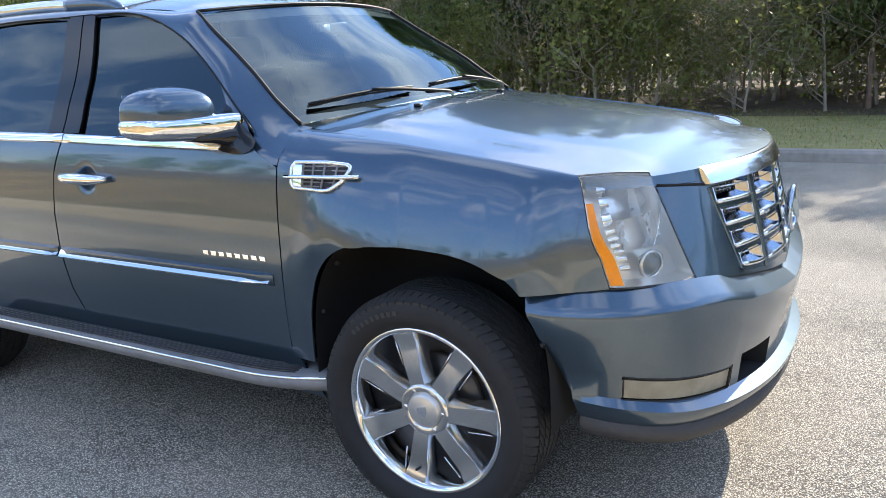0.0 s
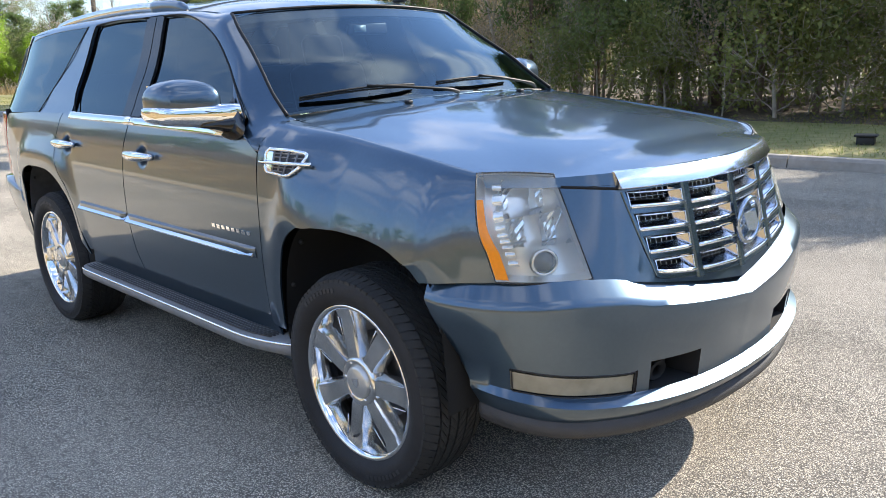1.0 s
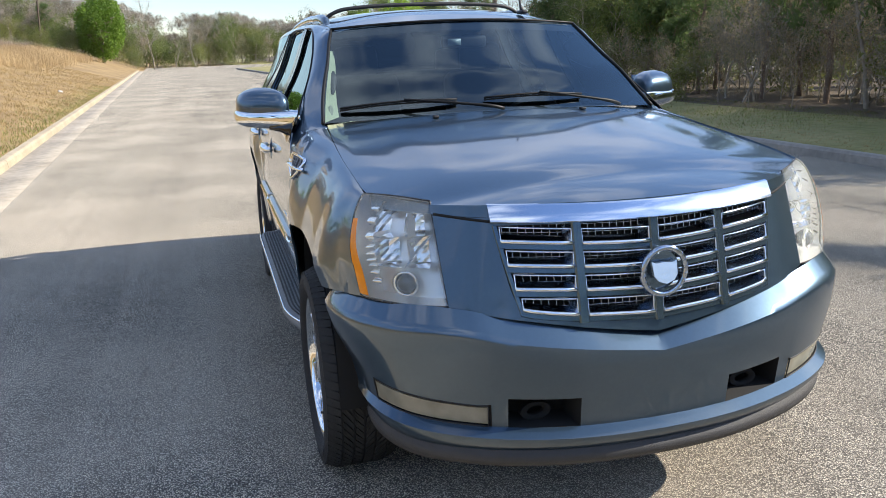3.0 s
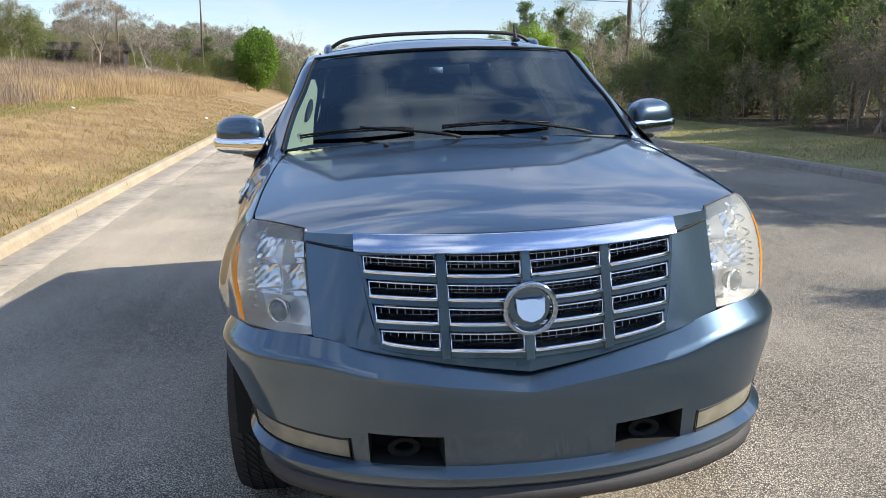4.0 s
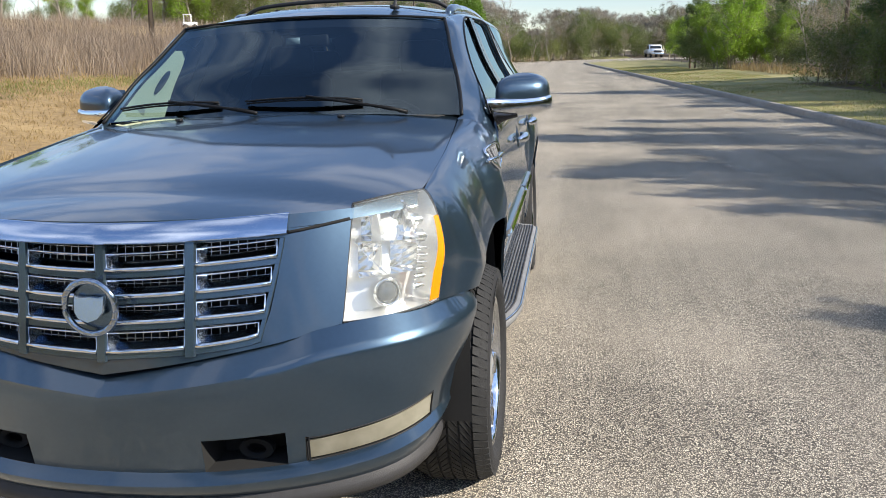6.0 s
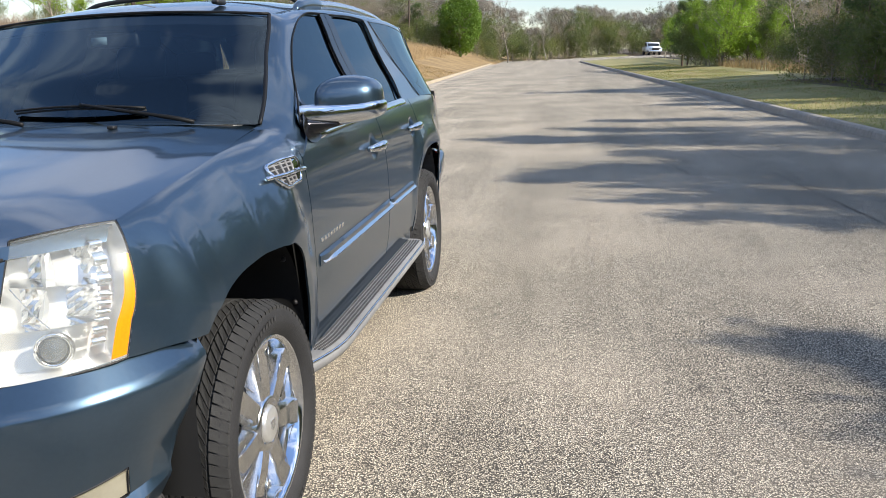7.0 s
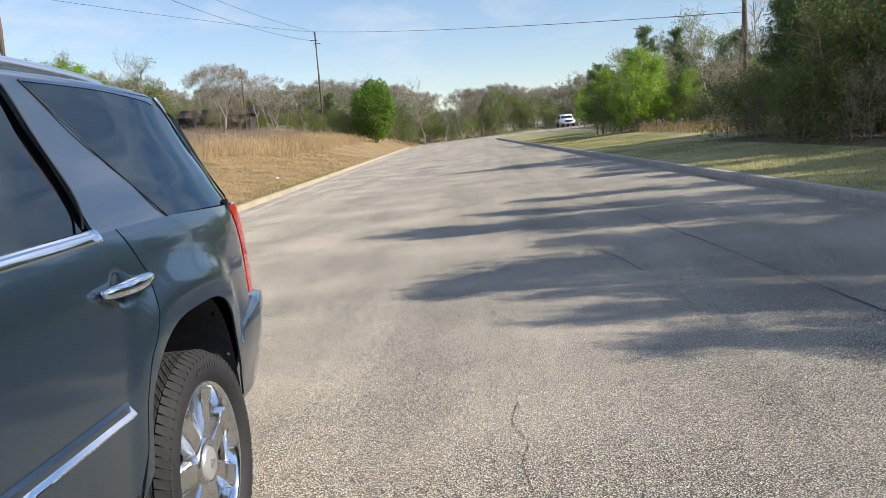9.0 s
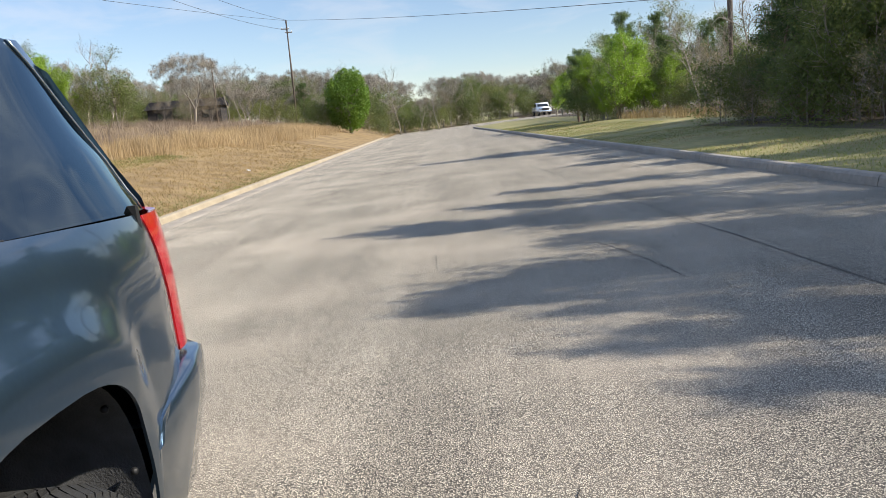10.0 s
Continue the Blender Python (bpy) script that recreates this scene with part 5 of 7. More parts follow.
# rear bumper
rows = []
for z, d in ((.818, -.085), (.820, -.012), (.812, .004), (.78, .008), (.70, -.004), (.60, -.040), (.50, -.078), (.42, -.105), (.39, -.135)):
    row = []
    for i in range(25):
        u = i / 24
        pts = [(.968, 3.43), (.967, 3.60), (.952, 3.80), (.905, 4.00), (.80, 4.12), (.5, 4.18), (0, 4.19)]
        k = min(int(u * 6), 5)
        f = u * 6 - k
        x, y = pts[k][0] + (pts[k + 1][0] - pts[k][0]) * f, pts[k][1] + (pts[k + 1][1] - pts[k][1]) * f
        fall = .050 * max(0, 1 - u / .36) * min(1, (z - .40) / .38)
        row.append(Vector((x + d * (1 - u * .8), y + d * u, z - fall)))
    rows.append(row)
V, F = grid(rows, (1, 1, 0))
both("rear_bumper", (V, F), PAINT, t=.01)

# ---------------------------------------------------------------- front bumper
BPLAN = spline([(0, -.985, 0), (.18, -.978, 0), (.36, -.955, 0), (.55, -.908, 0), (.70, -.845, 0), (.82, -.765, 0), (.905, -.66, 0), (.955, -.55, 0), (.975, -.44, 0), (.975, -.36, 0)], 8)
TOPZ = hermite([(0, .735), (.12, .752), (.24, .769), (.48, .808), (.63, .843), (.75, .855), (.97, .860)])


def bump_point(u, row):
    """u 0 to 1 from the middle to the wheel; row 0 to 8 downwards; the corner leans in towards the ground."""
    pts = BPLAN
    k = min(int(u * (len(pts) - 1)), len(pts) - 2)
    p = pts[k].lerp(pts[k + 1], u * (len(pts) - 1) - k)
    d = (pts[k + 1] - pts[k]).normalized()
    nrm = Vector((-d.y, d.x, 0)) * -1
    if nrm.y > 0 and u < .5:
        nrm = -nrm
    w = p.x / .975
    rise = .085 * w ** 2.4
    z, off = ((TOPZ(p.x) + .003, -.066 + .012 * w), (TOPZ(p.x) - .046 - .020 * w, 0), (TOPZ(p.x) - .060 - .020 * w, .002), (.655 + .06 * w * w, .001), (.548 + rise - .030 * min(max((w - .53) / .05, 0), 1), -.022),
              (.448 + rise * .9, -.034), (.425 + rise * .9, .004), (.408 + rise * .9, .002), (.372 + rise * .75, -.030))[row]
    c = min(max((u - .45) / .45, 0), 1)
    off -= (0, 0, 0, .016, .045, .050, .085, .090, .085)[row] * c * c * (3 - 2 * c)
    q = p + nrm * off
    slant = min(max((u - .80) / .20, 0), 1) * (.855 - z) * .38
    return Vector((q.x, q.y - slant, z))


US = sorted(set([i / 48 for i in range(49)]))


def u_of(x):
    best = min(range(len(BPLAN)), key=lambda i: abs(BPLAN[i].x - x) if BPLAN[i].y < -.6 else 9)
    a, b = BPLAN[max(best - 1, 0)], BPLAN[min(best + 1, len(BPLAN) - 1)]
    return (max(best - 1, 0) + (x - a.x) / (b.x - a.x) * (min(best + 1, len(BPLAN) - 1) - max(best - 1, 0))) / (len(BPLAN) - 1)


HOLE, FOG = (u_of(.268), u_of(.50)), (u_of(.552), u_of(.905))
cols = sorted(set([round(u, 4) for u in US] + [round(u, 4) for u in (*HOLE, *FOG)]))
rowsn = [0, .35, .7, 1, 1.5, 2, 3, 4, 5, 5.5, 6, 7, 8]


def bump_row(u, r):
    k = min(int(r), 7)
    return bump_point(u, k).lerp(bump_point(u, k + 1), r - k)


P = [[bump_row(u, r) for u in cols] for r in rowsn]
V, F = grid(P, (.3, -1, 0))
nc = len(cols)


def cut(f):
    i, j = min(f) // nc, min(k % nc for k in f)
    c = (cols[j] + cols[j + 1]) / 2
    return rowsn[i] == 4 and (HOLE[0] < c < HOLE[1] or FOG[0] < c < FOG[1])


F = [f for f in F if not cut(f)]
bm = bmesh.new()
bv = [bm.verts.new(v) for v in merge((V, F), flip((V, F)))[0]]
for f in merge((V, F), flip((V, F)))[1]:
    bm.faces.new([bv[i] for i in f])
bmesh.ops.remove_doubles(bm, verts=bm.verts, dist=.002)
front_bumper = edge_split(part("front_bumper", bm, PAINT, car), 38)
# grey air dam below
P = []
for k, (dz, off) in enumerate(((.020, -.020), (-.010, .016), (-.028, .018), (-.052, .004), (-.055, -.05))):
    row = []
    for u in [i / 40 * .93 for i in range(41)]:
        p = bump_point(u, 8)
        row.append(Vector((p.x * (1 + off * .6), p.y - off * (1 - u), p.z + dz)))
    P.append(row)
V, F = grid(P, (.3, -1, 0))
part("air_dam", merge((V, F), flip((V, F))), GREYP, front_bumper, "weathered grey plastic air dam")


def pocket(u0, u1, depth, parent, name, material):
    us = [u0 + (u1 - u0) * i / 8 for i in range(9)]
    front = [[bump_row(u, r) for u in us] for r in (4, 4.5, 5)]
    rim = front[0] + [r[-1] for r in front[1:]] + front[2][-2::-1] + [front[1][0]]
    deep = [p + Vector((-.02 * 0, depth, 0)) for p in rim]
    mid = sum(deep, Vector()) / len(deep)
    inner = [mid + (p - mid) * .92 for p in deep]
    V, F = grid([rim, inner], close=True)
    F.append(tuple(range(len(rim), 2 * len(rim))))
    return both(name, (V, F), material, parents={1: parent, -1: parent}, smooth=False)


pocket(*HOLE, .12, front_bumper, "air_intake", DARK)
ring = lathe([(-.012, .052), (-.012, .030), (.012, .030), (.012, .052), (-.012, .052)], 20)
hook = [Vector((v[1] * 1.0, v[0], v[2] * .6)) + Vector((.385, -.845, .488)) for v in ring[0]], ring[1]
both("tow_hook", hook, DARK, parents={1: front_bumper, -1: front_bumper})
pocket(*FOG, .03, front_bumper, "fog_lamp_pocket", DARK)
us = [FOG[0] + .006 + (FOG[1] - FOG[0] - .012) * i / 14 for i in range(15)]
fog = both("fog_lamp", grid([[bump_row(u, r) + Vector((0, .006, 0)) for u in us] for r in (4.12, 4.35, 4.65, 4.92)], (.3, -1, 0)), HAZE, "hazy yellowed fog lamp lens", {1: front_bumper, -1: front_bumper}, t=.008)
rim = [bump_row(u, 4.0) for u in us] + [bump_row(us[-1], r) for r in (4.3, 4.65)] + [bump_row(u, 5.0) for u in us[::-1]] + [bump_row(us[0], r) for r in (4.65, 4.3)]
both("fog_trim", tube(rim + rim[:1], .0025, 5, False), BLACK, "", fog)
# ---------------------------------------------------------------- grille panel and grille
OPEN_T, OPEN_B = 1.092, hermite([(0, .785), (.25, .798), (.40, .816), (.448, .828)])


def open_x(z):
    return .492 - .05 * ((OPEN_T - z) / .25) ** 1.2 if z < OPEN_T else .492


inner = [[(0, OPEN_T), (.492, OPEN_T)], [(.492, OPEN_T), (.482, 1.0), (.463, .90), (.440, .830)], [(.440, .830), (.40, .815), (.25, .796), (0, .783)]]
outer = [[(0, 1.106), (.655, 1.118)], [(.655, 1.118), (.652, 1.0), (.648, .90), (.645, .848)], [(.645, .850), (.48, .816), (.24, .774), (.12, .757), (0, .741)]]
V, F = ruled(face, inner, outer, [14, 14, 18], 4, (0, -1, 0))
panel = thick(part("grille_panel", merge((V, F), flip((V, F))), PAINT, car), .008)

grille = part("grille", grid([[face(x, z) + Vector((0, .075, 0)) for x in [-.5 + i / 20 for i in range(21)]] for z in (.77, .9, 1.0, 1.1)], (0, -1, 0)), DARK, car, "chrome egg-crate grille with fine mesh behind it")
ROWS_Z = [1.092, 1.0215, .951, .8805]


def cell_floor(x, k):
    """The lower edge of the k-th row of cells; the rows bow down towards the middle."""
    return (1.044, .9735, .903, 0)[k] if k < 3 else OPEN_B(abs(x)) + .012


def bow(x):
    return -.022 * (1 - min(abs(x) / .48, 1) ** 1.5)


def crate_bar(pts_top, pts_bot, proud, back, name, material, parent, label=""):
    """A bar of the grille between an upper and a lower edge, standing proud of the panel and reaching back."""
    a, b = pts_top, pts_bot
    f, k = Vector((0, -proud, 0)), Vector((0, back, 0))
    rows = [[p + k for p in a], [p + f * .5 for p in a], [p.lerp(q, .14) + f for p, q in zip(a, b)], [p.lerp(q, .86) + f for p, q in zip(a, b)], [p + f * .5 for p in b], [p + k for p in b]]
    return edge_split(part(name, grid(rows, (0, -1, 0)), material, parent, label), 22)


for k in range(3):
    for s in (-1, 1):
        xs = [s * (.012 + (open_x(cell_floor(0, k) - .02) - .012) * i / 10) for i in range(11)]
        top = [face(x, cell_floor(x, k) + bow(x)) for x in xs]
        bot = [face(x, ROWS_Z[k + 1] + bow(x) + .002) for x in xs]
        crate_bar(top, bot, .006, .06, "grille_slat", GRILLE_BRIGHT, grille)
for s in (-1, 1):
    xs = [s * (.012 + .43 * i / 14) for i in range(15)]
    crate_bar([face(x, OPEN_B(abs(x)) + .014) for x in xs], [face(x, OPEN_B(abs(x)) - .004) for x in xs], .006, .06, "grille_frame", GRILLE_BRIGHT, grille)
    zs = [1.092 - .262 * i / 10 for i in range(11)]
    crate_bar([face(s * (open_x(z) + .004), z) for z in zs], [face(s * (open_x(z) - .010), z) for z in zs], .005, .06, "grille_frame", GRILLE_BRIGHT, grille)
for x0 in (-.248, .002, .252):
    zs = [1.098 - (1.098 - OPEN_B(abs(x0)) + .006) * i / 10 for i in range(11)]
    crate_bar([face(x0 - .016, z) for z in zs], [face(x0 + .016, z) for z in zs], .012, .06, "grille_upright", GRILLE_BRIGHT, grille)
# bright lower shelf and rims of every opening
cells = []
for x0, x1 in ((-.47, -.264), (-.232, -.014), (.018, .236), (.268, .47)):
    for k in range(4):
        a, b = x0, x1
        zt = ROWS_Z[k] - .002
        zb = cell_floor(0, k) if k < 3 else None
        if x0 < -.4:
            a = -open_x((zt + (zb or .84)) / 2) + .012
        if x1 > .4:
            b = open_x((zt + (zb or .84)) / 2) - .012
        xs = [a + (b - a) * i / 6 for i in range(7)]
        low = [face(x, (cell_floor(x, k) + (bow(x) if k < 3 else .004))) + Vector((0, -.004, .001)) for x in xs]
        deep = [p + Vector((0, .040, .017)) for p in low]
        part("cell_shelf", grid([low, deep], (0, -1, 1)), BAR, grille, smooth=False)
        topz = [face(x, zt + bow(x)) + Vector((0, -.004, -.001)) for x in xs]
        for i, inward in ((0, 1), (-1, -1)):
            edge = [low[i], topz[i]]
            part("cell_wall", grid([edge, [p + Vector((inward * .014, .040, .004)) for p in edge]], (inward, -1, 0)), BAR, grille, smooth=False)
        part("cell_lip", tube([p + Vector((0, -.002, .002)) for p in low], .0075, 6), CHROME, grille)
        loop = [low[0]] + [topz[0]] + topz[1:] + [low[-1]]
        part("cell_rim", tube(loop, .0032, 4, False), CHROME, grille)
# wire mesh behind
wires = []
for i in range(41):
    x = -.48 + .96 * i / 40
    zs = [.80 + .29 * j / 5 for j in range(6)]
    wires.append(tube([face(x, z) + Vector((0, .044, 0)) for z in zs], .0017, 4, False))
for j in range(13):
    z = .79 + .30 * j / 12
    wires.append(tube([face(-.49 + .98 * i / 10, z + bow(-.49 + .98 * i / 10) * .6) + Vector((0, .041, 0)) for i in range(11)], .0017, 4, False))
part("grille_mesh", merge(*wires), SATIN, grille, "fine silver wire mesh")
# round badge: a ring of leaves round a shield, as plain shapes
ring = [Vector((.074 * math.cos(t), -.962, .940 + .074 * math.sin(t))) for t in [2 * math.pi * k / 40 for k in range(41)]]
BADGE = mat("badge_dark_chrome", (.42, .47, .53), .10, 1.0)
badge = part("grille_badge", tube(ring, .0095, 8, False), BADGE, grille, "round chrome badge")
for k in range(22):
    t = 2 * math.pi * (k + .5) / 22
    c0 = Vector((.074 * math.cos(t), -.970, .940 + .074 * math.sin(t)))
    part("badge_leaf", tube([c0 + Vector((-.009 * math.cos(t + .6), 0, -.009 * math.sin(t + .6))), c0, c0 + Vector((.010 * math.cos(t + .6), .002, .010 * math.sin(t + .6)))], [.0015, .0030, .001], 5), BADGE, badge)
shield = [(-.043, .032), (-.026, .026), (0, .029), (.026, .026), (.043, .032), (.040, -.010), (.027, -.027), (0, -.036), (-.027, -.027), (-.040, -.010)]
V, F = prism(shield, 0, .014)
part("badge_shield", ([Vector((v.x, -.958 - v.z + .30 * v.y, .940 + v.y)) for v in V], F), mat("badge_silver", (.55, .63, .70), .18, .8), badge, smooth=False)
back_disc = lathe([(0, .0005), (0, .062)], 30)
part("badge_backing", ([Vector((v[1], v[0] - .945, v[2] + .94)) for v in back_disc[0]], back_disc[1]), mat("badge_field", (.12, .17, .22), .2, .8), badge)

# ---------------------------------------------------------------- head lamps
def lamp(u, v, d=0.0):
    """u from the inner to the outer edge, v from the top down; d: depth behind the lens."""
    z = 1.163 - .313 * v
    a = face(.658 - .011 * v, z)
    y, t = (-.497 - .058 * v / .36, 1.36 - .30 * v / .36) if v < .36 else (-.555 - .052 * (v - .36) / .64, 1.06 - .198 * (v - .36) / .64)
    b = fender_top(y, t)
    p = a.lerp(b, u)
    out = Vector((.62, -.78, 0)).lerp(Vector((.9, -.42, 0)), u)
    p = p + out * (.034 * math.sin(math.pi * u) ** .8 * (.35 + .65 * min(1, v * 3.5)) - d)
    p.z -= .7 * d * max(0, 1 - v * 5)
    p.z += .006 * math.sin(math.pi * u) * (1 - v)
    return p


def lampgrid(u0, u1, v0, v1, d, n=12, m=16):
    return grid([[lamp(u0 + (u1 - u0) * i / n, v0 + (v1 - v0) * j / m, d) for i in range(n + 1)] for j in range(m + 1)], (1, -1, 0))


housing = both("headlight", lampgrid(0, 1, 0, 1, .095), LAMPW, "tall hazed clear headlight with amber side marker")
lens = both("headlight_lens", lampgrid(.015, .985, .01, .99, 0), LENS, "", housing)
for o in lens.values():
    o.visible_shadow = False
# walls between lens and housing
rim_uv = [(i / 10, 0) for i in range(10)] + [(1, j / 12) for j in range(12)] + [(1 - i / 10, 1) for i in range(10)] + [(0, 1 - j / 12) for j in range(12)]
both("headlight_wall", grid([[lamp(u, v, 0) for u, v in rim_uv], [lamp(u, v, .095) for u, v in rim_uv]], close=True), LAMPW, "", housing)
both("headlight_seal", tube([lamp(u, v, .003) for u, v in rim_uv + rim_uv[:1]], .003, 5, False), BLACK, "", housing)
both("side_marker", grid([[lamp(.835 + .06 * (1 - j / 14) ** 2 + (.14 - .06 * (1 - j / 14) ** 2) * i / 6, .22 + .745 * j / 14, -.0015) for i in range(7)] for j in range(15)], (1, -1, 0)), AMBER, "amber side marker", housing)


def bowl(u, v, d, r, depth, name, material, sides=20):
    c, out = lamp(u, v, d), Vector((.70, -.70, 0)).lerp(Vector((.55, -.83, 0)), .6).normalized()
    e1 = Vector((0, 0, 1))
    e2 = out.cross(e1).normalized()
    rows = [[c + out * (depth * (k / 6) ** 2 - depth) + r * (k / 6) * (math.cos(t) * e2 + math.sin(t) * e1) for t in [2 * math.pi * j / sides for j in range(sides)]] for k in [.02, 1, 2, 3, 4, 5, 6]]
    return both(name, grid(rows, out, close=True), material, "", housing)


bowl(.45, .83, .035, .043, .04, "projector_bowl", LAMPW)
c = lamp(.45, .83, .05)
bm = bmesh.new()
bmesh.ops.create_uvsphere(bm, u_segments=20, v_segments=12, radius=.033, matrix=Matrix.Translation(c))
both("projector_lens", bm_vf(bm), mat("projector_glass", (.10, .11, .12), .04, .2, coat=1.0), "", housing)
tor = [c + Vector((.55, -.83, 0)) * .012 + .038 * (math.cos(t) * Vector((.83, .55, 0)) + math.sin(t) * Vector((0, 0, 1))) for t in [2 * math.pi * k / 24 for k in range(25)]]
both("projector_ring", tube(tor, .006, 6, False), LAMPIN, "", housing)
rl = random.Random(3)


def facets(u0, u1, v0, v1, n, m):
    """A dished reflector of small tilted mirrors, facing forwards."""
    rows = [[lamp(u0 + (u1 - u0) * i / n, v0 + (v1 - v0) * j / m, .018) for i in range(n + 1)] for j in range(m + 1)]
    back = max(p.y for row in rows for p in row)
    mid = sum(p.z for row in rows for p in row) / ((n + 1) * (m + 1))
    for j, row in enumerate(rows):
        for i, p in enumerate(row):
            dish = (2 * i / n - 1) ** 2 + (2 * j / m - 1) ** 2
            p.y = back + .012 - .005 * dish + .10 * (p.z - mid) + (.003 if (i + j) % 2 else 0) + rl.uniform(-.002, .002)
    return grid(rows, (0, -1, 0))


for u0, u1, v0, v1 in ((.07, .30, .10, .32), (.34, .66, .08, .32), (.07, .30, .36, .63), (.34, .66, .36, .63)):
    both("reflector", facets(u0, u1, v0, v1, 5, 6), LAMPIN, "faceted chrome reflector", housing, smooth=False)
for u0, v0 in ((.30, .10), (.30, .36)):
    both("reflector_divider", grid([[lamp(u0 + .02, v0 + .25 * j / 4, .030) for j in range(5)], [lamp(u0 + .02, v0 + .25 * j / 4, .080) for j in range(5)]], (1, 0, 0)), LAMPW, "", housing)
for k in range(9):
    v = .12 + k * .085
    both("reflector_rib", grid([[lamp(.70 + .11 * i / 4, v, .034) for i in range(5)], [lamp(.70 + .11 * i / 4, v + .03, .018) for i in range(5)], [lamp(.70 + .11 * i / 4, v + .06, .034) for i in range(5)]], (1, -1, .3)), LAMPIN, "", housing)
for v in (.335, .655):
    both("lamp_shelf", grid([[lamp(.06 + .70 * i / 8, v, .02) for i in range(9)], [lamp(.06 + .70 * i / 8, v - .015, .09) for i in range(9)]], (0, 0, 1)), LAMPIN, "", housing)
both("lamp_fold", tube([lamp(.06 + .30 * i / 6, .34 + .30 * i / 6, .012) for i in range(7)], .002, 4, False), LAMPIN, "", housing)

# ---------------------------------------------------------------- glass
ws_l = resample(spline(WS_EDGE, 6), 20)
rows = []
for p in ws_l:
    k = (p.z - 1.31) / .43
    rows.append([Vector((p.x * u, p.y - (.150 - .055 * k) * (1 - u * u), p.z + .028 * (1 - u * u))) for u in [-1 + i / 14 for i in range(29)]])
windscreen = part("windscreen", grid(rows, (0, -1, 1)), GLASS, car, "dark tinted windscreen")
windscreen.visible_shadow = False
# dark shade band along its edge
for s in (-1, 1):
    part("windscreen_trim", tube([Vector((s * p.x, p.y - .002, p.z + .001)) for p in ws_l], .008, 6), WIPER, windscreen)
part("windscreen_trim", tube([p + Vector((0, -.006, .002)) for p in rows[-1]], .007, 6), WIPER, windscreen)
part("shade_band", grid([[p + Vector((0, .012, -.008)) for p in rows[k]] for k in (18, 19, 20)], (0, -1, 1)), mat("blue_shade_film", (.012, .016, .028), .5), windscreen)
# cowl between bonnet and glass
cowl = [[Vector((x, bonnet(x * .98, 1).y - .02, bonnet(x * .98, 1).z - .022)) for x in [-.79 + 1.58 * i / 24 for i in range(25)]], [Vector((p.x * 1.02, p.y + .02, p.z - .004)) for p in rows[0][::1]][2:27]]
part("cowl", grid(cowl, (0, -.3, 1)), BLACK, car)
part("cowl_lip", tube([bonnet(x, 1) + Vector((0, .012, -.004)) for x in [-.74 + 1.48 * i / 20 for i in range(21)]], .007, 5), SATIN, car)

# side windows, sunk a little behind the frames
def sunk(y, z):
    return side(y, z) - Vector((.014, 0, .004))


def window(name, parents, top, bottom, label=""):
    return both(name, ruled(sunk, [bottom], [top], [24], 12, (1, 0, 0)), PRIV, label, parents)


window("front_window", front_door, spline(WIN_F[:-1] + back_set([(1.645, 1.760)]), 4), [(.665, 1.272), (1.61, 1.272)])
window("rear_window", rear_door, spline(back_set([(1.825, 1.760)]) + WIN_R[1:], 4), [(1.80, 1.275), (2.46, 1.275)])
def flush(y, z):
    return side(y, z) - Vector((.003, 0, 0))


sunk = flush
window("quarter_window", None, spline(back_set([(2.590, 1.753), (3.05, 1.748), (3.61, 1.735)]), 4), [(2.988, 1.284), (3.955, 1.252)])


def frame_line(pts, r, material, parents, name="window_seal", off=.002):
    p3 = [side(y, z) + Vector((off, 0, 0)) for y, z in pts]
    return both(name, tube(p3, r, 5), material, "", parents)


frame_line(spline(WIN_F[:-1] + back_set([(1.65, 1.757)]), 4), .004, WIPER, front_door)
frame_line(spline(back_set([(1.82, 1.757)]) + WIN_R[1:], 4) + spline(back_set([(2.46, 1.752), (2.482, 1.70), (2.492, 1.5), (2.487, 1.36), (2.44, 1.305)]), 4), .004, WIPER, rear_door)
frame_line(back_set([(2.585, 1.75), (2.79, 1.5), (2.985, 1.284), (3.95, 1.252)]), .003, BLACK, None)
frame_line(spline(back_set([(3.952, 1.252), (3.822, 1.5), (3.605, 1.733)]), 6), .0028, SATIN, None)
# black middle pillars
A = [back_set([(1.612, BELT + .01), (1.645, 1.757)])]
B = [back_set([(1.712, BELT + .01), (1.72, 1.758)])]
both("door_pillar_trim", ruled(side, A, B, [10], 3, (1, 0, 0)), GLOSSB, "", front_door, t=.006)
A = [back_set([(1.720, BELT + .01), (1.728, 1.758)])]
B = [back_set([(1.815, BELT + .01), (1.83, 1.757)])]
both("door_pillar_trim", ruled(side, A, B, [10], 3, (1, 0, 0)), GLOSSB, "", rear_door, t=.006)
# lining of the pillars, inside
for y0, y1, y2, y3 in ((1.50, 1.92, 1.56, 1.93), (2.38, 3.02, 2.40, 2.68)):
    both("inner_pillar", ruled(lambda y, z: side(y, z) - Vector((.045, 0, 0)), [[(y0, 1.24), (y2, 1.78)]], [[(y1, 1.24), (y3, 1.78)]], [10], 3, (1, 0, 0)), CABIN, t=.01)

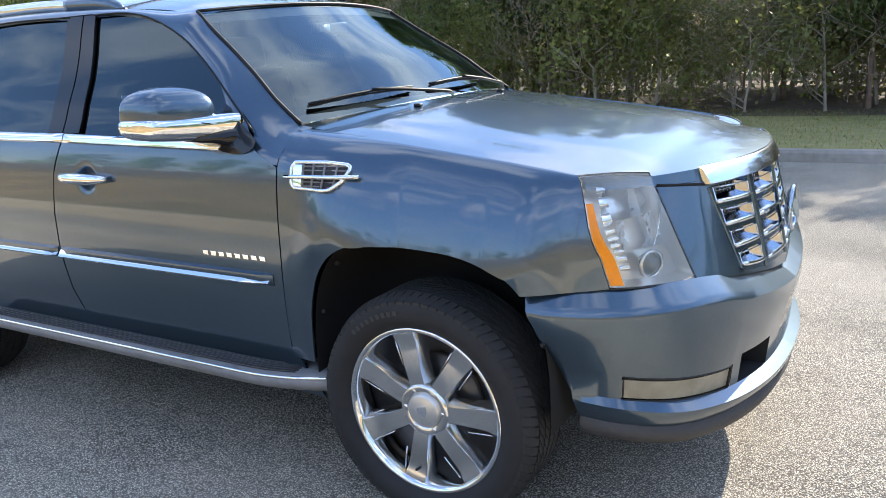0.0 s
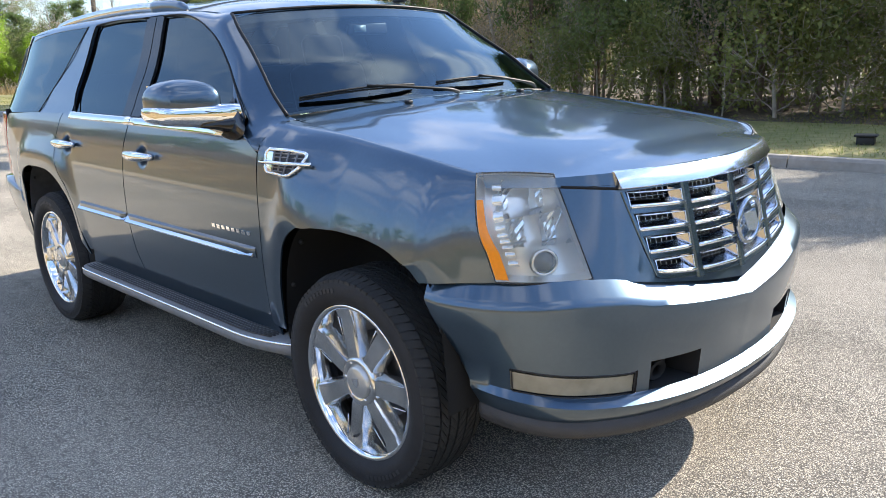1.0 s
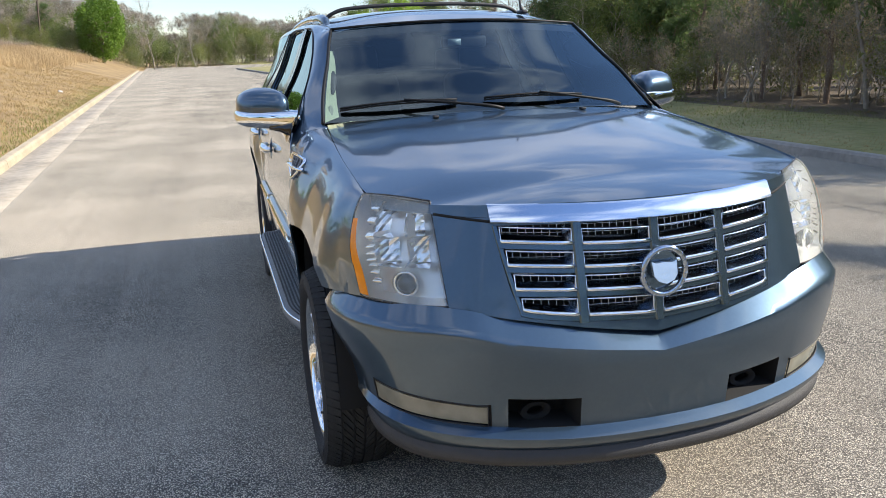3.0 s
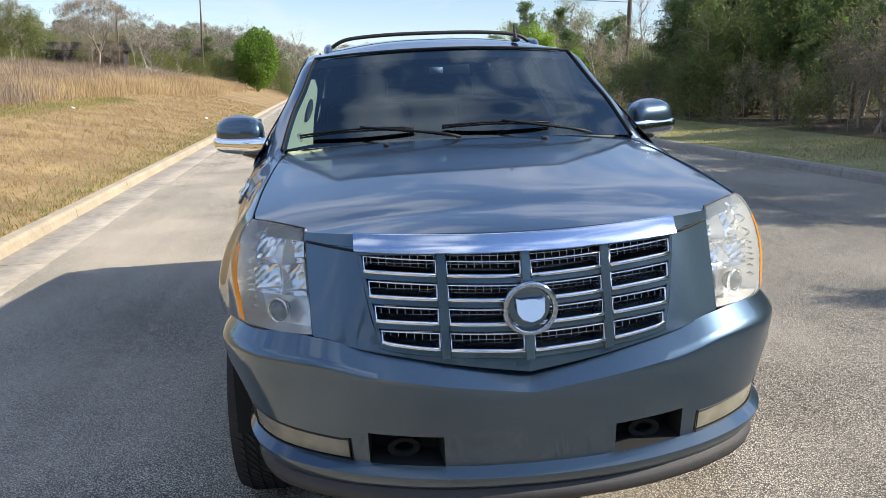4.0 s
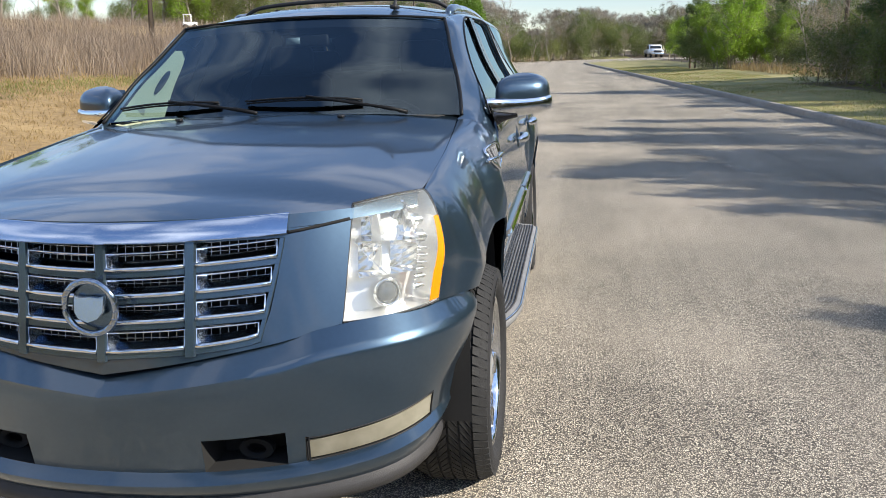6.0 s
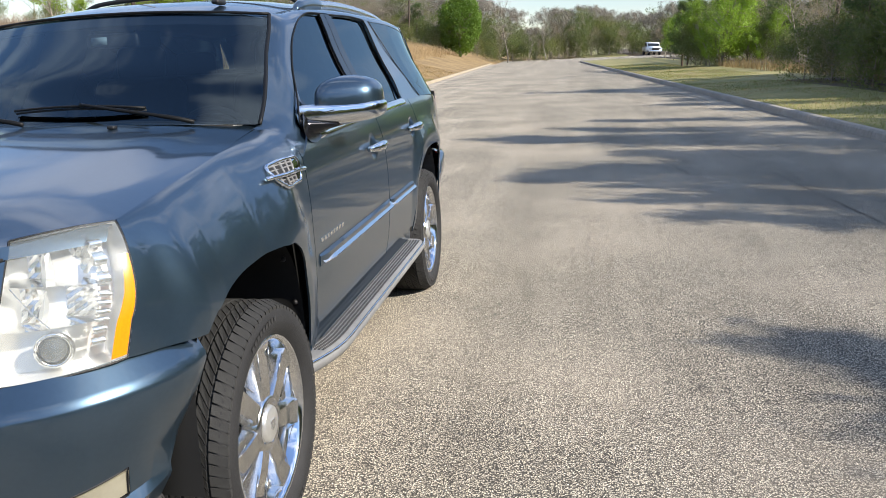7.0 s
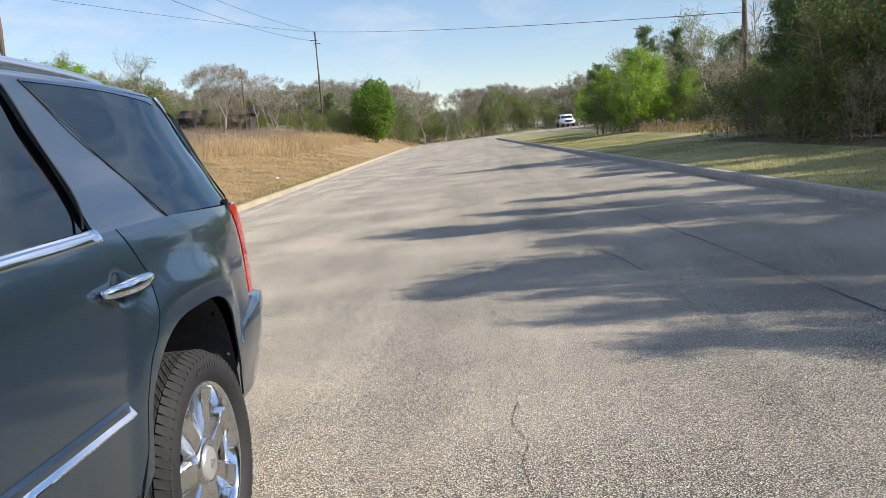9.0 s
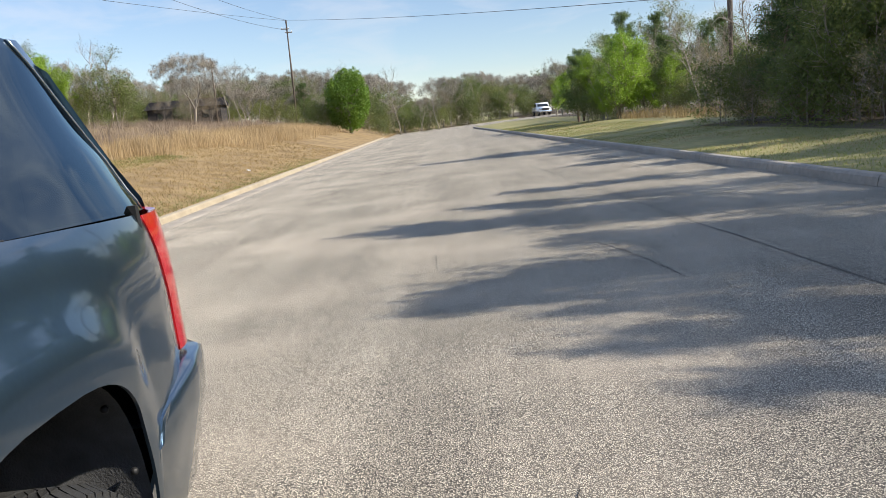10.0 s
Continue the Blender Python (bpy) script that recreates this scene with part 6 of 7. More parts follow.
# bright strips along the waist and on the doors
def strip(y0, y1, z0, z1, proud, name, material, parents, slope=0.0, taper=0.0):
    rows = []
    for z, d in ((z0, 0), (z0 + .2 * (z1 - z0), proud * .8), ((z0 + z1) / 2, proud), (z1 - .15 * (z1 - z0), proud * .9), (z1, 0)):
        rows.append([side(y, z + slope * (y - y0)) + Vector((d if taper < i < 24 - taper else d * .3, 0, 0)) for i, y in enumerate([y0 + (y1 - y0) * k / 24 for k in range(25)])])
    V, F = grid(rows, (1, 0, 0))
    F += [tuple(k * 25 for k in range(5)), tuple(k * 25 + 24 for k in range(4, -1, -1))]
    return {s: edge_split(o, 40) for s, o in both(name, (V, F), material, "", parents).items()}


strip(.79, 1.700, 1.236, 1.274, .012, "waist_strip", CHROME, front_door, slope=.018)
strip(1.706, 2.50, 1.2525, 1.2905, .012, "waist_strip", CHROME, rear_door, slope=.010)
strip(.585, 1.782, .768, .816, .018, "door_moulding", PAINT, front_door)
strip(1.806, 2.405, .768, .816, .018, "door_moulding", PAINT, rear_door)
for y0, y1, parents in ((.600, 1.782, front_door), (1.806, 2.40, rear_door)):
    rows = [[side(y, z + (.785 - z) * .5 * max(0, 1 - k / 2)) + Vector((d * min(1, .62 + .19 * k), 0, 0)) for k, y in enumerate([y0 + (y1 - y0) * k / 20 for k in range(21)])] for z, d in ((.771, .012), (.773, .025), (.779, .028), (.803, .009), (.805, .006))]
    V, F = grid(rows, (1, 0, 0))
    F += [tuple(k * 21 for k in range(5)), tuple(k * 21 + 20 for k in range(4, -1, -1))]
    for o in both("moulding_insert", (V, F), CHROME, "", parents).values():
        edge_split(o, 35)
# name badge on the front doors: eight plain bright bars
for k in range(8):
    y = .612 + k * .040
    V, F = prism([(0, 0), (.025, 0), (.028, .016), (.003, .016)], 0, .004)
    both("badge_letter_bar", ([Vector((half(y, .868) + v.z - .001, y + v.x, .858 + v.y)) for v in V], F), CHROME, "", front_door, smooth=False)


def door_handle(yc, z, parents):
    pts, rad = [], []
    for i in range(15):
        u = -1 + 2 * i / 14
        pts.append(side(yc + .145 * u, z + .002) + Vector((.012 + .030 * (1 - u * u) ** .5, 0, 0)))
        rad.append(.013 + .010 * (1 - u * u))
    return both("door_handle", tube(pts, rad, 10, True, 1.05), CHROME, "chrome door handle", parents)


for (yc, zc), door in zip(HANDLES, (front_door, rear_door)):
    door_handle(yc, zc, door)

# side vents on the wings
VO = [(.452, 1.217), (.30, 1.217), (.205, 1.208), (.188, 1.195), (.215, 1.150), (.262, 1.120), (.300, 1.116), (.452, 1.119), (.470, 1.135), (.470, 1.20)]


def wing(y, z):
    """A point of the wing at the height z."""
    lo, hi = .9, 1.36
    for _ in range(24):
        mid = (lo + hi) / 2
        if fender_top(y, mid).z < z:
            lo = mid
        else:
            hi = mid
    return fender_top(y, lo)


VO = [(.352 + (y - .335) * .80, 1.165 + (z - 1.165) * .86) for y, z in VO]
vent_loop = resample(VO + VO[:1], 40)[:-1]
vent = both("side_vent", tube([wing(p.x, p.y) + Vector((.006, 0, 0)) for p in vent_loop + vent_loop[:1]], .008, 6, False), CHROME, "chrome-framed wing vent with dark fins")
mid = Vector((.345, 1.165))
both("vent_backing", grid([[wing(*(mid + (Vector(p[:2]) - mid) * f)[:2]) + Vector((.003, 0, 0)) for p in vent_loop] for f in (1, .5, .02)], (1, 0, 0), True), BLACK, "", vent)
both("vent_plate", grid([[wing(y, z) + Vector((.009, 0, 0)) for y in (.418, .435, .452)] for z in (1.130, 1.145, 1.19, 1.203)], (1, 0, 0)), CHROME, "", vent)
for y in (.285, .330, .375, .415):
    both("vent_fin", tube([wing(y, 1.128) + Vector((.006, 0, 0)), wing(y, 1.205) + Vector((.006, 0, 0))], .0045, 5), STEPM, "", vent)
for z in (1.197, 1.184, 1.148, 1.134):
    both("vent_fin", tube([wing(.245 if z > 1.165 else .265, z) + Vector((.006, 0, 0)), wing(.42, z) + Vector((.006, 0, 0))], .003, 4), STEPM, "", vent)
bar = [wing(.195 + .285 * i / 8, 1.168 - .004 * i / 8) + Vector((.016, 0, 0)) for i in range(9)]
both("vent_blade", tube(bar, .010, 6, True, .8), CHROME, "", vent)

# ---------------------------------------------------------------- mirrors
def mirror_head():
    rows = []
    for i in range(19):
        v = i / 18
        z = 1.322 + .150 * v
        rx = .121 * max(.04, 1 - max(0, (v - .25) / .75) ** 3.8) ** .5 * (1 - .12 * max(0, .2 - v) / .2)
        ry = .110 * max(.04, 1 - max(0, (v - .25) / .75) ** 3.2) ** .5 * (1 - .15 * max(0, .2 - v) / .2)
        row = []
        for k in range(32):
            t = 2 * math.pi * k / 32
            cx, sy = math.cos(t), math.sin(t)
            e = .52
            x = 1.049 + rx * math.copysign(abs(cx) ** e, cx)
            y = .950 + ry * math.copysign(abs(sy) ** e, sy) * (1.15 if sy < 0 else .60) + .05 * (x - 1.03) / .12
            row.append(Vector((x, y, z)))
        rows.append(row)
    V, F = grid(rows, close=True)
    F += [tuple(range(32))[::-1], tuple(range(len(V) - 32, len(V)))]
    return rows, (V, F)


mrows, mhead = mirror_head()
mirror = both("wing_mirror", (mhead[0], mhead[1]), PAINT, "painted wing mirror with a chrome lower shell", front_door)


def shell(stations, n=20):
    """A closed body from the door outwards; stations: x, front, back, bottom, top."""
    rows = []
    for x, y0, y1, z0, z1 in stations:
        row = []
        for k in range(n):
            a = 2 * math.pi * k / n
            ca, sa = math.cos(a), math.sin(a)
            yy = (y0 + y1) / 2 + (y1 - y0) / 2 * math.copysign(abs(ca) ** .42, ca)
            lower = 1 - .16 * max(0, -sa)
            row.append(Vector((x, (y0 + y1) / 2 + (yy - (y0 + y1) / 2) * lower, (z0 + z1) / 2 + (z1 - z0) / 2 * math.copysign(abs(sa) ** .45, sa))))
        rows.append(row)
    V, F = grid(rows, close=True)
    k = len(V) - n
    return V, F + [tuple(range(n))[::-1], tuple(range(k, k + n))]


for o in both("mirror_lower_shell", shell([(.895, .728, .800, 1.280, 1.368), (.925, .744, .880, 1.278, 1.370), (.955, .768, .950, 1.278, 1.370), (1.00, .796, .995, 1.280, 1.370), (1.06, .828, 1.020, 1.284, 1.370), (1.12, .856, 1.040, 1.291, 1.371), (1.150, .874, 1.050, 1.298, 1.371), (1.168, .892, 1.050, 1.306, 1.369), (1.177, .915, 1.045, 1.316, 1.364), (1.181, .945, 1.030, 1.328, 1.356)]), CHROME, "", mirror).values():
    edge_split(o, 50)
both("mirror_base", shell([(.880, .690, .905, 1.232, 1.320), (.915, .700, .900, 1.236, 1.318), (.945, .728, .890, 1.250, 1.312), (.985, .775, .895, 1.270, 1.302), (1.03, .815, .905, 1.280, 1.294)]), GLOSSB, "gloss black mirror foot", mirror)
both("mirror_seam", tube([(1.02, .806, 1.345), (.985, .790, 1.338), (.965, .776, 1.322), (.935, .757, 1.318)], .0018, 4), DARK, "", mirror)
# black triangle of the door that carries it
tri = [(.630, 1.275), (.634, 1.258), (.650, 1.243), (.68, 1.233), (.72, 1.230), (.78, 1.238), (.84, 1.255), (.85, 1.285), (.845, 1.34), (.81, 1.395), (.745, 1.345), (.665, 1.30)]
both("mirror_mount", ([side(*p) + Vector((.006, 0, 0)) for p in tri] + [side(.76, 1.31) + Vector((.010, 0, 0))], [(i, (i + 1) % len(tri), len(tri)) for i in range(len(tri))]), GLOSSB, "", mirror)
both("mirror_glass", grid([[Vector((1.040 + .095 * u, 1.018 + .04 * u, 1.385 + .065 * v + .0)) for u in (-1, 0, 1)] for v in (-1, 0, 1)], (0, 1, 0)), CHROME, "", mirror)

# ---------------------------------------------------------------- running boards
rows = []
ys = [.375 + (2.43 - .375) * i / 40 for i in range(41)]


def step_out(y):
    a = min(max((y - .375) / .36, 0), 1)
    b = min(max((2.44 - y) / .10, 0), 1)
    return .955 + .092 * math.sin(a * math.pi / 2) ** .8 - .03 * (1 - b) ** 2


prof = ((-.16, .458, 0), (-.03, .452, 0), (-.012, .447, 0), (0, .436, 0), (.002, .418, 0), (-.012, .396, 0), (-.05, .376, 0), (-.16, .372, 0))
rows = [[Vector((step_out(y) + d if d > -.15 else .86, y, z + .035 * max(0, 1 - (y - .375) / .25) ** 2 * 0)) for y in ys] for d, z, _ in prof]
V, F = grid(rows, (1, 0, 0))
n = len(ys)
F += [tuple(k * n for k in range(8)), tuple(k * n + n - 1 for k in range(7, -1, -1))]
board = both("running_board", (V, F), STEPM, "grey plastic running board with a bright edge line")
both("board_edge_line", tube([Vector((step_out(y) - .004, y, .442)) for y in ys], .0065, 6), CHROME, "", board)
for k in range(5):
    d = .030 + .017 * k
    both("board_rib", tube([Vector((step_out(y) - d, y, .456)) for y in ys[3:-1]], .0045, 4), GREYP, "", board)

# ---------------------------------------------------------------- roof rack, aerial, wipers
rail_pts = [(.612, y, roof_at(.612, y) + h) for y, h in ((1.98, .014), (2.2, .018), (2.6, .017), (2.9, .010), (3.15, .000), (3.34, -.014))]
rail = both("roof_rail", tube(spline(rail_pts, 5), .025, 10, True, 1.05), SATIN, "silver roof rail with a painted front foot")
foot = [(.610, y, roof_at(.610, y) + h) for y, h in ((1.64, -.012), (1.70, .004), (1.78, .013), (1.88, .016), (2.00, .015))]
both("rail_foot", tube(spline(foot, 4), [.014, .018, .022, .025] + [.028] * 13, 10, True, 1.05), PAINT, "", rail)
ZB = roof_at(0, 1.76)
part("cross_bar", tube(spline([(-.59, 1.77, ZB - .036), (-.54, 1.76, ZB - .006), (-.45, 1.755, ZB + .014), (-.2, 1.75, ZB + .028), (.2, 1.75, ZB + .028), (.45, 1.755, ZB + .014), (.54, 1.76, ZB - .006), (.59, 1.77, ZB - .036)], 4), .011, 8, True, .8, (0, 1, 0)), BLACK, car)
aerial = part("aerial", tube([(.405, 1.22, 1.80), (.405, 1.245, 1.83), (.405, 1.27, 1.885)], [.016, .008, .005], 8), BLACK, car)
part("aerial_foot", bm_vf(cuboid((.405, 1.225, 1.803), (.035, .09, .02), .008)), BLACK, aerial)


def wiper(x0, x1, yoff):
    """An arm from its pivot x0 and a blade lying along the foot of the glass to x1."""
    def on(x, k, h):
        r = rows_ws[min(max(k, 0), 20)]
        i = (x / r[-1].x + 1) * 14
        i = min(max(i, 0), 27.99)
        j = int(i)
        return r[j].lerp(r[j + 1], i - j) + Vector((0, -.6, .8)) * h
    blade = [on(x0 + (x1 - x0) * (.30 + .78 * i / 8), 2 + yoff, .020 + .012 * math.sin(math.pi * i / 8)) for i in range(9)]
    w = part("wiper", tube(blade, .0075, 6, True, .7), WIPER, car, "black windscreen wiper")
    armp = [on(x0, 0, .012), on(x0 + (x1 - x0) * .12, 0, .035), on(x0 + (x1 - x0) * .45, 1, .045), on(x0 + (x1 - x0) * .66, 2 + yoff, .040)]
    part("wiper_arm", tube(spline(armp, 4), [.009] * 5 + [.007] * 4 + [.006] * 4, 6), WIPER, w)
    part("wiper_blade_rubber", tube([p + Vector((0, .006, -.010)) for p in blade], .004, 4), RUBBER, w)


rows_ws = rows
rows_ws = []
for p in ws_l:
    k = (p.z - 1.31) / .43
    rows_ws.append([Vector((p.x * u, p.y - (.150 - .055 * k) * (1 - u * u), p.z + .028 * (1 - u * u))) for u in [-1 + i / 14 for i in range(29)]])
wiper(-.02, -.68, 0)
wiper(.60, -.04, 0)
both("bonnet_nozzle", bm_vf(cuboid(bonnet(.35, .93) + Vector((0, 0, .006)), (.025, .03, .012), .004)), BLACK)

# ---------------------------------------------------------------- inside of the body and the cabin
for name, c, size in (("floor_pan", (0, 1.46, .43), (1.55, 1.9, .26)), ("engine_bay", (0, -.05, .55), (1.16, 1.3, .45)), ("axle_tunnel", (0, 3.2, .60), (1.14, 1.5, .40)), ("cabin_tub", (0, 1.47, .85), (1.84, 1.82, .72)), ("boot_tub", (0, 3.75, .75), (1.66, .55, .55)), ("engine_cover", (0, .0, .97), (1.30, 1.1, .16)), ("boot_floor", (0, 3.1, 1.12), (1.70, 1.2, .22)), ("crash_beam", (0, -.60, .62), (1.1, .35, .5))):
    part(name, bm_vf(cuboid(c, size, .03)), DARK, car, smooth=False)
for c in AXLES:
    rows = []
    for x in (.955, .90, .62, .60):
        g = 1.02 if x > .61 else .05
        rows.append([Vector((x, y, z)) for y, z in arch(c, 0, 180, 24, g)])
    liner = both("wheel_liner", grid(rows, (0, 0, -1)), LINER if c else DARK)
    for y, z in arch(c, 20, 160, 5, 1.0):
        bm = bmesh.new()
        bmesh.ops.create_uvsphere(bm, u_segments=8, v_segments=6, radius=.010, matrix=Matrix.Translation((.935, y * .985 + c * .015, z - .012)))
        both("liner_clip", bm_vf(bm), BLACK, "", liner)
part("dashboard", tube(spline([(-.72, .80, 1.20), (-.3, .74, 1.235), (.3, .74, 1.235), (.72, .80, 1.20)], 4), .16, 10, True, .6), CABIN, car)
for x in (-.40, .40):
    seat = part("front_seat", merge(bm_vf(cuboid((x, 1.55, .90), (.52, .52, .18), .06, None, 3)), bm_vf(cuboid((x, 1.86, 1.18), (.50, .16, .62), .06, pose(0, 0, 0, -14), 3))), CABIN, car)
    part("head_rest", bm_vf(cuboid((x, 1.95, 1.56), (.27, .11, .19), .05, pose(0, 0, 0, -10), 3)), CABIN, seat)
    for d in (-.06, .06):
        part("head_rest_post", tube([(x + d, 1.90, 1.40), (x + d, 1.93, 1.52)], .006, 6), CHROME, seat)
both("lamp_back", bm_vf(cuboid((.81, 3.69, 1.07), (.22, .02, .42), 0)), DARK, smooth=False)
part("cargo_panel", bm_vf(cuboid((0, 3.45, 1.30), (1.50, .04, .40), .01)), DARK, car, smooth=False)
part("rear_seat", merge(bm_vf(cuboid((0, 2.70, 1.15), (1.4, .18, .66), .06, None, 3)), bm_vf(cuboid((-.45, 2.72, 1.53), (.26, .1, .18), .04)), bm_vf(cuboid((.45, 2.72, 1.53), (.26, .1, .18), .04))), CABIN, car)
wheel_ring = [Vector((.40 + .19 * math.cos(t), 1.10 - .06 * math.sin(t), 1.17 + .18 * math.sin(t))) for t in [2 * math.pi * k / 28 for k in range(29)]]
steer = part("steering_wheel", tube(wheel_ring, .016, 8, False), CABIN, car)
part("steering_hub", bm_vf(cuboid((.40, 1.09, 1.16), (.20, .05, .13), .03)), CABIN, steer)
mir = part("cabin_mirror", bm_vf(cuboid((0, 1.02, 1.655), (.24, .03, .06), .012)), CABIN, car)
part("cabin_mirror_glass", bm_vf(cuboid((-.055, 1.003, 1.655), (.07, .004, .032), 0)), mat("pale_sticker", (.30, .38, .42), .4), mir)
part("headliner", grid([[Vector((x, y, roof_at(x, y) - .045)) for x in [-.62 + .124 * i for i in range(11)]] for y in (1.15, 1.6, 2.2, 3.0, 3.6)], (0, 0, -1)), CABIN, car)
# pale pillar trim with its grab handle, in the sun on the passenger's side
def trim_at(k, f):
    """A point of the trim: k along the pillar, f from the glass's edge inwards."""
    p = ws_l[k]
    w = .20 * (1 - k / 17) ** .8 + .035
    return Vector((-p.x * .985 + .48 * w * f, p.y + .028 + 1.2 * w * f, p.z - .02))


trim = part("pillar_trim", grid([[trim_at(k, f) for f in (0, .33, .66, 1)] for k in range(1, 17)], (1, -.5, .2)), TAN, car, "pale green-grey windscreen pillar trim")
part("trim_back", grid([[trim_at(k, f) + Vector((-.0056, .002, 0)) for f in (0, .33, .66, 1)] for k in range(1, 17)], (-1, .5, .2)), DARK, trim)
part("grab_slot", tube([trim_at(k, .52) + Vector((.006, -.003, .002)) for k in (6, 7, 8, 9, 10, 11)], [.006, .017, .020, .020, .016, .006], 8, True, .3, (0, 1, 0)), CABIN, trim)
speaker = lathe([(0, .001), (.006, .028), (.004, .034), (0, .036)], 20)
part("pillar_speaker", ([trim_at(3, .4) + Vector((.004, -.002, 0)) + Vector((v[0] * .6 + v[1] * .5, -v[0] * .7 + v[1] * .5, v[2])) * .7 for v in speaker[0]], speaker[1]), mat("speaker_mesh", (.40, .42, .33), .7), trim)

# ---------------------------------------------------------------- wheels
R_T, R_R = .403, .290
tyre_prof = [(-.095, R_R - .01), (-.125, R_R + .005), (-.138, R_R + .03), (-.142, .335), (-.138, .365), (-.128, .385), (-.112, R_T - .010), (-.09, R_T - .007), (.09, R_T - .007), (.112, R_T - .010), (.128, .385), (.138, .365), (.142, .335), (.138, R_R + .03), (.125, R_R + .005), (.095, R_R - .01)]
tyre_me = part("tyre", lathe(tyre_prof, 80), RUBBER)
# tread blocks: shoulder lugs and three ribs cut by slanted sipes
blocks = []
NB = 76
for k in range(NB):
    a0 = 2 * math.pi * k / NB
    for x0, x1, frac, skew, rr in ((-.135, -.088, .82, .55, 1), (.088, .135, .82, -.55, 1), (-.080, -.044, .80, 1.5, 0), (-.036, -.005, .84, 1.1, 0), (.005, .036, .84, -1.1, 0), (.044, .080, .80, -1.5, 0)):
        a1 = a0 + 2 * math.pi / NB * frac
        sk = 2 * math.pi / NB * skew
        top = []
        for x, w in ((x0, 0), (x1, 1)):
            drop = .020 if rr and abs(x) > .12 else .0
            for a in (a0, a1):
                top.append(((x), a + sk * w, R_T - drop + (.001 if not drop else 0)))
        V = [Vector((x, r * math.cos(a), r * math.sin(a))) for x, a, r in top] + [Vector((x, (r - .012) * math.cos(a), (r - .012) * math.sin(a))) for x, a, r in top]
        blocks.append((V, [(0, 1, 3, 2), (0, 4, 5, 1), (2, 3, 7, 6), (0, 2, 6, 4), (1, 5, 7, 3)]))
tread_me = part("tread", merge(*blocks), TREAD, smooth=False)
# raised plain bars on the sidewall
V = [Vector((-.1425 - d, r * math.cos(t), r * math.sin(t))) for d in (0, .0015) for r, t in ((.338, 0), (.354, 0), (.354, .045), (.338, .045))]
letters_me = part("sidewall_bar", (V, [(4, 5, 6, 7), (0, 1, 5, 4), (1, 2, 6, 5), (2, 3, 7, 6), (3, 0, 4, 7)]), mat("sidewall_relief", (.03, .03, .031), .6), smooth=False)
rim_prof = [(-.095, R_R + .002), (-.118, R_R + .002), (-.122, R_R - .005), (-.118, R_R - .014), (-.105, R_R - .020), (-.06, R_R - .032), (.02, R_R - .045), (.10, R_R - .040), (.118, R_R - .01)]
rim_me = part("rim_barrel", lathe(rim_prof, 72), CHROME)
disc = merge(lathe([(.01, .03), (-.012, .05), (-.012, .165), (.01, .165)], 40), lathe([(.02, .0), (.02, .25)], 40))
disc_me = part("brake_disc", disc, mat("brake_steel", (.12, .115, .11), .45, .8, spread=.2, scale=30))


def spoke():
    """One broad flat spoke along +z, with bevelled flanks and a step near the rim."""
    rows = []
    for r, w, x in ((.070, .030, -.098), (.095, .031, -.104), (.15, .033, -.103), (.20, .036, -.099), (.235, .039, -.097), (.248, .041, -.103), (.285, .046, -.108)):
        rows.append([Vector((x + .050, -w - .010, r)), Vector((x + .012, -w - .003, r)), Vector((x, -w + .003, r)), Vector((x, 0, r)), Vector((x, w - .003, r)), Vector((x + .012, w + .003, r)), Vector((x + .050, w + .010, r))])
    return grid(rows, (-1, 0, 0))


spoke_me = edge_split(part("spoke", spoke(), DULL), 30)
slot_me = part("spoke_slot", tube([(-.103, .0345, .16), (-.1005, .041, .245)], .0025, 4), DULL)
hub_me = part("hub", lathe([(-.04, .098), (-.098, .094), (-.108, .086), (-.110, .080), (-.106, .062), (-.104, .060)], 40), DULL)
cap_me = part("hub_cap", lathe([(-.104, .060), (-.112, .058), (-.116, .050), (-.117, .0005)], 36), mat("pale_silver_cap", (.62, .62, .60), .3, .7, spread=.1, scale=60))
logo_v, logo_f = prism([(-.020, .016), (.020, .016), (.017, -.008), (0, -.020), (-.017, -.008)], 0, .003)
logo_me = part("cap_crest", ([Vector((-.1165 - v.z, v.x, v.y)) for v in logo_v], logo_f), SATIN, smooth=False)
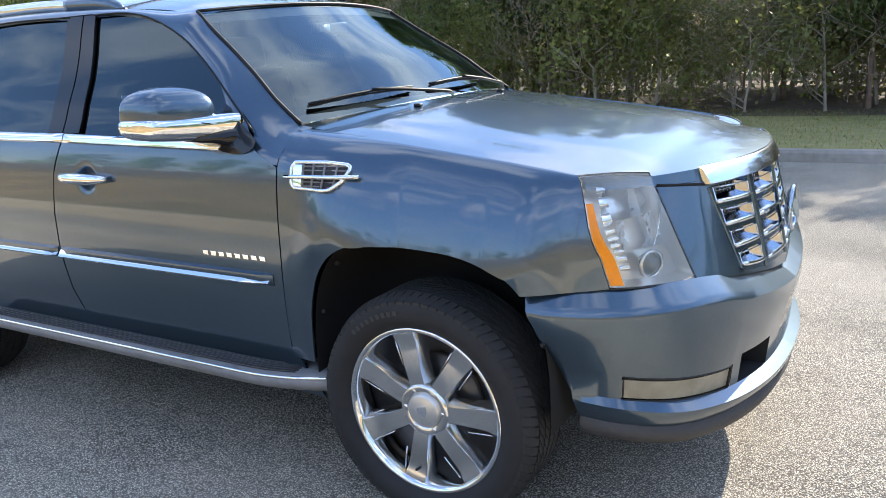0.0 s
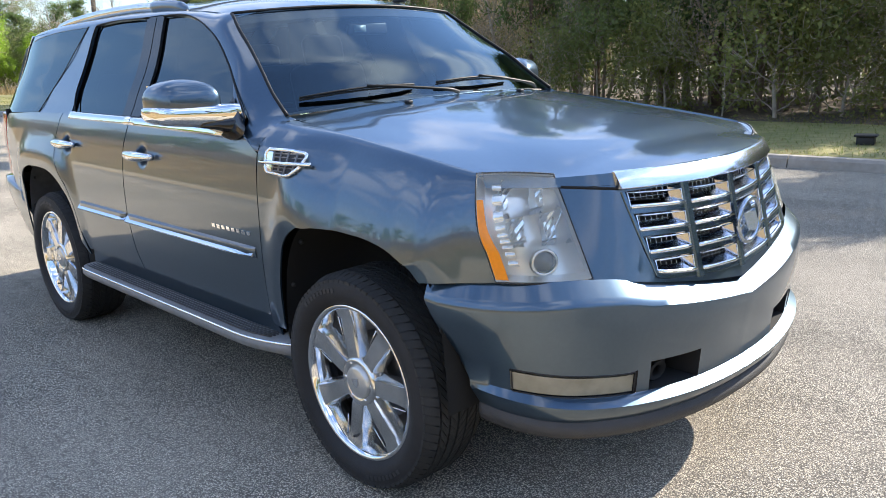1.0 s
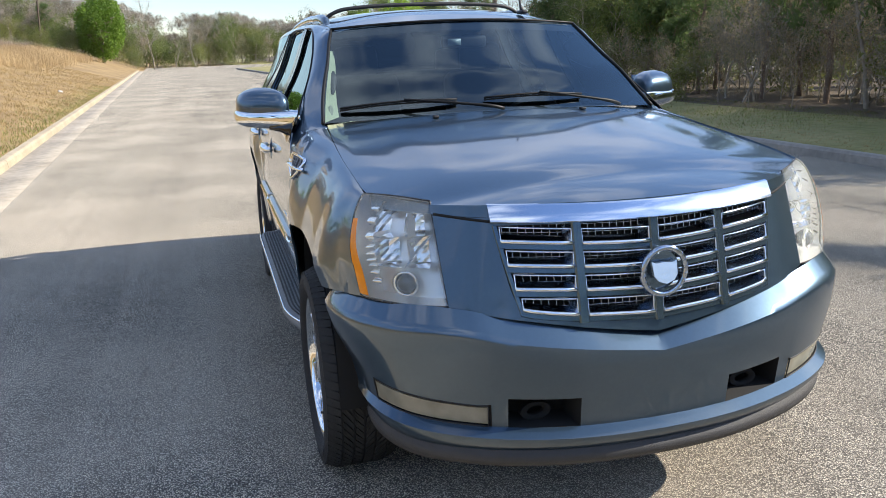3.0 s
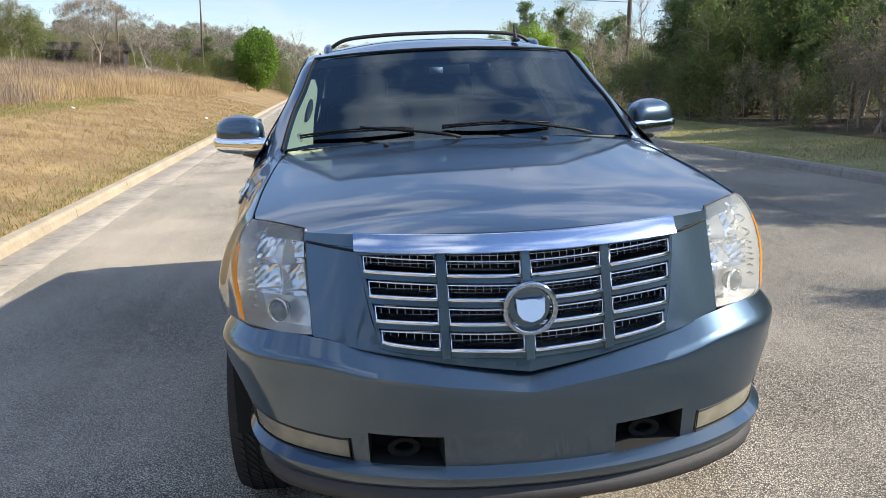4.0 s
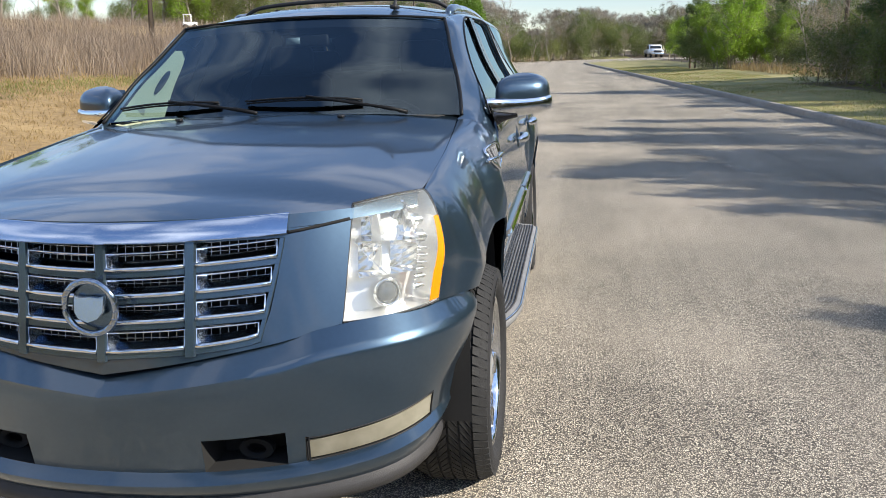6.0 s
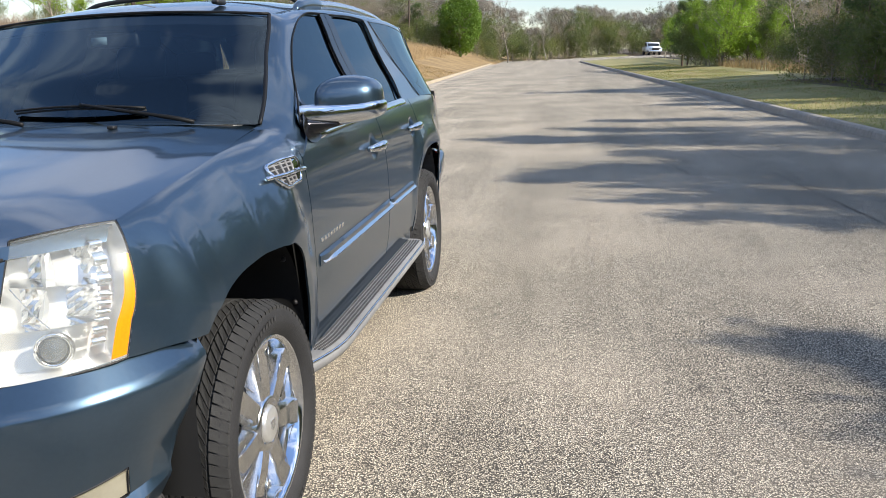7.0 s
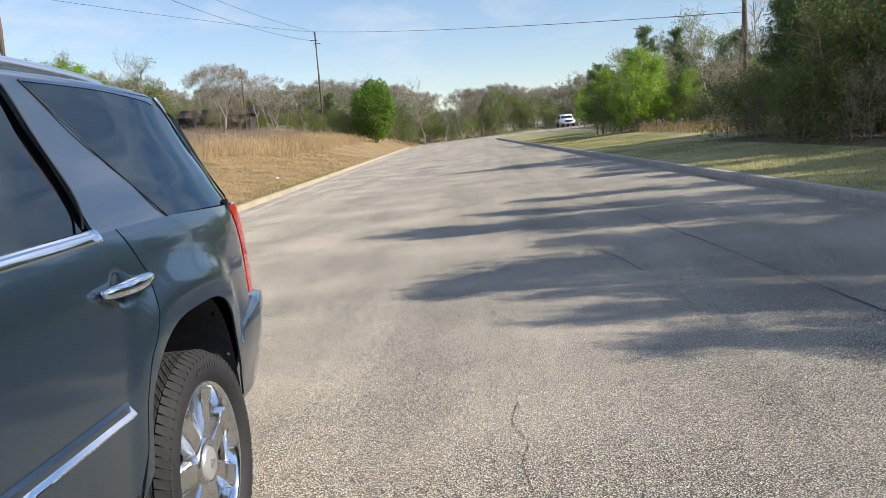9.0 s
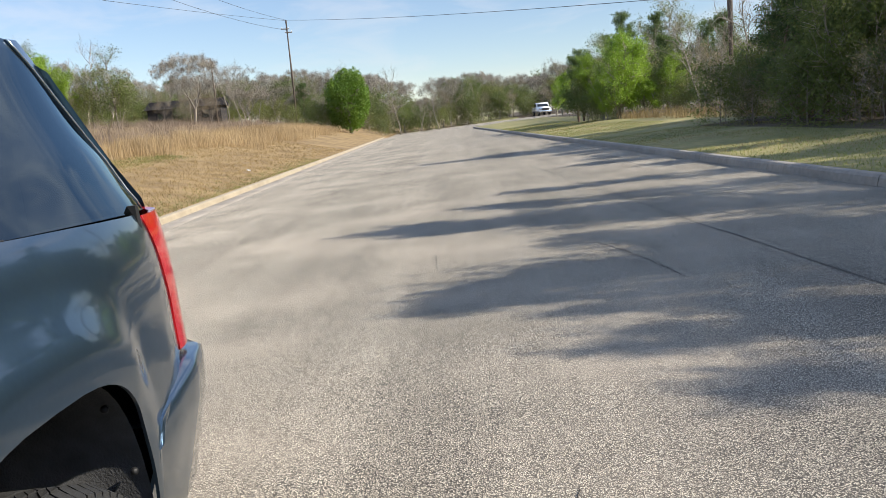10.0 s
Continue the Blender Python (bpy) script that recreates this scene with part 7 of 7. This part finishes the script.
nut_me = part("wheel_nut", lathe([(-.09, .010), (-.112, .010), (-.114, .006), (-.114, .0005)], 8), CHROME)
valve_me = part("valve_stem", tube([(-.085, 0, .235), (-.112, 0, .228)], .005, 6), BLACK)
PROTO = [tyre_me, tread_me, letters_me, rim_me, disc_me, spoke_me, slot_me, hub_me, cap_me, logo_me, nut_me, valve_me]
ME = {o.name.split('.')[0]: o.data for o in PROTO}
for o in PROTO:
    bpy.data.objects.remove(o)


def wheel(x, y, turn, s, steer_deg=0.0):
    """A wheel; s -1 on the passenger's side, 1 on the driver's."""
    w = new("wheel")
    w.parent = car
    w["label"] = "seven-spoke chrome wheel with a low-profile tyre"
    w.matrix_basis = pose(x, y, .400, 0, 0, steer_deg) @ (pose(0, 0, 0, 0, 0, 180) if s > 0 else Matrix()) @ pose(0, 0, 0, turn)
    ty = part("tyre", ME["tyre"], None, w)
    part("tread", ME["tread"], None, ty)
    for k in range(9):
        for base in (60, 240):
            part("sidewall_bar", ME["sidewall_bar"], None, ty, m=pose(0, 0, 0, base + k * 4))
    rm = part("rim", ME["rim_barrel"], None, w)
    for k in range(7):
        m = pose(0, 0, 0, 360 / 7 * k)
        edge_split(part("spoke", ME["spoke"], None, rm, m=m), 30)
        part("spoke_slot", ME["spoke_slot"], None, rm, m=m)
        part("spoke_slot", ME["spoke_slot"], None, rm, m=m @ pose(0, -.0755, 0, 2.6))
    part("valve_stem", ME["valve_stem"], None, rm, m=pose(0, 0, 0, 205))
    part("brake_disc", ME["brake_disc"], None, w)
    hb = edge_split(part("hub", ME["hub"], None, w), 40)
    part("hub_cap", ME["hub_cap"], None, hb)
    part("cap_crest", ME["cap_crest"], None, hb)
    for k in range(6):
        a = radians(60 * k + 15)
        part("wheel_nut", ME["wheel_nut"], None, hb, m=pose(.004, .073 * math.cos(a), .073 * math.sin(a)))
    return w


wheel(-.862, AXLES[0], -14, -1)
wheel(.862, AXLES[0], 3, 1)
wheel(-.855, AXLES[1], 9, -1)
wheel(.855, AXLES[1], 20, 1)
